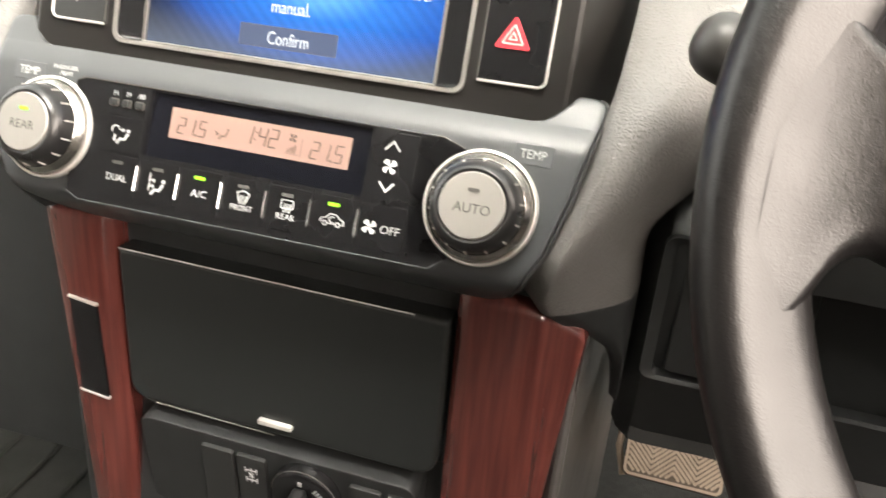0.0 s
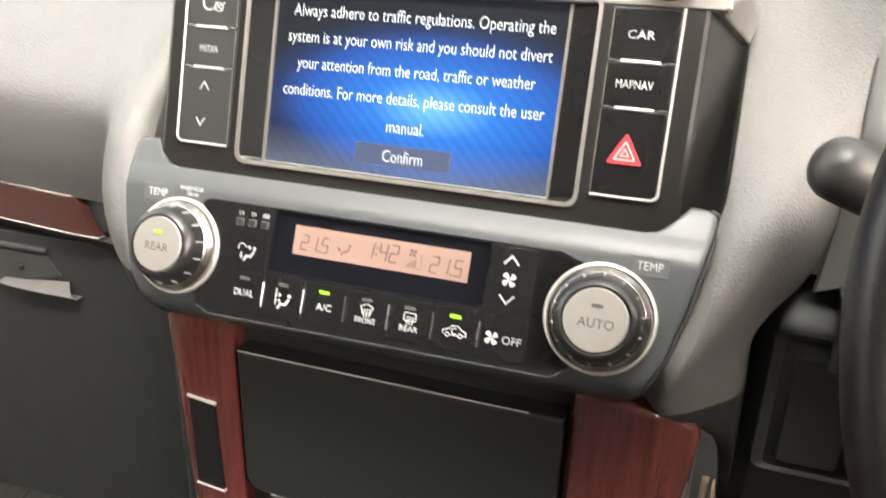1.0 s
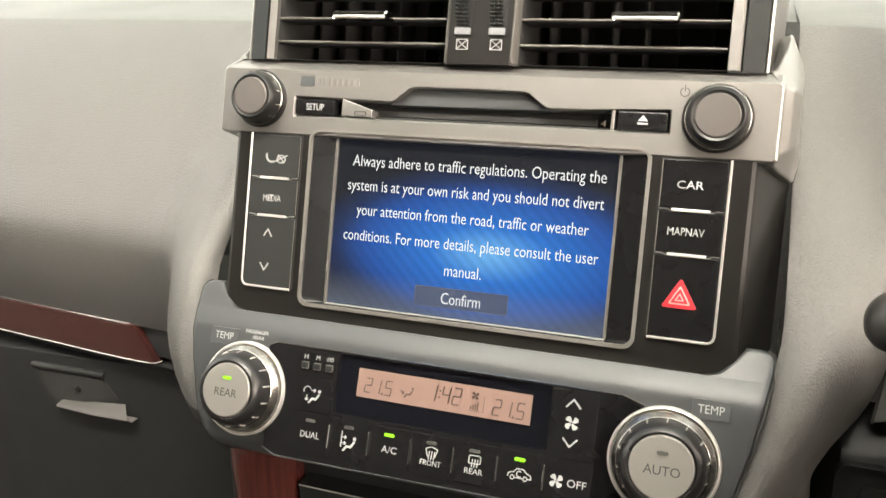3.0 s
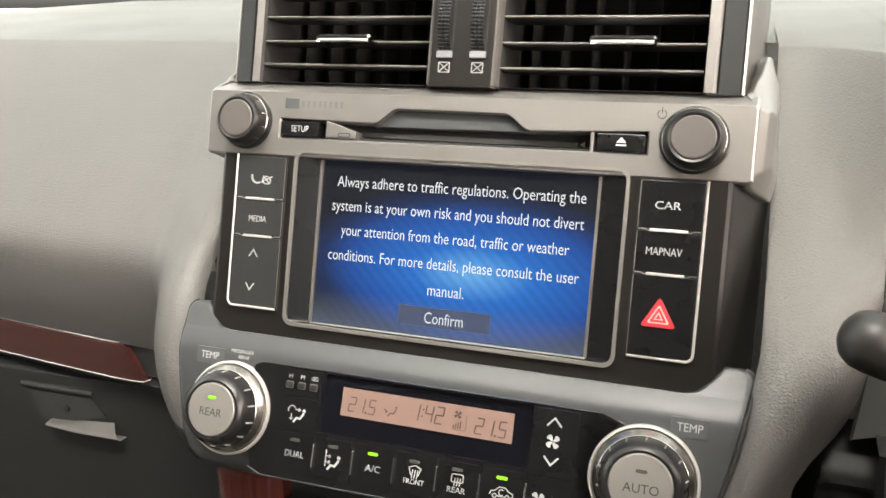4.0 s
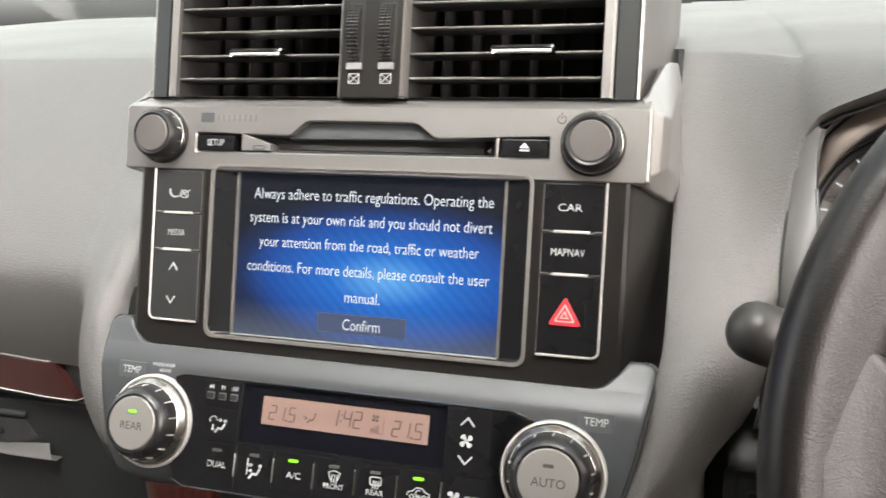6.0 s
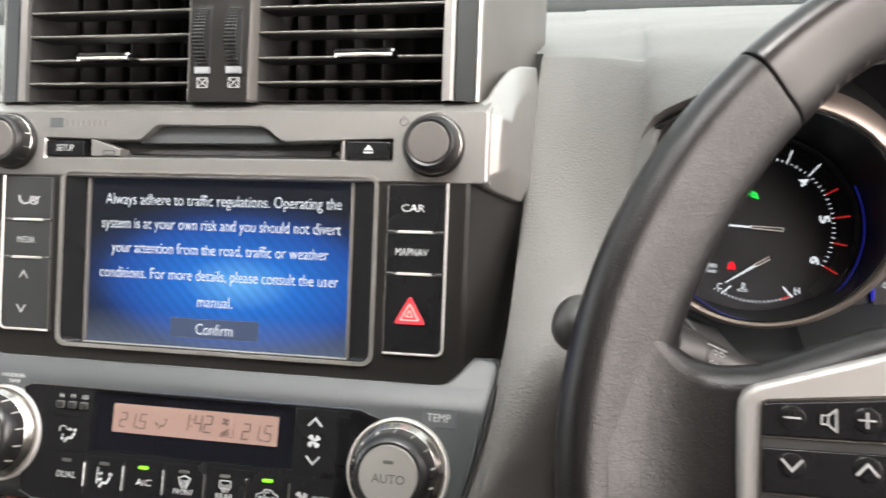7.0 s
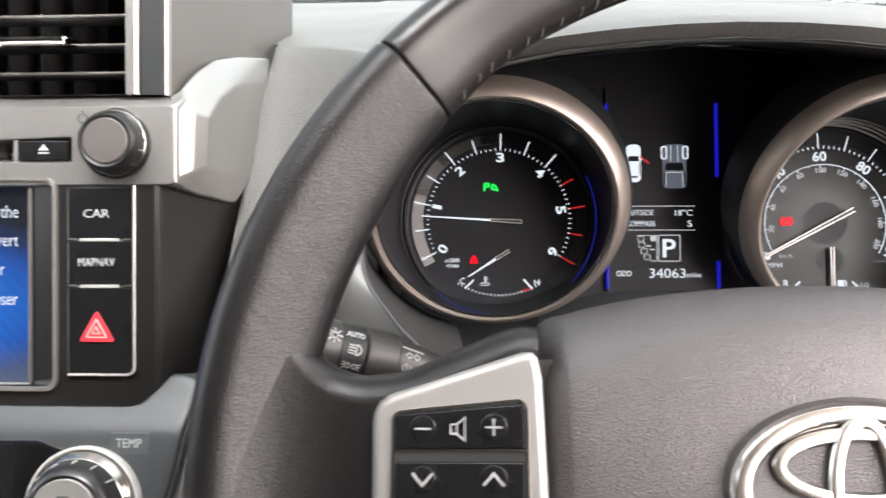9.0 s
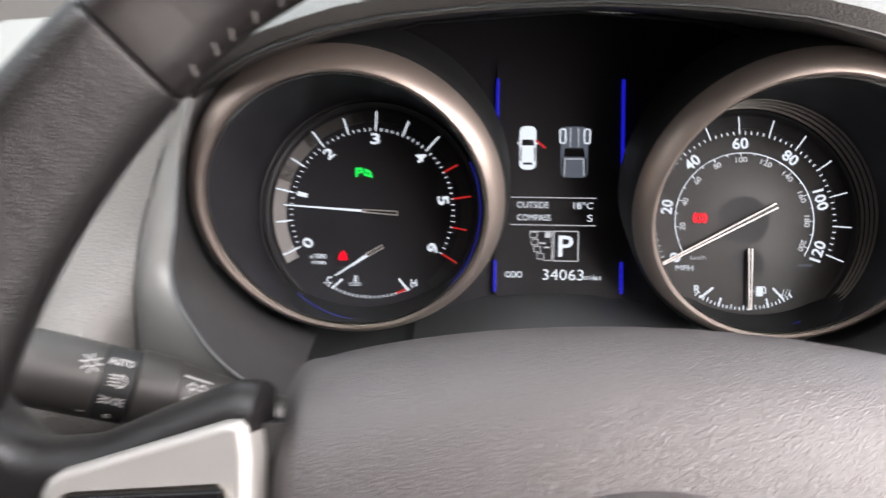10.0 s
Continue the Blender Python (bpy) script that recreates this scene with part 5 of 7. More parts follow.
# ---- air vents above ----
ZT = 0.206
SLATS = (0.1395, 0.1527, 0.1665, 0.1802, 0.1940)
for s in (-1, 1):
    v = thing("air_vent", MS, "black slatted dashboard air vent with chrome slider", "air vent", "centre air vents")
    x0, x1 = (0.0200, 0.1225) if s > 0 else (-0.1225, -0.0200)
    duct = B()
    loft(duct, [[(x0, y, 0.1295), (x1, y, 0.1295), (x1, y, ZT), (x0, y, ZT)] for y in (0.008, 0.075)], closed=True)
    box(duct, x0, x1, 0.072, 0.076, 0.1295, ZT)
    part("duct", duct, duct_black, v)
    for z in SLATS:
        rows = [[(x, y, z + dz) for y, dz in ((0.0085, 0.0002), (0.0095, 0.0011), (0.030, 0.0030), (0.030, 0.0012), (0.0095, -0.0010), (0.0085, -0.0004))] for x in (x0, x1)]
        slat = part("slat", loft(B(), rows, closed=True, cap=True), slat_black, v)
        part("front_edge", box(B(), x0, x1, 0.0074, 0.0090, z - 0.0005, z + 0.0006, 0.0003, 1), knob_dark, slat)
    for i in range(6):
        x = x0 + (x1 - x0) * (i + 0.5) / 6
        part("rear_blade", box(B(), x - 0.0006, x + 0.0006, 0.042, 0.066, 0.1295, ZT), duct_black, v)
    c = -0.0670 if s < 0 else 0.0835
    rows = []
    for y, zz, t, w in ((-0.0045, 0.1505, 0.0009, 0.0140), (-0.0050, 0.1512, 0.0016, 0.0155), (-0.0035, 0.1520, 0.0022, 0.0162), (0.004, 0.1530, 0.0022, 0.0162), (0.014, 0.1540, 0.0016, 0.0150)):
        rows.append([(c + a * w, y, zz + b2 * t) for a, b2 in ((-1, -0.5), (-0.95, -1), (0.95, -1), (1, -0.5), (1, 0.5), (0.95, 1), (-0.95, 1), (-1, 0.5))])
    tab = part("slider", loft(B(), rows, closed=True, cap=True), chrome, v, "chrome slider tab")
    part("slider_lip", tube(B(), [(c - 0.0150, -0.0040, 0.1512), (c - 0.0138, -0.0052, 0.1508), (c, -0.0056, 0.1508), (c + 0.0138, -0.0052, 0.1508), (c + 0.0150, -0.0040, 0.1512)], 0.0007, sides=8), bright_satin, tab, "bright front lip")
    part("silver_strip", loft(B(), [[(s * 0.1228, 0.012, z), (s * 0.1232, 0.0055, z), (s * 0.1275, 0.0050, z), (s * 0.1292, 0.0075, z)] for z in (0.1290, ZT)]), silver, v, "bright silver edge strip")
    part("dark_strip", loft(B(), [[(s * 0.1292, 0.0085, z), (s * 0.1300, 0.0065, z), (s * 0.1395, 0.0080, z), (s * 0.1408, 0.0100, z)] for z in (0.1290, ZT)]), teal_black, v, "dark teal flank strip")
    part("bright_line", loft(B(), [[(s * 0.1402, 0.0096, z), (s * 0.1408, 0.0084, z), (s * 0.1418, 0.0092, z), (s * 0.1422, 0.0125, z)] for z in (0.1290, ZT)]), frame_metal, v)
    part("side_cheek", loft(B(), [[(s * 0.1412, 0.0112, z), (s * 0.1435, 0.030, z + 0.001), (s * 0.1500, 0.090, z + 0.003), (s * 0.1560, 0.20, z + 0.02)] for z in (0.1290, 0.160, ZT, ZT + 0.02)]), cheek_grey, v, "warm grey side cheek")
dv = thing("vent_divider", MS, "satin black divider with two ribbed thumb wheels", "vent divider")
part("pillar", loft(B(), [[(-0.0195, 0.03, z), (-0.0192, 0.0040, z), (-0.0170, 0.0015, z), (0.0170, 0.0015, z), (0.0192, 0.0040, z), (0.0195, 0.03, z)] for z in (0.1280, 0.1300, ZT)], closed=True, cap=True), bronze_black, dv)
for s in (-1, 1):
    part("flank", loft(B(), [[(s * 0.0172, 0.0012, z), (s * 0.0180, 0.0012, z), (s * 0.0198, 0.0045, z), (s * 0.0200, 0.020, z)] for z in (0.1290, ZT)]), cheek_grey, dv, "grey satin flank")
for x in (-0.0092, 0.0092):
    part("wheel_well", prism(B(), rounded(x - 0.0046, x + 0.0046, 0.1425, 0.1800, 0.001), 0.0010, 0.003), gap_black, dv)
    wheel = B()
    n = 300
    prof = []
    for i in range(n):
        a = 2 * math.pi * i / n
        r = 0.0240 if i % 4 < 2 else 0.0231
        prof.append((r * math.cos(a), r * math.sin(a)))
    rows = [[(x + dx, 0.0185 + py * k, 0.1625 + pz * k) for py, pz in prof] for dx, k in ((-0.0036, 0.96), (-0.0033, 1.0), (-0.0013, 1.0), (-0.0011, 0.97), (-0.0009, 1.0), (0.0009, 1.0), (0.0011, 0.97), (0.0013, 1.0), (0.0033, 1.0), (0.0036, 0.96))]
    part("thumb_wheel", loft(wheel, rows, closed=True, cap=True), dark_plastic, dv)
    part("pale_tab", box(B(), x - 0.0044, x + 0.0044, -0.0002, 0.002, 0.1430, 0.1466, 0.0004), tab_grey, dv, "blue-grey marker")
    ic = stroke(B(), rounded(x - 0.0030, x + 0.0030, 0.1356, 0.1408, 0.0002, 1), 0.0004, 0.0010, 0.0016, True)
    stroke(ic, [(x - 0.0026, 0.1360), (x + 0.0026, 0.1404)], 0.0004, 0.0010, 0.0016)
    stroke(ic, [(x - 0.0026, 0.1404), (x + 0.0026, 0.1360)], 0.0004, 0.0010, 0.0016)
    part("closed_sign", ic, sign_grey, dv)
    ic = B()
    for q in (0, 0.0016, 0.0032):
        stroke(ic, [(x - 0.0030, 0.1850 + q), (x - 0.001, 0.1854 + q), (x + 0.001, 0.1848 + q), (x + 0.0030, 0.1852 + q)], 0.0005, 0.0010, 0.0016)
    part("open_sign", ic, sign_grey, dv)
part("brow", loft(B(), [[(x, y, z) for x in (-0.150, -0.05, 0.05, 0.150)] for y, z in ((0.006, ZT), (0.010, ZT + 0.004), (0.06, ZT + 0.014), (0.20, ZT + 0.030))]), leather_dash, dv)

# ---- instrument cluster and its hood ----
XM = 0.4142
hood = thing("cluster_hood", pose(XM, 0, 0), "grey grained hood arching over the instrument cluster", "instrument hood")
HALF = ((-0.184, 0.048, 0.615), (-0.1862, 0.043, 0.65), (-0.1847, 0.042, 0.685), (-0.1830, 0.056, 0.705), (-0.1800, 0.0735, 0.730), (-0.1762, 0.0825, 0.7445), (-0.168, 0.0805, 0.755), (-0.148, 0.065, 0.7675), (-0.124, 0.047, 0.7785), (-0.076, 0.033, 0.7910))
ARCH = list(HALF) + [(0.0, 0.026, 0.7965)] + [(-x, y, z) for x, y, z in HALF[::-1]]


def arch_ring(k, y, flat=0.0, y1=0.1):
    """The hood's edge drawn in by the factor k and pushed in by y; flat: how far it lies in one plane y1."""
    return [(x * k, (yy + y) * (1 - flat) + y1 * flat, 0.70 + (z - 0.70) * k) for x, yy, z in ARCH]


part("right_foot", loft(B(), [[(XM - p.x, p.y, p.z) for p in r[:7]] for r in LOWER]), black_plastic, hood)


def walked(pts, fracs):
    """A line of points made round and then walked to the given fractions of its length."""
    pts = refined([pts, pts], 1, 5)[0]
    far = [0.0]
    for p, q in zip(pts, pts[1:]):
        far.append(far[-1] + (q - p).length)
    out, i = [], 0
    for k in fracs:
        d = far[-1] * k
        while i < len(pts) - 2 and far[i + 1] < d:
            i += 1
        out.append(pts[i].lerp(pts[i + 1], (d - far[i]) / max(1e-9, far[i + 1] - far[i])))
    return out


side = COLS[-1][CUT_AT:]
far = [0.0]
for p, q in zip(side, side[1:]):
    far.append(far[-1] + (q - p).length)
FRACS = [f / far[-1] for f in far]
half = [c[CUT_AT:] for c in COLS]
for x, y, z in ARCH[6:11]:
    c = max(0.0, 1 - abs(x) / 0.18) ** 0.6
    half.append([Vector((p.x + XM, p.y, p.z)) for p in walked([(x * 0.990, y + 0.0090, z - 0.0030), (x * 0.994, y + 0.0018, z - 0.0026), (x * 0.998, y - 0.0014, z + 0.0002), (x * 1.001, y - 0.0006, z + 0.0038), (x * 1.002, y + 0.0040, z + 0.0078 - 0.002 * c), (x * 1.003, y + 0.0135, z + 0.0130 - 0.0055 * c), (x, 0.55 * y + 0.079, 0.780 + 0.0240 * c), (x, 0.17, 0.7905 + 0.0145 * c), (x, 0.27, 0.801 + 0.009 * c), (x, 0.78, 0.8226)], FRACS)])


def mirrored(rows):
    return [[Vector((2 * XM - p.x, p.y, p.z)) for p in r] for r in rows]


UPPER = refined(half + mirrored(half[-2::-1]), 3, 1)
for i in range(len(LOWER)):
    LOWER[i][CUT_AT] = UPPER[i][0]
skin = loft(B(), UPPER)
loft(skin, [r[6:] for r in LOWER])
loft(skin, [r[6:] for r in mirrored(LOWER)])
bmesh.ops.remove_doubles(skin, verts=skin.verts, dist=1e-5)
bmesh.ops.recalc_face_normals(skin, faces=skin.faces)
part("right_pad", skin, leather_dash, dash, "grey grained pad sweeping up over the cluster", 60)
def upper(ring):
    return ring[4:-4]


part("edge_trim", loft(B(), refined([upper(arch_ring(*a)) for a in ((0.994, 0.007), (0.990, 0.003), (0.985, 0.0025), (0.980, 0.0045), (0.977, 0.012))], 1, 2)), dark_plastic, hood, "dark edge trim of the hood")
part("inner_wall", loft(B(), refined([upper(arch_ring(*a)) for a in ((0.977, 0.012), (0.968, 0.02, 0.2, 0.08), (0.945, 0.03, 0.6, 0.10), (0.92, 0.03, 1.0, 0.115))], 2, 2)), shell_grey, hood, "smooth dark inner wall of the hood")
part("inner_line", loft(B(), [arch_ring(0.921, 0.03, 1.0, 0.1135), arch_ring(0.914, 0.03, 1.0, 0.1125), arch_ring(0.908, 0.03, 1.0, 0.115)]), dark_plastic, hood)
part("back_wall", loft(B(), [arch_ring(0.908, 0.03, 1.0, 0.115), arch_ring(0.89, 0.03, 1.0, 0.20)]), black_plastic, hood)
# the hood's flanks: from the seam of the pad to a lip beside the dial, and the dark shell behind the lip
SEAM = ((-0.1690, 0.0812, 0.7545), (-0.1765, 0.0830, 0.7440), (-0.1803, 0.0735, 0.7280), (-0.1828, 0.0560, 0.7050), (-0.1838, 0.0480, 0.6920), (-0.1846, 0.0425, 0.6780), (-0.1856, 0.0420, 0.6600), (-0.1868, 0.0420, 0.6400), (-0.1880, 0.0420, 0.6200), (-0.1900, 0.0400, 0.6000))
LIP = ((-0.1672, 0.0800, 0.7535), (-0.1690, 0.0735, 0.7410), (-0.1690, 0.0630, 0.7250), (-0.1676, 0.0500, 0.7050), (-0.1680, 0.0430, 0.6900), (-0.1640, 0.0340, 0.6810), (-0.1568, 0.0260, 0.6735), (-0.1470, 0.0200, 0.6630), (-0.1337, 0.0180, 0.6513), (-0.1150, 0.0180, 0.6420))
for s in (1, -1):
    rows = []
    for k, a in enumerate(zip(SEAM, LIP)):
        p, q = Vector(a[0]), Vector(a[1])
        swell = 0.0035 * min(1.0, k / 4)
        rows.append([(s * v.x, v.y - swell * 4 * f * (1 - f), v.z) for f, v in ((f, p.lerp(q, f)) for f in (0.0, 0.25, 0.5, 0.75, 0.94, 1.0))])
    part("flank", loft(B(), refined(rows, 3, 1)), mid_grey, hood, "smooth grey flank of the hood", 60)
    part("seam", tube(B(), refined([[(s * x, y - 0.0002, z) for x, y, z in SEAM[2:]]] * 2, 1, 3)[0], 0.0008, sides=6), gap_black, hood)
    # slim slate bead along the lip, lighter than the shell behind it
    part("lip", tube(B(), refined([[(s * x, y - 0.0002, z) for x, y, z in LIP[2:]]] * 2, 1, 3)[0], 0.0009, sides=6), plaque_grey, hood, "slim slate grey lip")
    rows = []
    for k, (x, y, z) in enumerate(LIP):
        a = radians((128, 142, 154, 168, 180, 192, 205, 220, 236, 254)[k])
        far = Vector((-0.1035 + 0.0775 * math.cos(a), 0.1050 + 0.0775 * math.sin(a) * math.sin(radians(-12)), 0.7022 - 0.012 * 0.2 + 0.0775 * math.sin(a) * math.cos(radians(12))))
        near = Vector((x, y, z))
        rows.append([(s * v.x, v.y, v.z) for v in (near, near.lerp(far, 0.06) + Vector((0.0015, 0, -0.0010)), near.lerp(far, 0.35), near.lerp(far, 0.7), far)])
    part("dial_shell", loft(B(), refined(rows, 3, 1)), shell_grey, hood, "smooth charcoal shell beside the dial", 60)
part("under_tray", loft(B(), [[(x, y, z) for y, z in ((0.19, 0.625), (0.135, 0.617), (0.10, 0.613), (0.05, 0.610), (0.02, 0.604), (0.015, 0.57))] for x in (-0.18, -0.08, 0.08, 0.18)]), dark_plastic, hood, "charcoal tray below the dials")
part("centre_tray", loft(B(), refined([[(x, y, z - 0.010 * (abs(x) / 0.06) ** 2) for y, z in ((0.17, 0.650), (0.137, 0.6415), (0.10, 0.634), (0.05, 0.628), (0.02, 0.620), (0.012, 0.60))] for x in (-0.075, -0.05, -0.02, 0.02, 0.05, 0.075)], 2, 2)), plaque_grey, hood, "slate grey saddle between the dials")

cluster = thing("instrument_cluster", MG, "lit instrument cluster with two ringed dials and trip display", "instrument cluster")
part("backing", prism(B(), rounded(-0.165, 0.155, -0.058, 0.105, 0.02), 0.004, 0.010), dial_black, cluster)


def circle(c, tilt, r, push=0.0, n=72):
    a = radians(tilt)
    inv = MG.inverted()
    out = []
    for i in range(n):
        t = 2 * math.pi * i / n
        p = Vector((c[0] + r * math.cos(t), c[1] + r * math.sin(t) * math.sin(a) + push * math.cos(a), c[2] + r * math.sin(t) * math.cos(a) - push * math.sin(a)))
        out.append(inv @ p)
    return out


def gauge(s, dx, dz):
    c = Vector((XM - s * 0.1035, 0.0890, 0.7022))
    d = MG @ Vector((dx, 0, dz))

    def ring(rows):
        return loft(B(), [circle(c.lerp(d, f), -12 + 32 * f, r, p) for f, r, p in rows], closed=True)

    part("ring_shell", ring(((0.0, 0.0770, 0.036), (0.0, 0.0764, 0.018), (0.0, 0.0754, 0.0120), (0.0, 0.0743, 0.0088))), black_plastic, cluster)
    part("ring", ring(((0.0, 0.0743, 0.0088), (0.0, 0.0730, 0.0054), (0.0, 0.0708, 0.0018), (0.0, 0.0684, -0.0006), (0.0, 0.0667, -0.0014), (0.0, 0.0654, -0.0008), (0.03, 0.0648, 0.0))), rose_silver, cluster, "warm satin metal ring")
    part("bright_line", ring(((0.04, 0.0650, -0.0004), (0.045, 0.0642, -0.0008), (0.05, 0.0636, 0.0004))), satin_chrome, cluster)
    part("tunnel", ring(((0.05, 0.0640, 0.0), (0.20, 0.0644, 0.0), (0.55, 0.0636, 0.0), (0.97, 0.0606, 0.0), (1.0, 0.0560, -0.0005))), dial_black, cluster)
    for f, r in ((0.80, 0.0612), (0.85, 0.0606), (0.90, 0.0600), (0.95, 0.0594)) if s < 0 else ():
        part("tunnel_rib", ring(((f - 0.008, r + 0.0008, 0.0), (f - 0.004, r - 0.0004, 0.0), (f + 0.004, r - 0.0004, 0.0), (f + 0.008, r + 0.0006, 0.0))), knob_dark, cluster)
    part("inner_line", loft(B(), [circle(d, 20, r, p) for r, p in ((0.0592, -0.0030), (0.0584, -0.0036), (0.0574, -0.0020))], closed=True), dark_plastic, cluster)


gauge(1, -0.1053, -0.0045)
gauge(-1, 0.0930, -0.0070)


def at(c, r, a):
    return c[0] + r * math.cos(radians(a)), c[1] + r * math.sin(radians(a))


# rev counter
TC = (-0.1053, -0.0045)
tach = part("dial", lathe(B(), [(0.0560, 0.0), (0.0, 0.0)], *TC), dial_black, cluster, "black rev counter dial")
# sheen on the dial's left edge, painted in three greys that fade upwards
for a0, a1, w, tone in ((158, 209, 0.0070, sheen_pale), (132, 158, 0.0070, sheen_mid), (100, 132, 0.0062, sheen_dim)):
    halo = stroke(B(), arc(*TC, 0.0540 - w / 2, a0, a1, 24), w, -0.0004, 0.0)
    part("sheen_band", halo, tone, tach)
halo = stroke(B(), arc(*TC, 0.0512, -48, 100, 48), 0.0056, -0.0004, 0.0)
part("dark_band", halo, dial_grey, tach)
for i in range(13):
    a = 207.6 - i * 19.86
    red = i >= 9
    part("scale_mark", stroke(B(), [at(TC, 0.0446, a), at(TC, 0.0536 if i % 2 == 0 else 0.0520, a)], 0.0008, -0.0008, -0.0002), dull_red if red else white_lit, tach)
mi = B()
for i in range(61):
    a = 207.6 - i * 3.972
    stroke(mi, [at(TC, 0.0434, a), at(TC, 0.0446, a)], 0.00045, -0.0008, -0.0002)
part("fine_scale", mi, white_lit, tach)
for i in range(7):
    a = 207.6 - i * 39.72
    x, z = at(TC, 0.0390, a)
    write(tach, str(i), x, z, -0.0008, 0.0056, white_lit, 0.0050 if i != 1 else 0.0024, bold=0.035, turn=a - 90 if 1 < i < 6 else (a - 90 if i != 0 and i != 6 else (60 if i == 0 else -120)))
write(tach, "x1000", TC[0] - 0.0288, TC[1] - 0.0252, -0.0008, 0.0025, white_lit, 0.0092, bold=0.02)
write(tach, "r/min", TC[0] - 0.0282, TC[1] - 0.0284, -0.0008, 0.0025, white_lit, 0.0074, bold=0.02)
nd = part("needle", prism(B(), [(-0.1535, -0.0026), (-0.1535, -0.0020), (-0.1100, -0.0043), (-0.1100, -0.0056)], -0.0045, -0.0035), white_lit, tach, "white lit needle")
part("needle_tail", prism(B(), [(-0.1100, -0.0056), (-0.1100, -0.0043), (-0.0912, -0.0050), (-0.0912, -0.0070)], -0.0040, -0.0035), dial_black, nd)
for q in (0.0, 1.0):
    part("needle_edge", stroke(B(), [(-0.1100, -0.0043 - 0.0013 * q), (-0.0912, -0.0050 - 0.0020 * q), (-0.0912, -0.0060)], 0.0006, -0.0046, -0.0040), silver_line, nd)
nd = part("needle", prism(B(), [(-0.1240, -0.0404), (-0.1243, -0.0398), (-0.1075, -0.0282), (-0.1065, -0.0295)], -0.0040, -0.0032), white_lit, tach)
part("needle_tail", prism(B(), [(-0.1065, -0.0295), (-0.1075, -0.0282), (-0.0992, -0.0232), (-0.0984, -0.0246)], -0.0036, -0.0032), dial_black, nd)
for p, q in (((-0.1065, -0.0295), (-0.0984, -0.0246)), ((-0.1075, -0.0282), (-0.0992, -0.0232))):
    part("needle_edge", stroke(B(), [p, q], 0.0006, -0.0042, -0.0036), silver_line, nd)
mi = B()
for i in range(23):
    stroke(mi, [at(TC, 0.0463, 238 + i * 64 / 22), at(TC, 0.0472, 238 + i * 64 / 22)], 0.0006, -0.0008, -0.0002)
stroke(mi, [(-0.1257, -0.0467), (-0.1210, -0.0422)], 0.0011, -0.0008, -0.0002)
stroke(mi, [(-0.0849, -0.0470), (-0.0896, -0.0416)], 0.0011, -0.0008, -0.0002)
stroke(mi, [(-0.1138, -0.0398), (-0.1138, -0.0432)], 0.0006, -0.0008, -0.0002)
for q in (-0.0403, -0.0415, -0.0427):
    stroke(mi, [(-0.1138, q), (-0.1122, q)], 0.0004, -0.0008, -0.0002)
for q in (-0.0440, -0.0452):
    stroke(mi, [(-0.1165, q), (-0.1147, q + 0.0003), (-0.1129, q), (-0.1108, q + 0.0003)], 0.0004, -0.0008, -0.0002)
write(tach, "C", -0.1275, -0.0425, -0.0008, 0.0040, white_lit, 0.0030, bold=0.02)
write(tach, "H", -0.0818, -0.0432, -0.0008, 0.0038, white_lit, 0.0032, bold=0.02)
part("coolant_scale", mi, white_lit, tach)
part("red_mark", stroke(B(), [(-0.0905, -0.0487), (-0.0866, -0.0470)], 0.0012, -0.0010, -0.0002), dull_red, tach)
ic = stroke(B(), [(-0.1140, 0.0140), (-0.1140, 0.0180), (-0.1115, 0.0182), (-0.1112, 0.0165), (-0.1136, 0.0160)], 0.0011, -0.0008, -0.0002)
stroke(ic, [(-0.1095, 0.0150), (-0.1090, 0.0175), (-0.1070, 0.0165), (-0.1062, 0.0140), (-0.1095, 0.0150)], 0.0012, -0.0008, -0.0002)
part("green_lamp", ic, lamp_green, tach, "lit green tell-tale")
ic = prism(B(), [(-0.1232, -0.0318), (-0.1180, -0.0316), (-0.1188, -0.0280), (-0.1205, -0.0262), (-0.1225, -0.0285)], -0.0008, -0.0002)
part("red_lamp", ic, red_lit, tach, "lit red tell-tale")
bl = tube(B(), [(at(TC, 0.0588, a)[0], -0.010, at(TC, 0.0588, a)[1]) for a in range(-130, 32, 6)], 0.0005, sides=5)
part("blue_arc", bl, blue_dim, tach, "thin blue light arc")

# speedometer
SC = (0.0930, -0.0070)
speedo = part("dial", lathe(B(), [(0.0560, 0.0), (0.0, 0.0)], *SC), material("grey_dial", (0.017, 0.016, 0.0155), 0.35, vary=0.25, scale=25, bump=0.0, spec=0.3), cluster, "dark grey speedometer dial")
band = stroke(B(), arc(*SC, 0.0523, -20, 220, 80), 0.0066, -0.0004, 0.0)
part("dark_band", band, dial_black, speedo)
part("hub_shadow", lathe(B(), [(0.0130, -0.0003), (0.0, -0.0003)], SC[0], SC[1]), dial_black, speedo)
part("hub_shadow", lathe(B(), [(0.0080, -0.0003), (0.0, -0.0003)], SC[0] + 0.0025, SC[1] - 0.0225), dial_black, speedo)
for i in range(13):
    a = 209.0 - i * 19.25
    part("scale_mark", stroke(B(), [at(SC, 0.0470, a), at(SC, 0.0552, a)], 0.0006, -0.0008, -0.0002), white_lit, speedo)
mi = B()
for i in range(61):
    a = 209.0 - i * 3.85
    stroke(mi, [at(SC, 0.0462, a), at(SC, 0.0474, a)], 0.00045, -0.0008, -0.0002)
part("fine_scale", mi, white_lit, speedo)
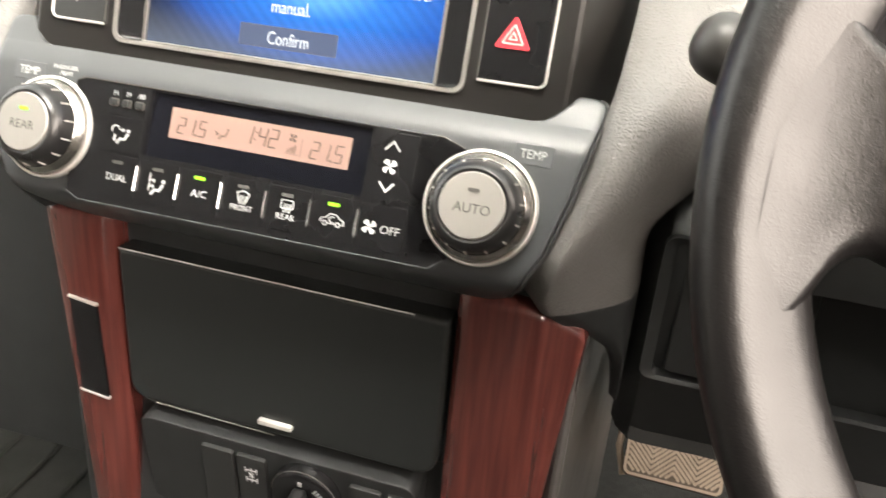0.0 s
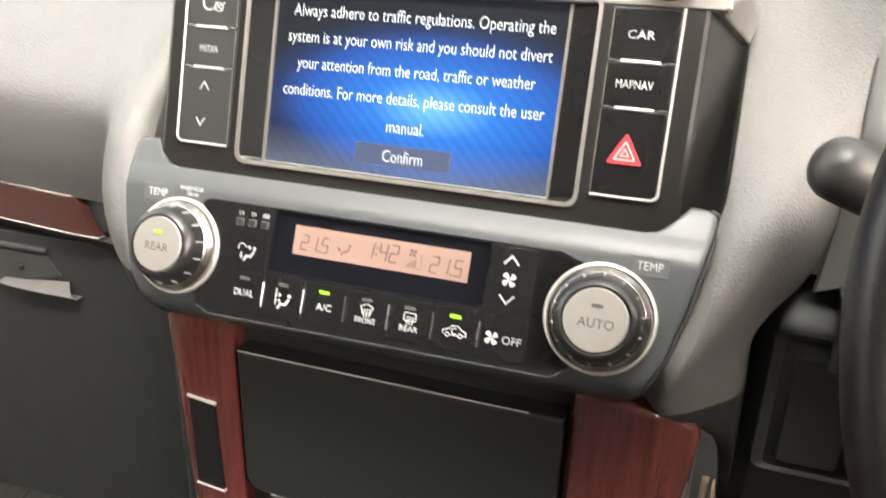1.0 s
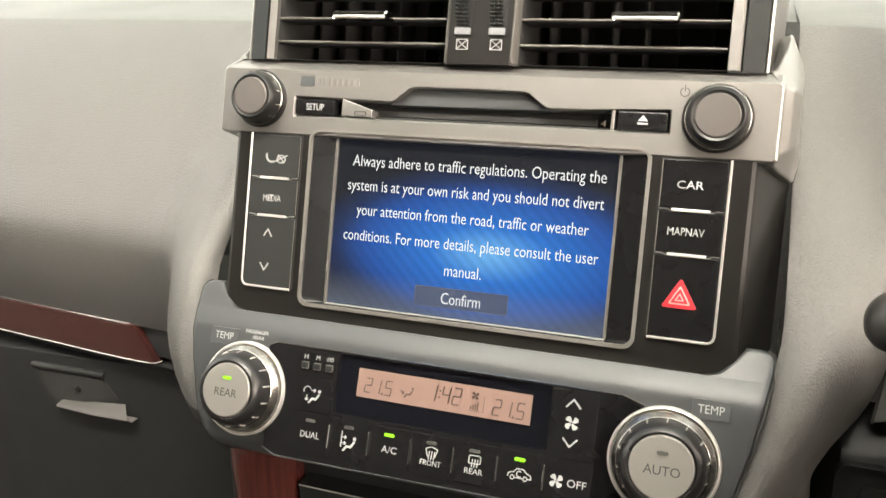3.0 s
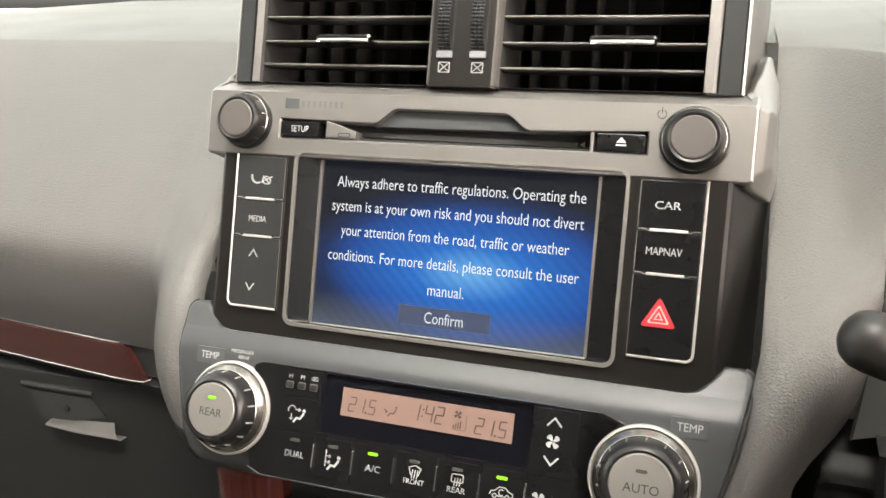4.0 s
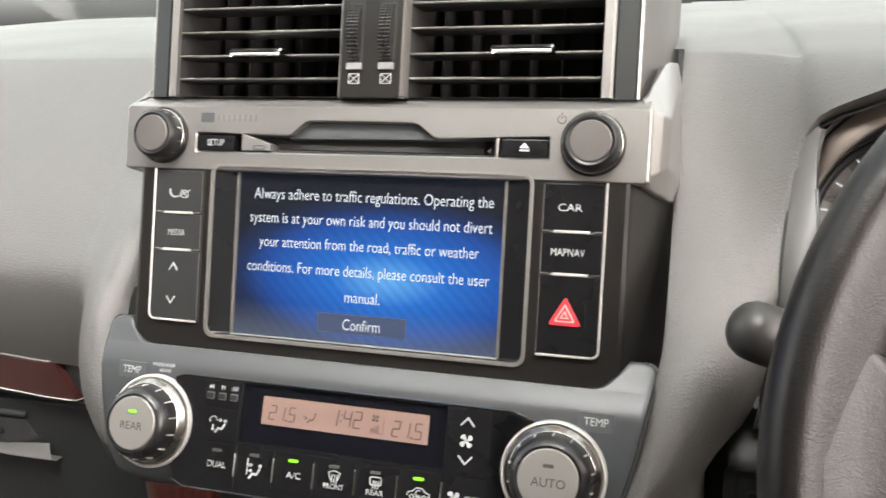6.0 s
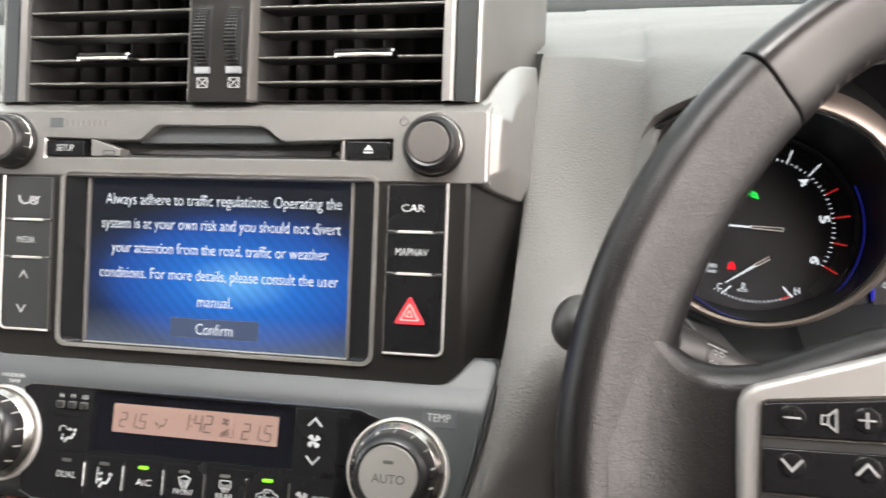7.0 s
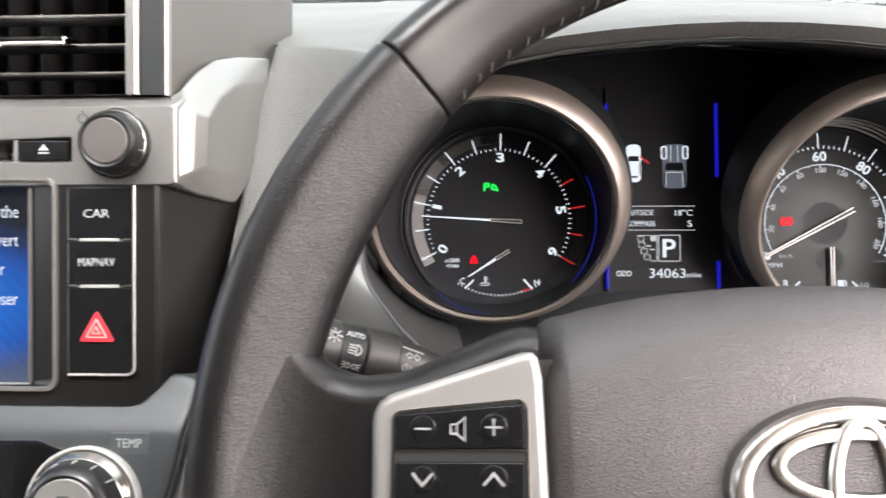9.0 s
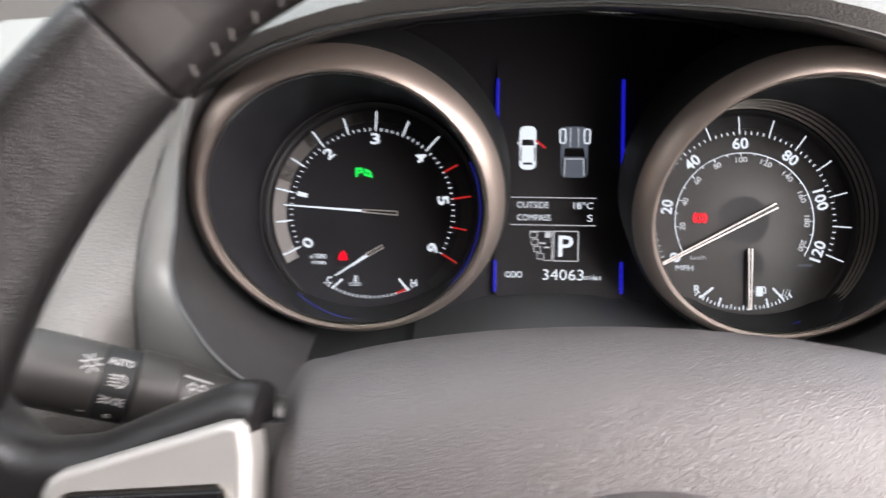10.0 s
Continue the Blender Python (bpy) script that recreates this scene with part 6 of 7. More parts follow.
for i in range(7):
    a = 209.0 - i * 38.5
    x, z = at(SC, 0.0412, a)
    write(speedo, str(20 * i), x, z, -0.0008, 0.0056, white_lit, (0.0048, 0.0078, 0.0084, 0.0084, 0.0084, 0.0110, 0.0110)[i], bold=0.035, turn=(a - 90 if i not in (0, 6) else (60 if i == 0 else 72)) if i != 1 else 84)
ia = stroke(B(), [at(SC, 0.0362, a) for a in range(-30, 214, 6)], 0.0004, -0.0008, -0.0002)
for i in range(21):
    a = 209.2 - i * 11.6
    stroke(ia, [at(SC, 0.0362, a), at(SC, 0.0352 if i % 2 else 0.0345, a)], 0.0004, -0.0008, -0.0002)
part("inner_arc", ia, white_lit, speedo)
for i in range(10):
    a = 186.0 - i * 23.2
    x, z = at(SC, 0.0325, a)
    write(speedo, str(20 * (i + 1)), x, z, -0.0008, 0.0028, info_grey, 0.0042 if i < 4 else 0.0062, bold=0.03, turn=a - 90 if i not in (0,) else 84)
write(speedo, "MPH", SC[0] - 0.0310, SC[1] - 0.0255, -0.0008, 0.0030, white_lit, 0.0090)
write(speedo, "km/h", SC[0] - 0.0240, SC[1] - 0.0198, -0.0008, 0.0024, info_grey, 0.0078)
mi = B()
for i in range(25):
    a = 238 + i * 64 / 24
    stroke(mi, [at(SC, 0.0458 if i % 3 else 0.0450, a), at(SC, 0.0470, a)], 0.0005, -0.0008, -0.0002)
stroke(mi, [(0.0710, -0.0478), (0.0768, -0.0430)], 0.0011, -0.0008, -0.0002)
stroke(mi, [(0.1086, -0.0428), (0.1134, -0.0476)], 0.0011, -0.0008, -0.0002)
stroke(mi, [at(SC, 0.0430, 254), at(SC, 0.0470, 254)], 0.0009, -0.0008, -0.0002)
stroke(mi, [at(SC, 0.0430, 286), at(SC, 0.0470, 286)], 0.0009, -0.0008, -0.0002)
prism(mi, rounded(0.0996, 0.1030, -0.0468, -0.0415, 0.0004), -0.0008, -0.0002)
stroke(mi, [(0.1032, -0.0450), (0.1044, -0.0450), (0.1044, -0.0425), (0.1036, -0.0416)], 0.0005, -0.0008, -0.0002)
stroke(mi, [(0.0972, -0.0442), (0.0990, -0.0442)], 0.0005, -0.0008, -0.0002)
part("fuel_scale", mi, white_lit, speedo)
write(speedo, "R", 0.0688, -0.0436, -0.0008, 0.0042, white_lit, 0.0034, bold=0.02)
write(speedo, "1/1", 0.1150, -0.0447, -0.0008, 0.0036, white_lit, 0.0048, slant=0.3)
nd = part("needle", prism(B(), [(0.0478, -0.0322), (0.0474, -0.0314), (0.1080, 0.0020), (0.1090, -0.0002)], -0.0040, -0.0036), dial_grey, speedo, "slim needle with pale edges at zero")
for p, q in (((0.0478, -0.0322), (0.1090, -0.0002)), ((0.0474, -0.0314), (0.1080, 0.0020))):
    part("needle_edge", stroke(B(), [p, q], 0.0007, -0.0046, -0.0040), silver_line, nd)
nd = part("needle", prism(B(), [(0.0950, -0.0535), (0.0960, -0.0535), (0.0964, -0.0220), (0.0946, -0.0220)], -0.0036, -0.0032), dial_grey, speedo)
for p, q in (((0.0950, -0.0535), (0.0946, -0.0220)), ((0.0960, -0.0535), (0.0964, -0.0220))):
    part("needle_edge", stroke(B(), [p, q], 0.0006, -0.0042, -0.0036), silver_line, nd)
ic = stroke(B(), arc(0.0700, -0.0058, 0.0021, 0, 340, 18), 0.0011, -0.0008, -0.0002, True)
stroke(ic, [(0.0700, -0.0048), (0.0700, -0.0061)], 0.0009, -0.0008, -0.0002)
stroke(ic, [(0.0700, -0.0066), (0.0700, -0.0070)], 0.0006, -0.0008, -0.0002)
for a in (180, 0):
    stroke(ic, arc(0.0700, -0.0058, 0.0034, a - 42, a + 42, 8), 0.0010, -0.0008, -0.0002)
part("red_lamp", ic, red_lit, speedo, "lit red tell-tale")
bl = tube(B(), [(at(SC, 0.0580, a)[0], -0.010, at(SC, 0.0580, a)[1]) for a in range(212, 300, 6)], 0.0005, sides=5)
part("blue_arc", bl, blue_dim, speedo, "thin blue light arc")
part("unreadable_print", stroke(B(), [(0.1220, -0.0300), (0.1280, -0.0300)], 0.0012, -0.0006, -0.0002), info_dark, speedo)

# trip display
info = part("trip_display", prism(B(), rounded(-0.0385, 0.0295, -0.0495, 0.0790, 0.002), 0.0015, 0.0045), dial_black, cluster, "black trip display with white read-outs")
for x in (-0.0383, 0.0290):
    for z0, z1 in ((0.022, 0.068), (-0.047, -0.030)):
        part("blue_strip", box(B(), x - 0.0008, x + 0.0008, -0.0005, 0.002, z0, z1, 0.0003), blue_lit, info, "thin blue light strip")
Y = 0.0013
ln = B()
for z in (0.0040, -0.0108):
    stroke(ln, [(-0.0300, z), (0.0150, z)], 0.0004, Y - 0.0003, Y)
stroke(ln, rounded(-0.0070, 0.0060, -0.0300, -0.0140, 0.0004, 1), 0.0005, Y - 0.0003, Y, True)
for x, z in ((-0.0178, -0.0162), (-0.0172, -0.0200), (-0.0158, -0.0238), (-0.0140, -0.0276)):
    stroke(ln, rounded(x - 0.0018, x + 0.0018, z - 0.0015, z + 0.0015, 0.0002, 1), 0.0004, Y - 0.0003, Y, True)
stroke(ln, [(-0.0198, -0.0142), (-0.0080, -0.0142), (-0.0080, -0.0298), (-0.0122, -0.0298)], 0.0004, Y - 0.0003, Y)
prism(ln, rounded(-0.0118, -0.0086, -0.0176, -0.0146, 0.0003, 1), Y - 0.0003, Y)
for x, z in ((-0.0130, -0.0206), (-0.0108, -0.0228)):
    stroke(ln, [(x - 0.0012, z), (x + 0.0012, z)], 0.0008, Y - 0.0003, Y)
part("lines", ln, info_grey, info)
write(info, "OUTSIDE", -0.0185, 0.0000, Y, 0.0034, white_lit, 0.0170)
write(info, "18°C", 0.0085, 0.0000, Y, 0.0036, white_lit, 0.0105)
write(info, "COMPASS", -0.0178, -0.0068, Y, 0.0034, white_lit, 0.0180)
write(info, "S", 0.0122, -0.0068, Y, 0.0038, white_lit, 0.0028)
write(info, "P", -0.0005, -0.0220, Y, 0.0112, white_lit, 0.0080, bold=0.02)
write(info, "ODO", -0.0282, -0.0376, Y, 0.0034, white_lit, 0.0092, bold=0.02)
write(info, "34063", -0.0018, -0.0374, Y, 0.0058, white_lit, 0.0220)
write(info, "miles", 0.0142, -0.0384, Y, 0.0030, white_lit, 0.0085)
car = prism(B(), rounded(-0.0262, -0.0172, 0.0190, 0.0425, 0.0030), Y - 0.0003, Y)
part("small_car_picture", car, white_lit, info)
for q in ([(-0.0252, 0.0320), (-0.0182, 0.0320), (-0.0188, 0.0352), (-0.0246, 0.0352)], [(-0.0244, 0.0216), (-0.0190, 0.0216), (-0.0194, 0.0228), (-0.0240, 0.0228)], [(-0.0258, 0.0232), (-0.0252, 0.0234), (-0.0250, 0.0308), (-0.0257, 0.0312)], [(-0.0176, 0.0312), (-0.0183, 0.0308), (-0.0182, 0.0234), (-0.0176, 0.0232)]):
    part("car_glass", prism(B(), q, Y - 0.0005, Y - 0.0003), dial_black, info)
for x in (-0.0268, -0.0166):
    part("car_mirror", prism(B(), rounded(x - 0.0006, x + 0.0006, 0.0326, 0.0340, 0.0003, 1), Y - 0.0003, Y), info_grey, info)
part("open_door_mark", stroke(B(), [(-0.0170, 0.0345), (-0.0125, 0.0310)], 0.0012, Y - 0.0004, Y), dull_red, info)
car = prism(B(), rounded(-0.0040, 0.0105, 0.0150, 0.0425, 0.0030), Y - 0.0003, Y)
part("large_car_picture", car, info_dark, info)
for q in ([(-0.0026, 0.0262), (0.0090, 0.0262), (0.0082, 0.0308), (-0.0018, 0.0308)], [(-0.0034, 0.0168), (-0.0026, 0.0172), (-0.0024, 0.0252), (-0.0033, 0.0256)], [(0.0098, 0.0256), (0.0089, 0.0252), (0.0091, 0.0172), (0.0099, 0.0168)]):
    part("car_glass", prism(B(), q, Y - 0.0005, Y - 0.0003), dial_black, info)
cl_lines = stroke(B(), [(0.0010, 0.0318), (0.0012, 0.0416)], 0.0004, Y - 0.0005, Y - 0.0003)
stroke(cl_lines, [(0.0055, 0.0318), (0.0053, 0.0416)], 0.0004, Y - 0.0005, Y - 0.0003)
stroke(cl_lines, [(-0.0020, 0.0162), (-0.0018, 0.0250), (0.0082, 0.0250), (0.0085, 0.0162)], 0.0004, Y - 0.0005, Y - 0.0003)
part("car_lines", cl_lines, info_grey, info)
for x in (-0.0045, 0.0085):
    part("wheel_mark", stroke(B(), rounded(x, x + 0.0030, 0.0335, 0.0410, 0.0010), 0.0008, Y - 0.0006, Y - 0.0003, True), white_lit, info)

# ---- steering wheel ----
sw = thing("steering_wheel", MW, "black leather steering wheel with silver spoke trim", "steering wheel")
RW = 0.1870


SECTION = ((1.0, 0.0), (0.98, -0.42), (0.87, -0.76), (0.66, -0.97), (0.36, -1.02), (0.06, -0.90), (-0.36, -0.62), (-0.76, -0.34), (-1.0, 0.02), (-0.93, 0.42), (-0.66, 0.80), (-0.2, 0.98), (0.3, 0.98), (0.72, 0.80), (0.95, 0.42))
ROUND = []
for i in range(15):
    p0, p1, p2, p3 = (Vector(SECTION[(i + d) % 15]) for d in (-1, 0, 1, 2))
    for t in (0.0, 0.5):
        ROUND.append(0.5 * (2 * p1 + (p2 - p0) * t + (2 * p0 - 5 * p1 + 4 * p2 - p3) * t * t + (3 * p1 - p0 - 3 * p2 + p3) * t ** 3))


def rim_point(t, p, grow=0.0):
    """A point of the rim at the angle t, p being its place on the section of the rim."""
    d = min(abs((t - c + 180) % 360 - 180) for c in (158, 22))
    g = max(0.0, 1 - (d / 30) ** 2)
    g2 = max(0.0, 1 - (min(abs((t - c + 180) % 360 - 180) for c in (205, 335)) / 35) ** 2)
    a, b = 0.0155 + 0.0030 * g + 0.0015 * g2 + grow, 0.0165 + 0.0015 * g + grow
    r = RW - 0.0020 * g + a * p[0]
    return (r * math.cos(radians(t)), b * p[1], r * math.sin(radians(t)))


def rim_arc(t0, t1, n, grow=0.0):
    """A stretch of the rim; its ends are drawn in a little, as sewn leather is."""
    ts = [t0, t0 + 0.12, t0 + 0.4] + [t0 + (t1 - t0) * i / n for i in range(1, n)] + [t1 - 0.4, t1 - 0.12, t1]
    gs = [-0.0012, -0.0004, 0.0] + [0.0] * (n - 1) + [0.0, -0.0004, -0.0012]
    if n < 4:
        ts, gs = [t0, t1], [0.0, 0.0]
    return loft(B(), [[rim_point(t, p, grow + g) for p in ROUND] for t, g in zip(ts, gs)], closed=True, cap=True)


part("rim_top", rim_arc(43.7, 135.55, 40), leather_smooth, sw, "smooth stitched leather upper rim")
part("rim_grip", rim_arc(135.75, 232, 44), leather_wheel, sw, "grained leather grip")
part("rim_grip", rim_arc(-52, 43.5, 44), leather_wheel, sw, "grained leather grip")
part("rim_bottom", rim_arc(232.8, 307.2, 30), leather_smooth, sw)
for t in (135.6, 43.6, 232.4, 307.6):
    part("seam", rim_arc(t - 0.4, t + 0.4, 2, -0.0016), gap_black, sw)
st = B()
for i in range(37):
    t = 48 + i * 2.35 + 0.25 * math.sin(i * 2.1)
    p, q = Vector(ROUND[16]), Vector(ROUND[15])
    tube(st, [rim_point(t + 0.35, p, 0.0), rim_point(t + 0.1, p.lerp(q, 0.5), 0.0003), rim_point(t - 0.15, q, 0.0)], 0.00038, sides=5)
part("stitching", st, thread, sw, "grey stitches along the inner rim")


def leaned(bm, s=1):
    for v in bm.verts:
        v.co.y += -(v.co.x + 0.1425) * 0.14
    if s > 0:
        for v in bm.verts:
            v.co.x = -v.co.x
        bmesh.ops.reverse_faces(bm, faces=bm.faces)
    return bm


UPPER = ((-0.1850, 0.0600), (-0.1770, 0.0510), (-0.1715, 0.0455), (-0.1645, 0.0375), (-0.1575, 0.0325), (-0.149, 0.0303), (-0.1345, 0.0318), (-0.1155, 0.0400), (-0.1000, 0.0462), (-0.0950, 0.0472), (-0.0925, 0.0455))
LOWER = ((-0.1850, -0.072), (-0.180, -0.066), (-0.168, -0.045), (-0.1625, -0.031), (-0.1545, -0.0255), (-0.140, -0.031), (-0.120, -0.040), (-0.0925, -0.045))


def level(pts, x):
    """The height of an outline at x, rounded a little at its corners."""
    def at_x(q):
        for (xa, za), (xb, zb) in zip(pts, pts[1:]):
            if q <= xb:
                return za + (zb - za) * max(0.0, q - xa) / (xb - xa)
        return pts[-1][1]
    return sum(at_x(x + d) for d in (-0.003, -0.0015, 0, 0.0015, 0.003)) / 5


def spoke_skin():
    """A leather spoke that swells into the rim, with a rounded lip above and below."""
    rows = []
    for i in range(41):
        x = -0.1850 + 0.0925 * i / 40
        zt, zb = level(UPPER, x), level(LOWER, x)
        y = -0.0090 - 0.0105 * (max(0.0, -0.151 - x) / 0.033) ** 2
        R = 0.0095
        row = [(x, 0.014, zt - 0.002), (x, y + 1.5 * R, zt)]
        row += [(x, y + R - R * math.sin(radians(a)), zt - R + R * math.cos(radians(a))) for a in (0, 15, 30, 45, 60, 75, 90)]
        row += [(x, y, zt - R + (zb - zt + 2 * R) * k / 5) for k in range(1, 5)]
        row += [(x, y + R - R * math.cos(radians(a)), zb + R - R * math.sin(radians(a))) for a in (0, 30, 60, 90)]
        row += [(x, 0.014, zb + 0.002)]
        rows.append(row)
    return loft(B(), rows, closed=True, cap=True)


TRIM = [(-0.1440, 0.0150), (-0.1436, 0.0190), (-0.1418, 0.0226), (-0.1380, 0.0250), (-0.1300, 0.0275), (-0.0975, 0.0380), (-0.0945, 0.0380), (-0.0928, 0.0362), (-0.0915, 0.0300), (-0.0898, -0.006), (-0.0890, -0.040), (-0.1320, -0.037), (-0.1436, -0.014)]
BED = [(-0.1374, -0.0345), (-0.0950, -0.0345), (-0.0960, 0.0000), (-0.0962, 0.0208), (-0.0968, 0.0226), (-0.0986, 0.0236), (-0.1345, 0.0198), (-0.1362, 0.0190), (-0.1370, 0.0172)]
for s in (-1, 1):
    part("spoke", leaned(spoke_skin(), s), leather_wheel, sw, "leather-wrapped spoke", 50)
    trim = part("spoke_trim", leaned(prism(B(), TRIM[::-1], -0.0118, 0.004, 0.0030, 4), s), trim_silver, sw, "satin silver spoke trim")
    part("key_bed", leaned(prism(B(), BED, -0.0120, -0.006), s), gap_black, trim)
    part("key_frame", leaned(stroke(B(), BED, 0.0007, -0.0126, -0.010, True), s), satin_chrome, trim)
    for z in ((0.0084, 0.0094, 0.0226, 0.0188), (-0.0095, -0.0090, 0.0056, 0.0046), (-0.0335, -0.0330, -0.0120, -0.0126)):
        xs = (-0.1362, -0.0968, -0.0970, -0.1360)
        key = part("rocker_key", leaned(prism(B(), [(xs[0], z[0]), (xs[1], z[1]), (xs[2], z[2]), (xs[3], z[3])], -0.0131, -0.009, 0.0006), s), piano, trim)
        part("edge_line", leaned(stroke(B(), [(xs[0], z[0] - 0.0004), (xs[1], z[1] - 0.0004)], 0.0004, -0.0128, -0.011), s), satin_chrome, key)
        for x in (-0.1277, -0.1062):
            zc = (z[0] + z[2]) / 2 + (-0.0008 if z[0] > 0 else 0.0016) + (x + 0.1277) * 0.04
            part("raised_dot", leaned(lathe(B(), [(0.0043, -0.0129), (0.0038, -0.0134), (0.0026, -0.0136), (0, -0.0136)], x, zc, 28), s), piano, key)
            ic = B()
            if z[0] > 0:
                stroke(ic, [(x - 0.0022, zc), (x + 0.0022, zc)], 0.0006, -0.0140, -0.0134)
                if (x > -0.11) == (s < 0):
                    stroke(ic, [(x, zc - 0.0022), (x, zc + 0.0022)], 0.0006, -0.0140, -0.0134)
            elif z[0] > -0.02:
                chevron(ic, x, zc, 0.0056, 0.0032 if (x > -0.11) == (s < 0) else -0.0032, 0.0008, -0.0140, -0.0134)
            if len(ic.verts):
                part("sign", leaned(ic, s), sign_grey, key)
            else:
                ic.free()
        if z[0] > 0 and s < 0:
            x, zc = -0.1169, 0.0148
            ic = stroke(B(), [(x - 0.0022, zc - 0.0014), (x - 0.0022, zc + 0.0014), (x - 0.0004, zc + 0.0014), (x + 0.0020, zc + 0.0034), (x + 0.0020, zc - 0.0034), (x - 0.0004, zc - 0.0014)], 0.0005, -0.0140, -0.0133, True)
            stroke(ic, [(x - 0.0004, zc - 0.0014), (x - 0.0004, zc + 0.0014)], 0.0004, -0.0140, -0.0133)
            part("speaker_sign", leaned(ic, s), sign_grey, key)
part("lower_spoke", prism(B(), [(-0.030, -0.175), (0.030, -0.175), (0.045, -0.05), (-0.045, -0.05)], -0.010, 0.012, 0.004), dark_plastic, sw)

rows = []
for i in range(25):
    x = -0.0820 + 0.1640 * i / 24
    u = max(0.0, 1 - (x / 0.0880) ** 2)
    zt = 0.0492 + 0.0124 * u ** 0.8
    y0 = -0.0160 - 0.0040 * u
    rows.append([(x, y0 + 0.066, zt - 0.018), (x, y0 + 0.048, zt - 0.005), (x, y0 + 0.034, zt), (x, y0 + 0.021, zt - 0.0032), (x, y0 + 0.0105, zt - 0.0110), (x, y0 + 0.0040, zt - 0.022), (x, y0 + 0.0010, zt - 0.036), (x, y0 - 0.0005, 0.0), (x, y0 + 0.002, -0.030), (x, y0 + 0.010, -0.060), (x, y0 + 0.03, -0.075)])


def edge(row, k, d, drop):
    return [(p[0] + k, p[1] + d, p[2] - drop) for p in row]


ends = ((0.0080, 0.030, 0.004), (0.0078, 0.012, 0.003), (0.0072, 0.0085, 0.0022), (0.0050, 0.0045, 0.0010), (0.0020, 0.0012, 0.0002))
rows = [edge(rows[0], -k, d, q) for k, d, q in ends] + rows + [edge(rows[-1], k, d, q) for k, d, q in ends[::-1]]
cover = part("airbag_cover", loft(B(), refined(rows, 1, 3)), pad_skin, sw, "grained charcoal airbag cover", 60)
part("cover_gap", prism(B(), [(-0.0930, -0.06), (-0.0870, -0.06), (-0.0870, 0.036), (-0.0930, 0.036)], -0.004, 0.01), gap_black, sw)
EM = Matrix.Translation((0.0, -0.0218, -0.0010))


def oval(bm, cx, cz, a, b2, w, n=56, dy=0.0):
    rows = []
    for i in range(n + 1):
        t = 2 * math.pi * i / n
        nx, nz = b2 * math.cos(t), a * math.sin(t)
        d = math.hypot(nx, nz)
        nx, nz = nx / d, nz / d
        row = []
        for j in range(8):
            f = 2 * math.pi * j / 8
            row.append((cx + a * math.cos(t) + nx * w * math.cos(f), dy - 0.0011 * math.sin(f), cz + b2 * math.sin(t) + nz * w * math.cos(f)))
        rows.append(row)
    return loft(bm, rows, closed=True)


for x, z, a, b2, w, dy in ((0, 0, 0.0345, 0.0215, 0.0027, 0.0), (0, 0.0066, 0.0240, 0.0092, 0.0021, 0.0), (0, 0, 0.0084, 0.0196, 0.0021, -0.0004)):
    em = oval(B(), x, z, a, b2, w, dy=dy)
    bmesh.ops.transform(em, matrix=EM, verts=em.verts)
    part("badge_ring", em, satin_chrome, cover, "chrome ring of the oval badge")
dish = part("badge_dish", lathe(B(), [(0.0400, 0.0025), (0.0385, -0.0006), (0.0365, 0.0002), (0.0350, 0.0012), (0, 0.0012)], 0, 0), pad_skin, cover)
dish.matrix_basis = EM @ Matrix.Diagonal((1, 1, 0.66, 1))

column = thing("steering_column", MW, "black plastic steering column shroud", "steering column")
part("shroud", loft(B(), [[(px, y, pz - 0.01) for px, pz in rounded(-w, w, -0.05, hgt, 0.02, 6)] for y, w, hgt in ((0.028, 0.050, 0.034), (0.045, 0.056, 0.036), (0.10, 0.060, 0.030), (0.17, 0.060, 0.02))], closed=True, cap=True), black_plastic, column)

# ---- light stalk on the left of the column ----
BAND = Vector((0.2462, -0.0172, 0.6672))
ax = Vector((0.882, 0.289, -0.373)).normalized()
P0 = BAND - 0.038 * ax
face = Vector((0.2512, -0.0260, 0.6731)) - BAND
face = (face - ax * face.dot(ax)).normalized()
up = ax.cross(-face)
MT = Matrix(((ax.x, -face.x, up.x, P0.x), (ax.y, -face.y, up.y, P0.y), (ax.z, -face.z, up.z, P0.z), (0, 0, 0, 1)))
stalk = thing("light_stalk", MT, "charcoal light switch stalk with white lamp signs", "switch stalk")
QT = Matrix(((0, 1, 0, 0), (-1, 0, 0, 0), (0, 0, 1, 0), (0, 0, 0, 1)))


def along(prof):
    bm = lathe(B(), prof, 0, 0, 40)
    bmesh.ops.transform(bm, matrix=QT, verts=bm.verts)
    return bm


part("end_cap", along([(0, -0.0100), (0.004, -0.0096), (0.0078, -0.0082), (0.0108, -0.0056), (0.0127, -0.0018), (0.0132, 0.003), (0.0133, 0.009), (0.0133, 0.0315), (0.0127, 0.0325)]), stalk_grey, stalk, "turning end switch")
part("collar", along([(0.0127, 0.0323), (0.0131, 0.0328), (0.0131, 0.0430), (0.0125, 0.0438)]), black_plastic, stalk)
part("arm", along([(0.0125, 0.0436), (0.0136, 0.0441), (0.0140, 0.0450), (0.0138, 0.0570), (0.0133, 0.0582), (0.0126, 0.0590), (0.0121, 0.0640), (0.0108, 0.0760), (0.0086, 0.0950), (0.0080, 0.14)]), stalk_grey, stalk)
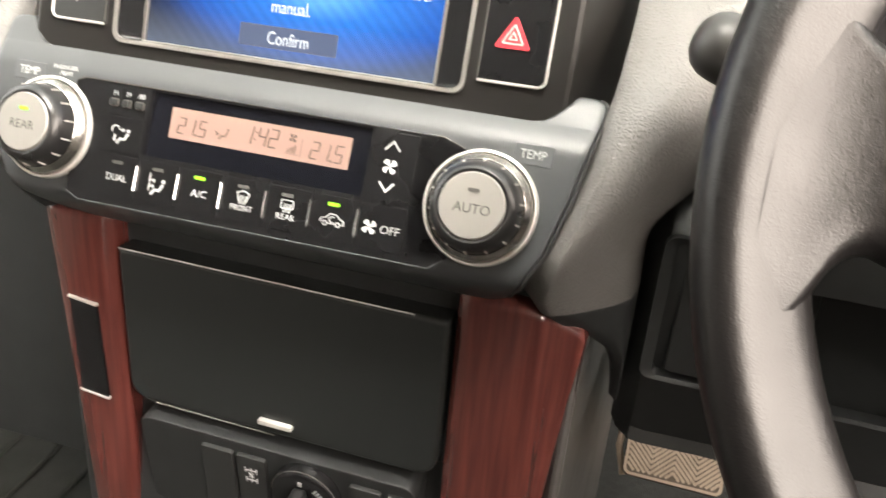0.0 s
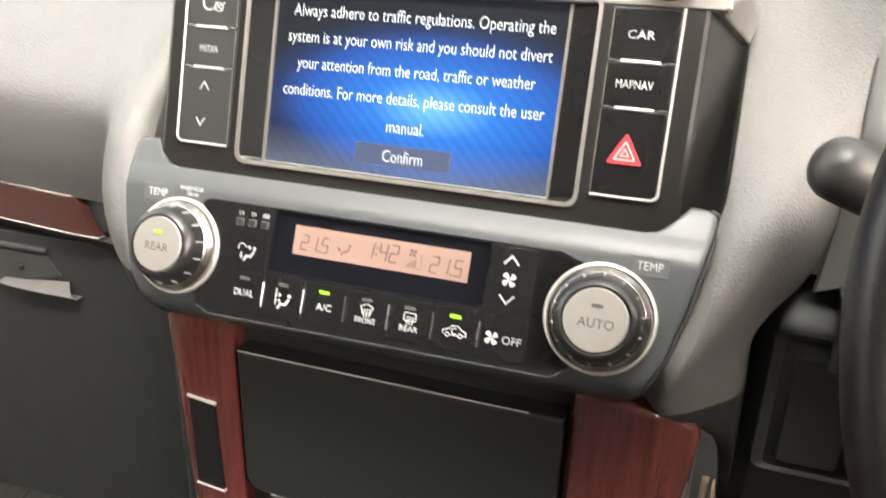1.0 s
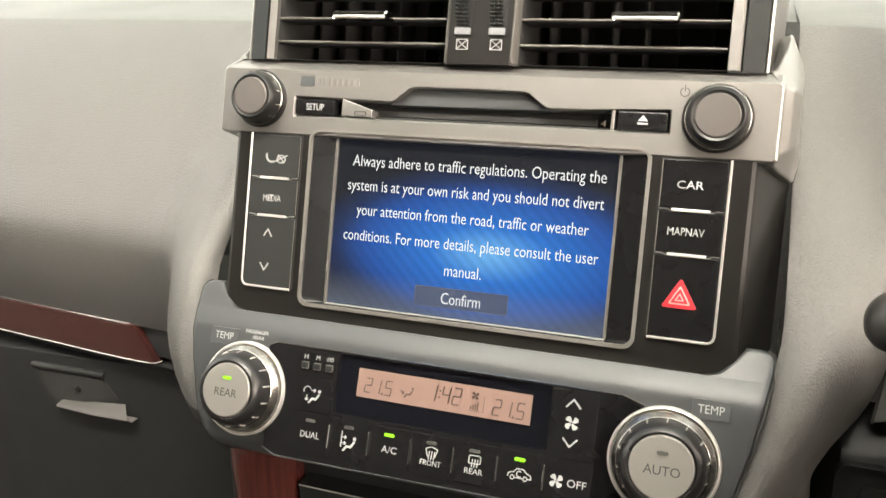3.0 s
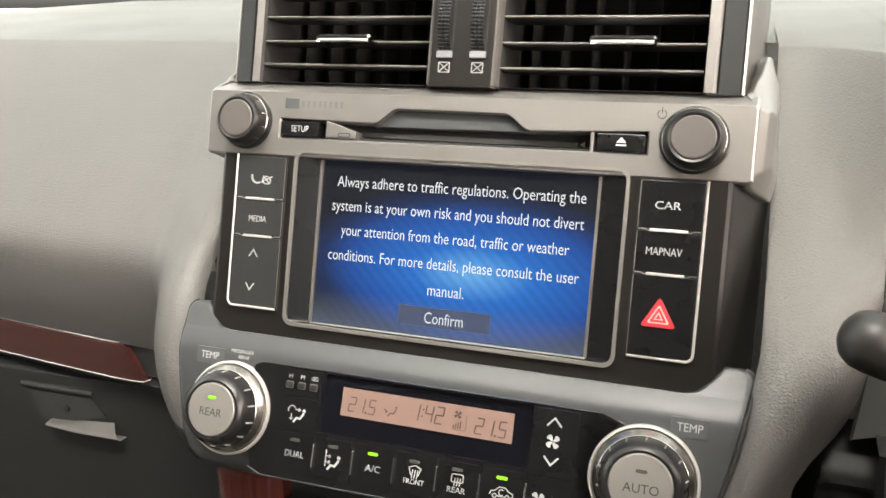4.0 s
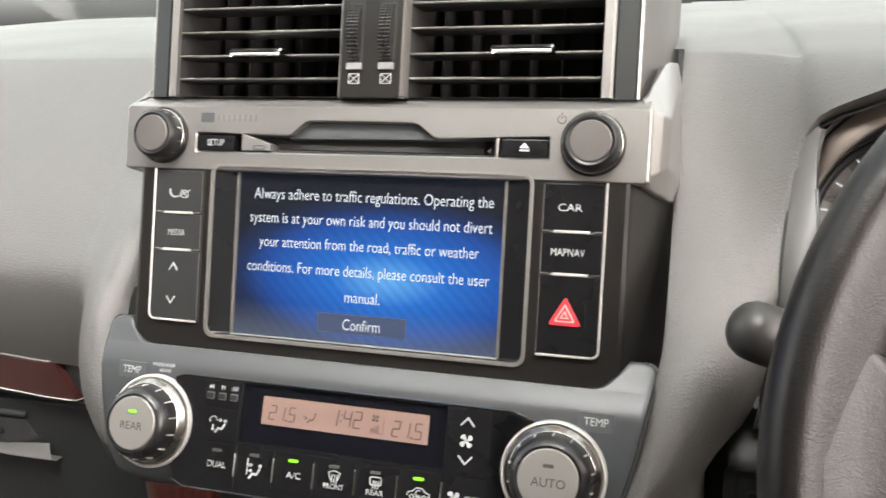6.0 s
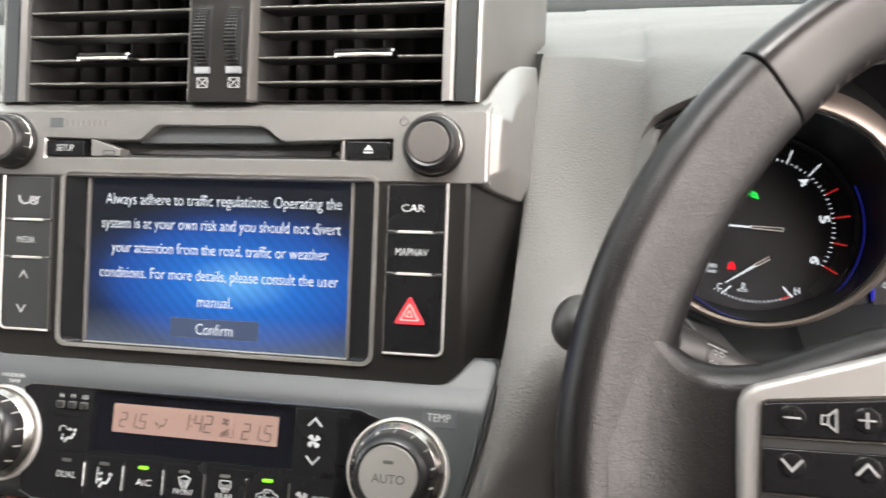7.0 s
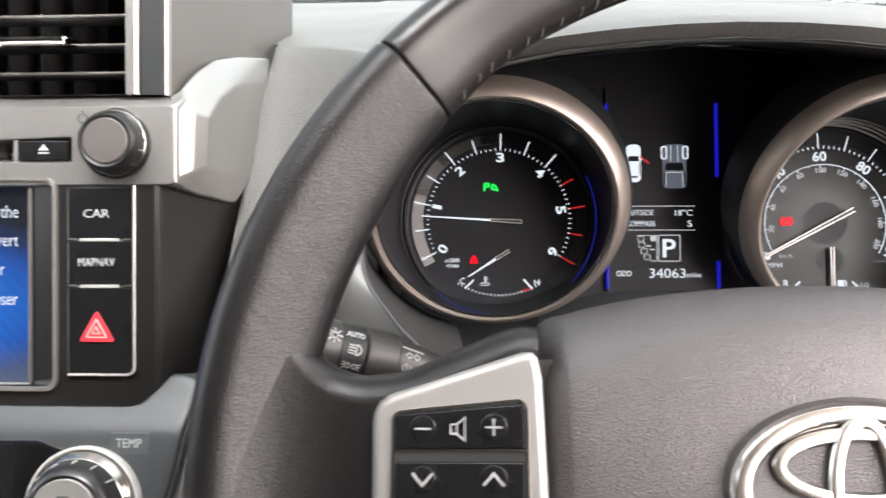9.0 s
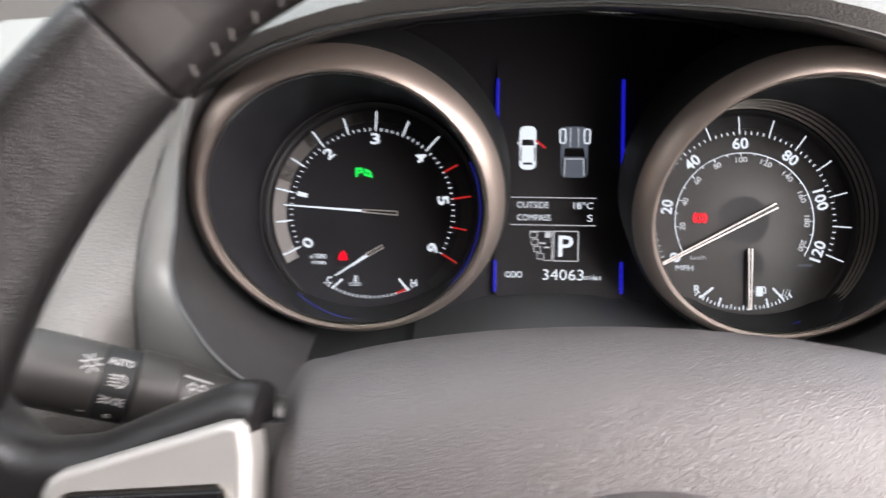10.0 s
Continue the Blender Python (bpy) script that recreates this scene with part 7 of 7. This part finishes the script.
def wrapped(bm, r0, r1=None, x0=0.0, x1=1.0):
    """Bends a flat drawing round the stalk: its own height becomes a length of arc."""
    for v in bm.verts:
        f = max(0.0, min(1.0, (v.co.x - x0) / (x1 - x0)))
        r = r0 + ((r1 or r0) - r0) * f
        a, out = v.co.z / r, r - v.co.y
        v.co.y, v.co.z = -out * math.cos(a), out * math.sin(a)
    return bm


U0, U1 = -0.0003, 0.0006
ic = B()
for a in range(0, 360, 45):
    stroke(ic, [(0.0285 + 0.0022 * math.cos(radians(a)), 0.0042 + 0.0022 * math.sin(radians(a))), (0.0285 + 0.0033 * math.cos(radians(a)), 0.0042 + 0.0033 * math.sin(radians(a)))], 0.0006, U0, U1)
stroke(ic, arc(0.0285, 0.0042, 0.0014, 0, 330, 8), 0.0005, U0, U1)
part("lamp_sign", wrapped(ic, 0.0133), sign_grey, stalk)
ic = stroke(B(), arc(0.0388, 0.0, 0.0021, -90, 90, 6), 0.0006, U0, U1)
stroke(ic, [(0.0388, -0.0021), (0.0388, 0.0021)], 0.0006, U0, U1)
for q in (-0.0017, -0.0006, 0.0006, 0.0017):
    stroke(ic, [(0.0378, q), (0.0356, q)], 0.0005, U0, U1)
for q in (-1, 1):
    stroke(ic, arc(0.0380 + q * 0.0016, -0.0070, 0.0011, 90 if q > 0 else -90, 270 if q > 0 else 90, 6), 0.0005, U0, U1)
    for d in (-0.0009, 0.0, 0.0009):
        stroke(ic, [(0.0380 + q * 0.0022, -0.0070 + d * 0.7), (0.0380 + q * 0.0038, -0.0070 + d * 1.5)], 0.0004, U0, U1)
stroke(ic, arc(0.0380, -0.0140, 0.0009, 0, 330, 8), 0.0004, U0, U1)
stroke(ic, [(0.0285, -0.0138), (0.0302, -0.0136)], 0.0007, U0, U1)
part("headlamp_sign", wrapped(ic, 0.0131), sign_grey, stalk)
ic = stroke(B(), [(0.0340, 0.0056), (0.0349, 0.0080), (0.0358, 0.0056)], 0.0005, U0, U1)
stroke(ic, [(0.0344, 0.0064), (0.0354, 0.0064)], 0.0004, U0, U1)
stroke(ic, [(0.0364, 0.0080), (0.0364, 0.0060), (0.0370, 0.0056), (0.0376, 0.0060), (0.0376, 0.0080)], 0.0005, U0, U1)
stroke(ic, [(0.0381, 0.0080), (0.0397, 0.0080)], 0.0005, U0, U1)
stroke(ic, [(0.0389, 0.0080), (0.0389, 0.0056)], 0.0005, U0, U1)
stroke(ic, arc(0.0408, 0.0068, 0.0008, 0, 360, 10, 0.0012), 0.0005, U0, U1, True)
part("auto_sign", wrapped(ic, 0.0131), sign_grey, stalk)
ic = stroke(B(), [(0.0598, 0.0072), (0.0634, 0.0068), (0.0690, 0.0064)], 0.0008, U0, U1)
for x, q in ((0.0662, 1), (0.0628, -1)):
    stroke(ic, [(x - q * 0.0010, 0.0044), (x, 0.0044), (x, 0.0052), (x + q * 0.0018, 0.0036), (x, 0.0020), (x, 0.0028), (x - q * 0.0010, 0.0028)], 0.0004, U0, U1, True)
stroke(ic, arc(0.0620, -0.0022, 0.0018, 90, 270, 6), 0.0005, U0, U1)
stroke(ic, [(0.0620, -0.0040), (0.0620, -0.0004)], 0.0005, U0, U1)
for q in (-0.0011, 0.0, 0.0011):
    stroke(ic, [(0.0629, -0.0022 + q), (0.0647, -0.0026 + q)], 0.0004, U0, U1)
stroke(ic, [(0.0638, -0.0040), (0.0638, -0.0006)], 0.0004, U0, U1)
part("signal_sign", wrapped(ic, 0.0126, 0.0113, 0.0590, 0.0720), sign_grey, stalk)

finish_writing()
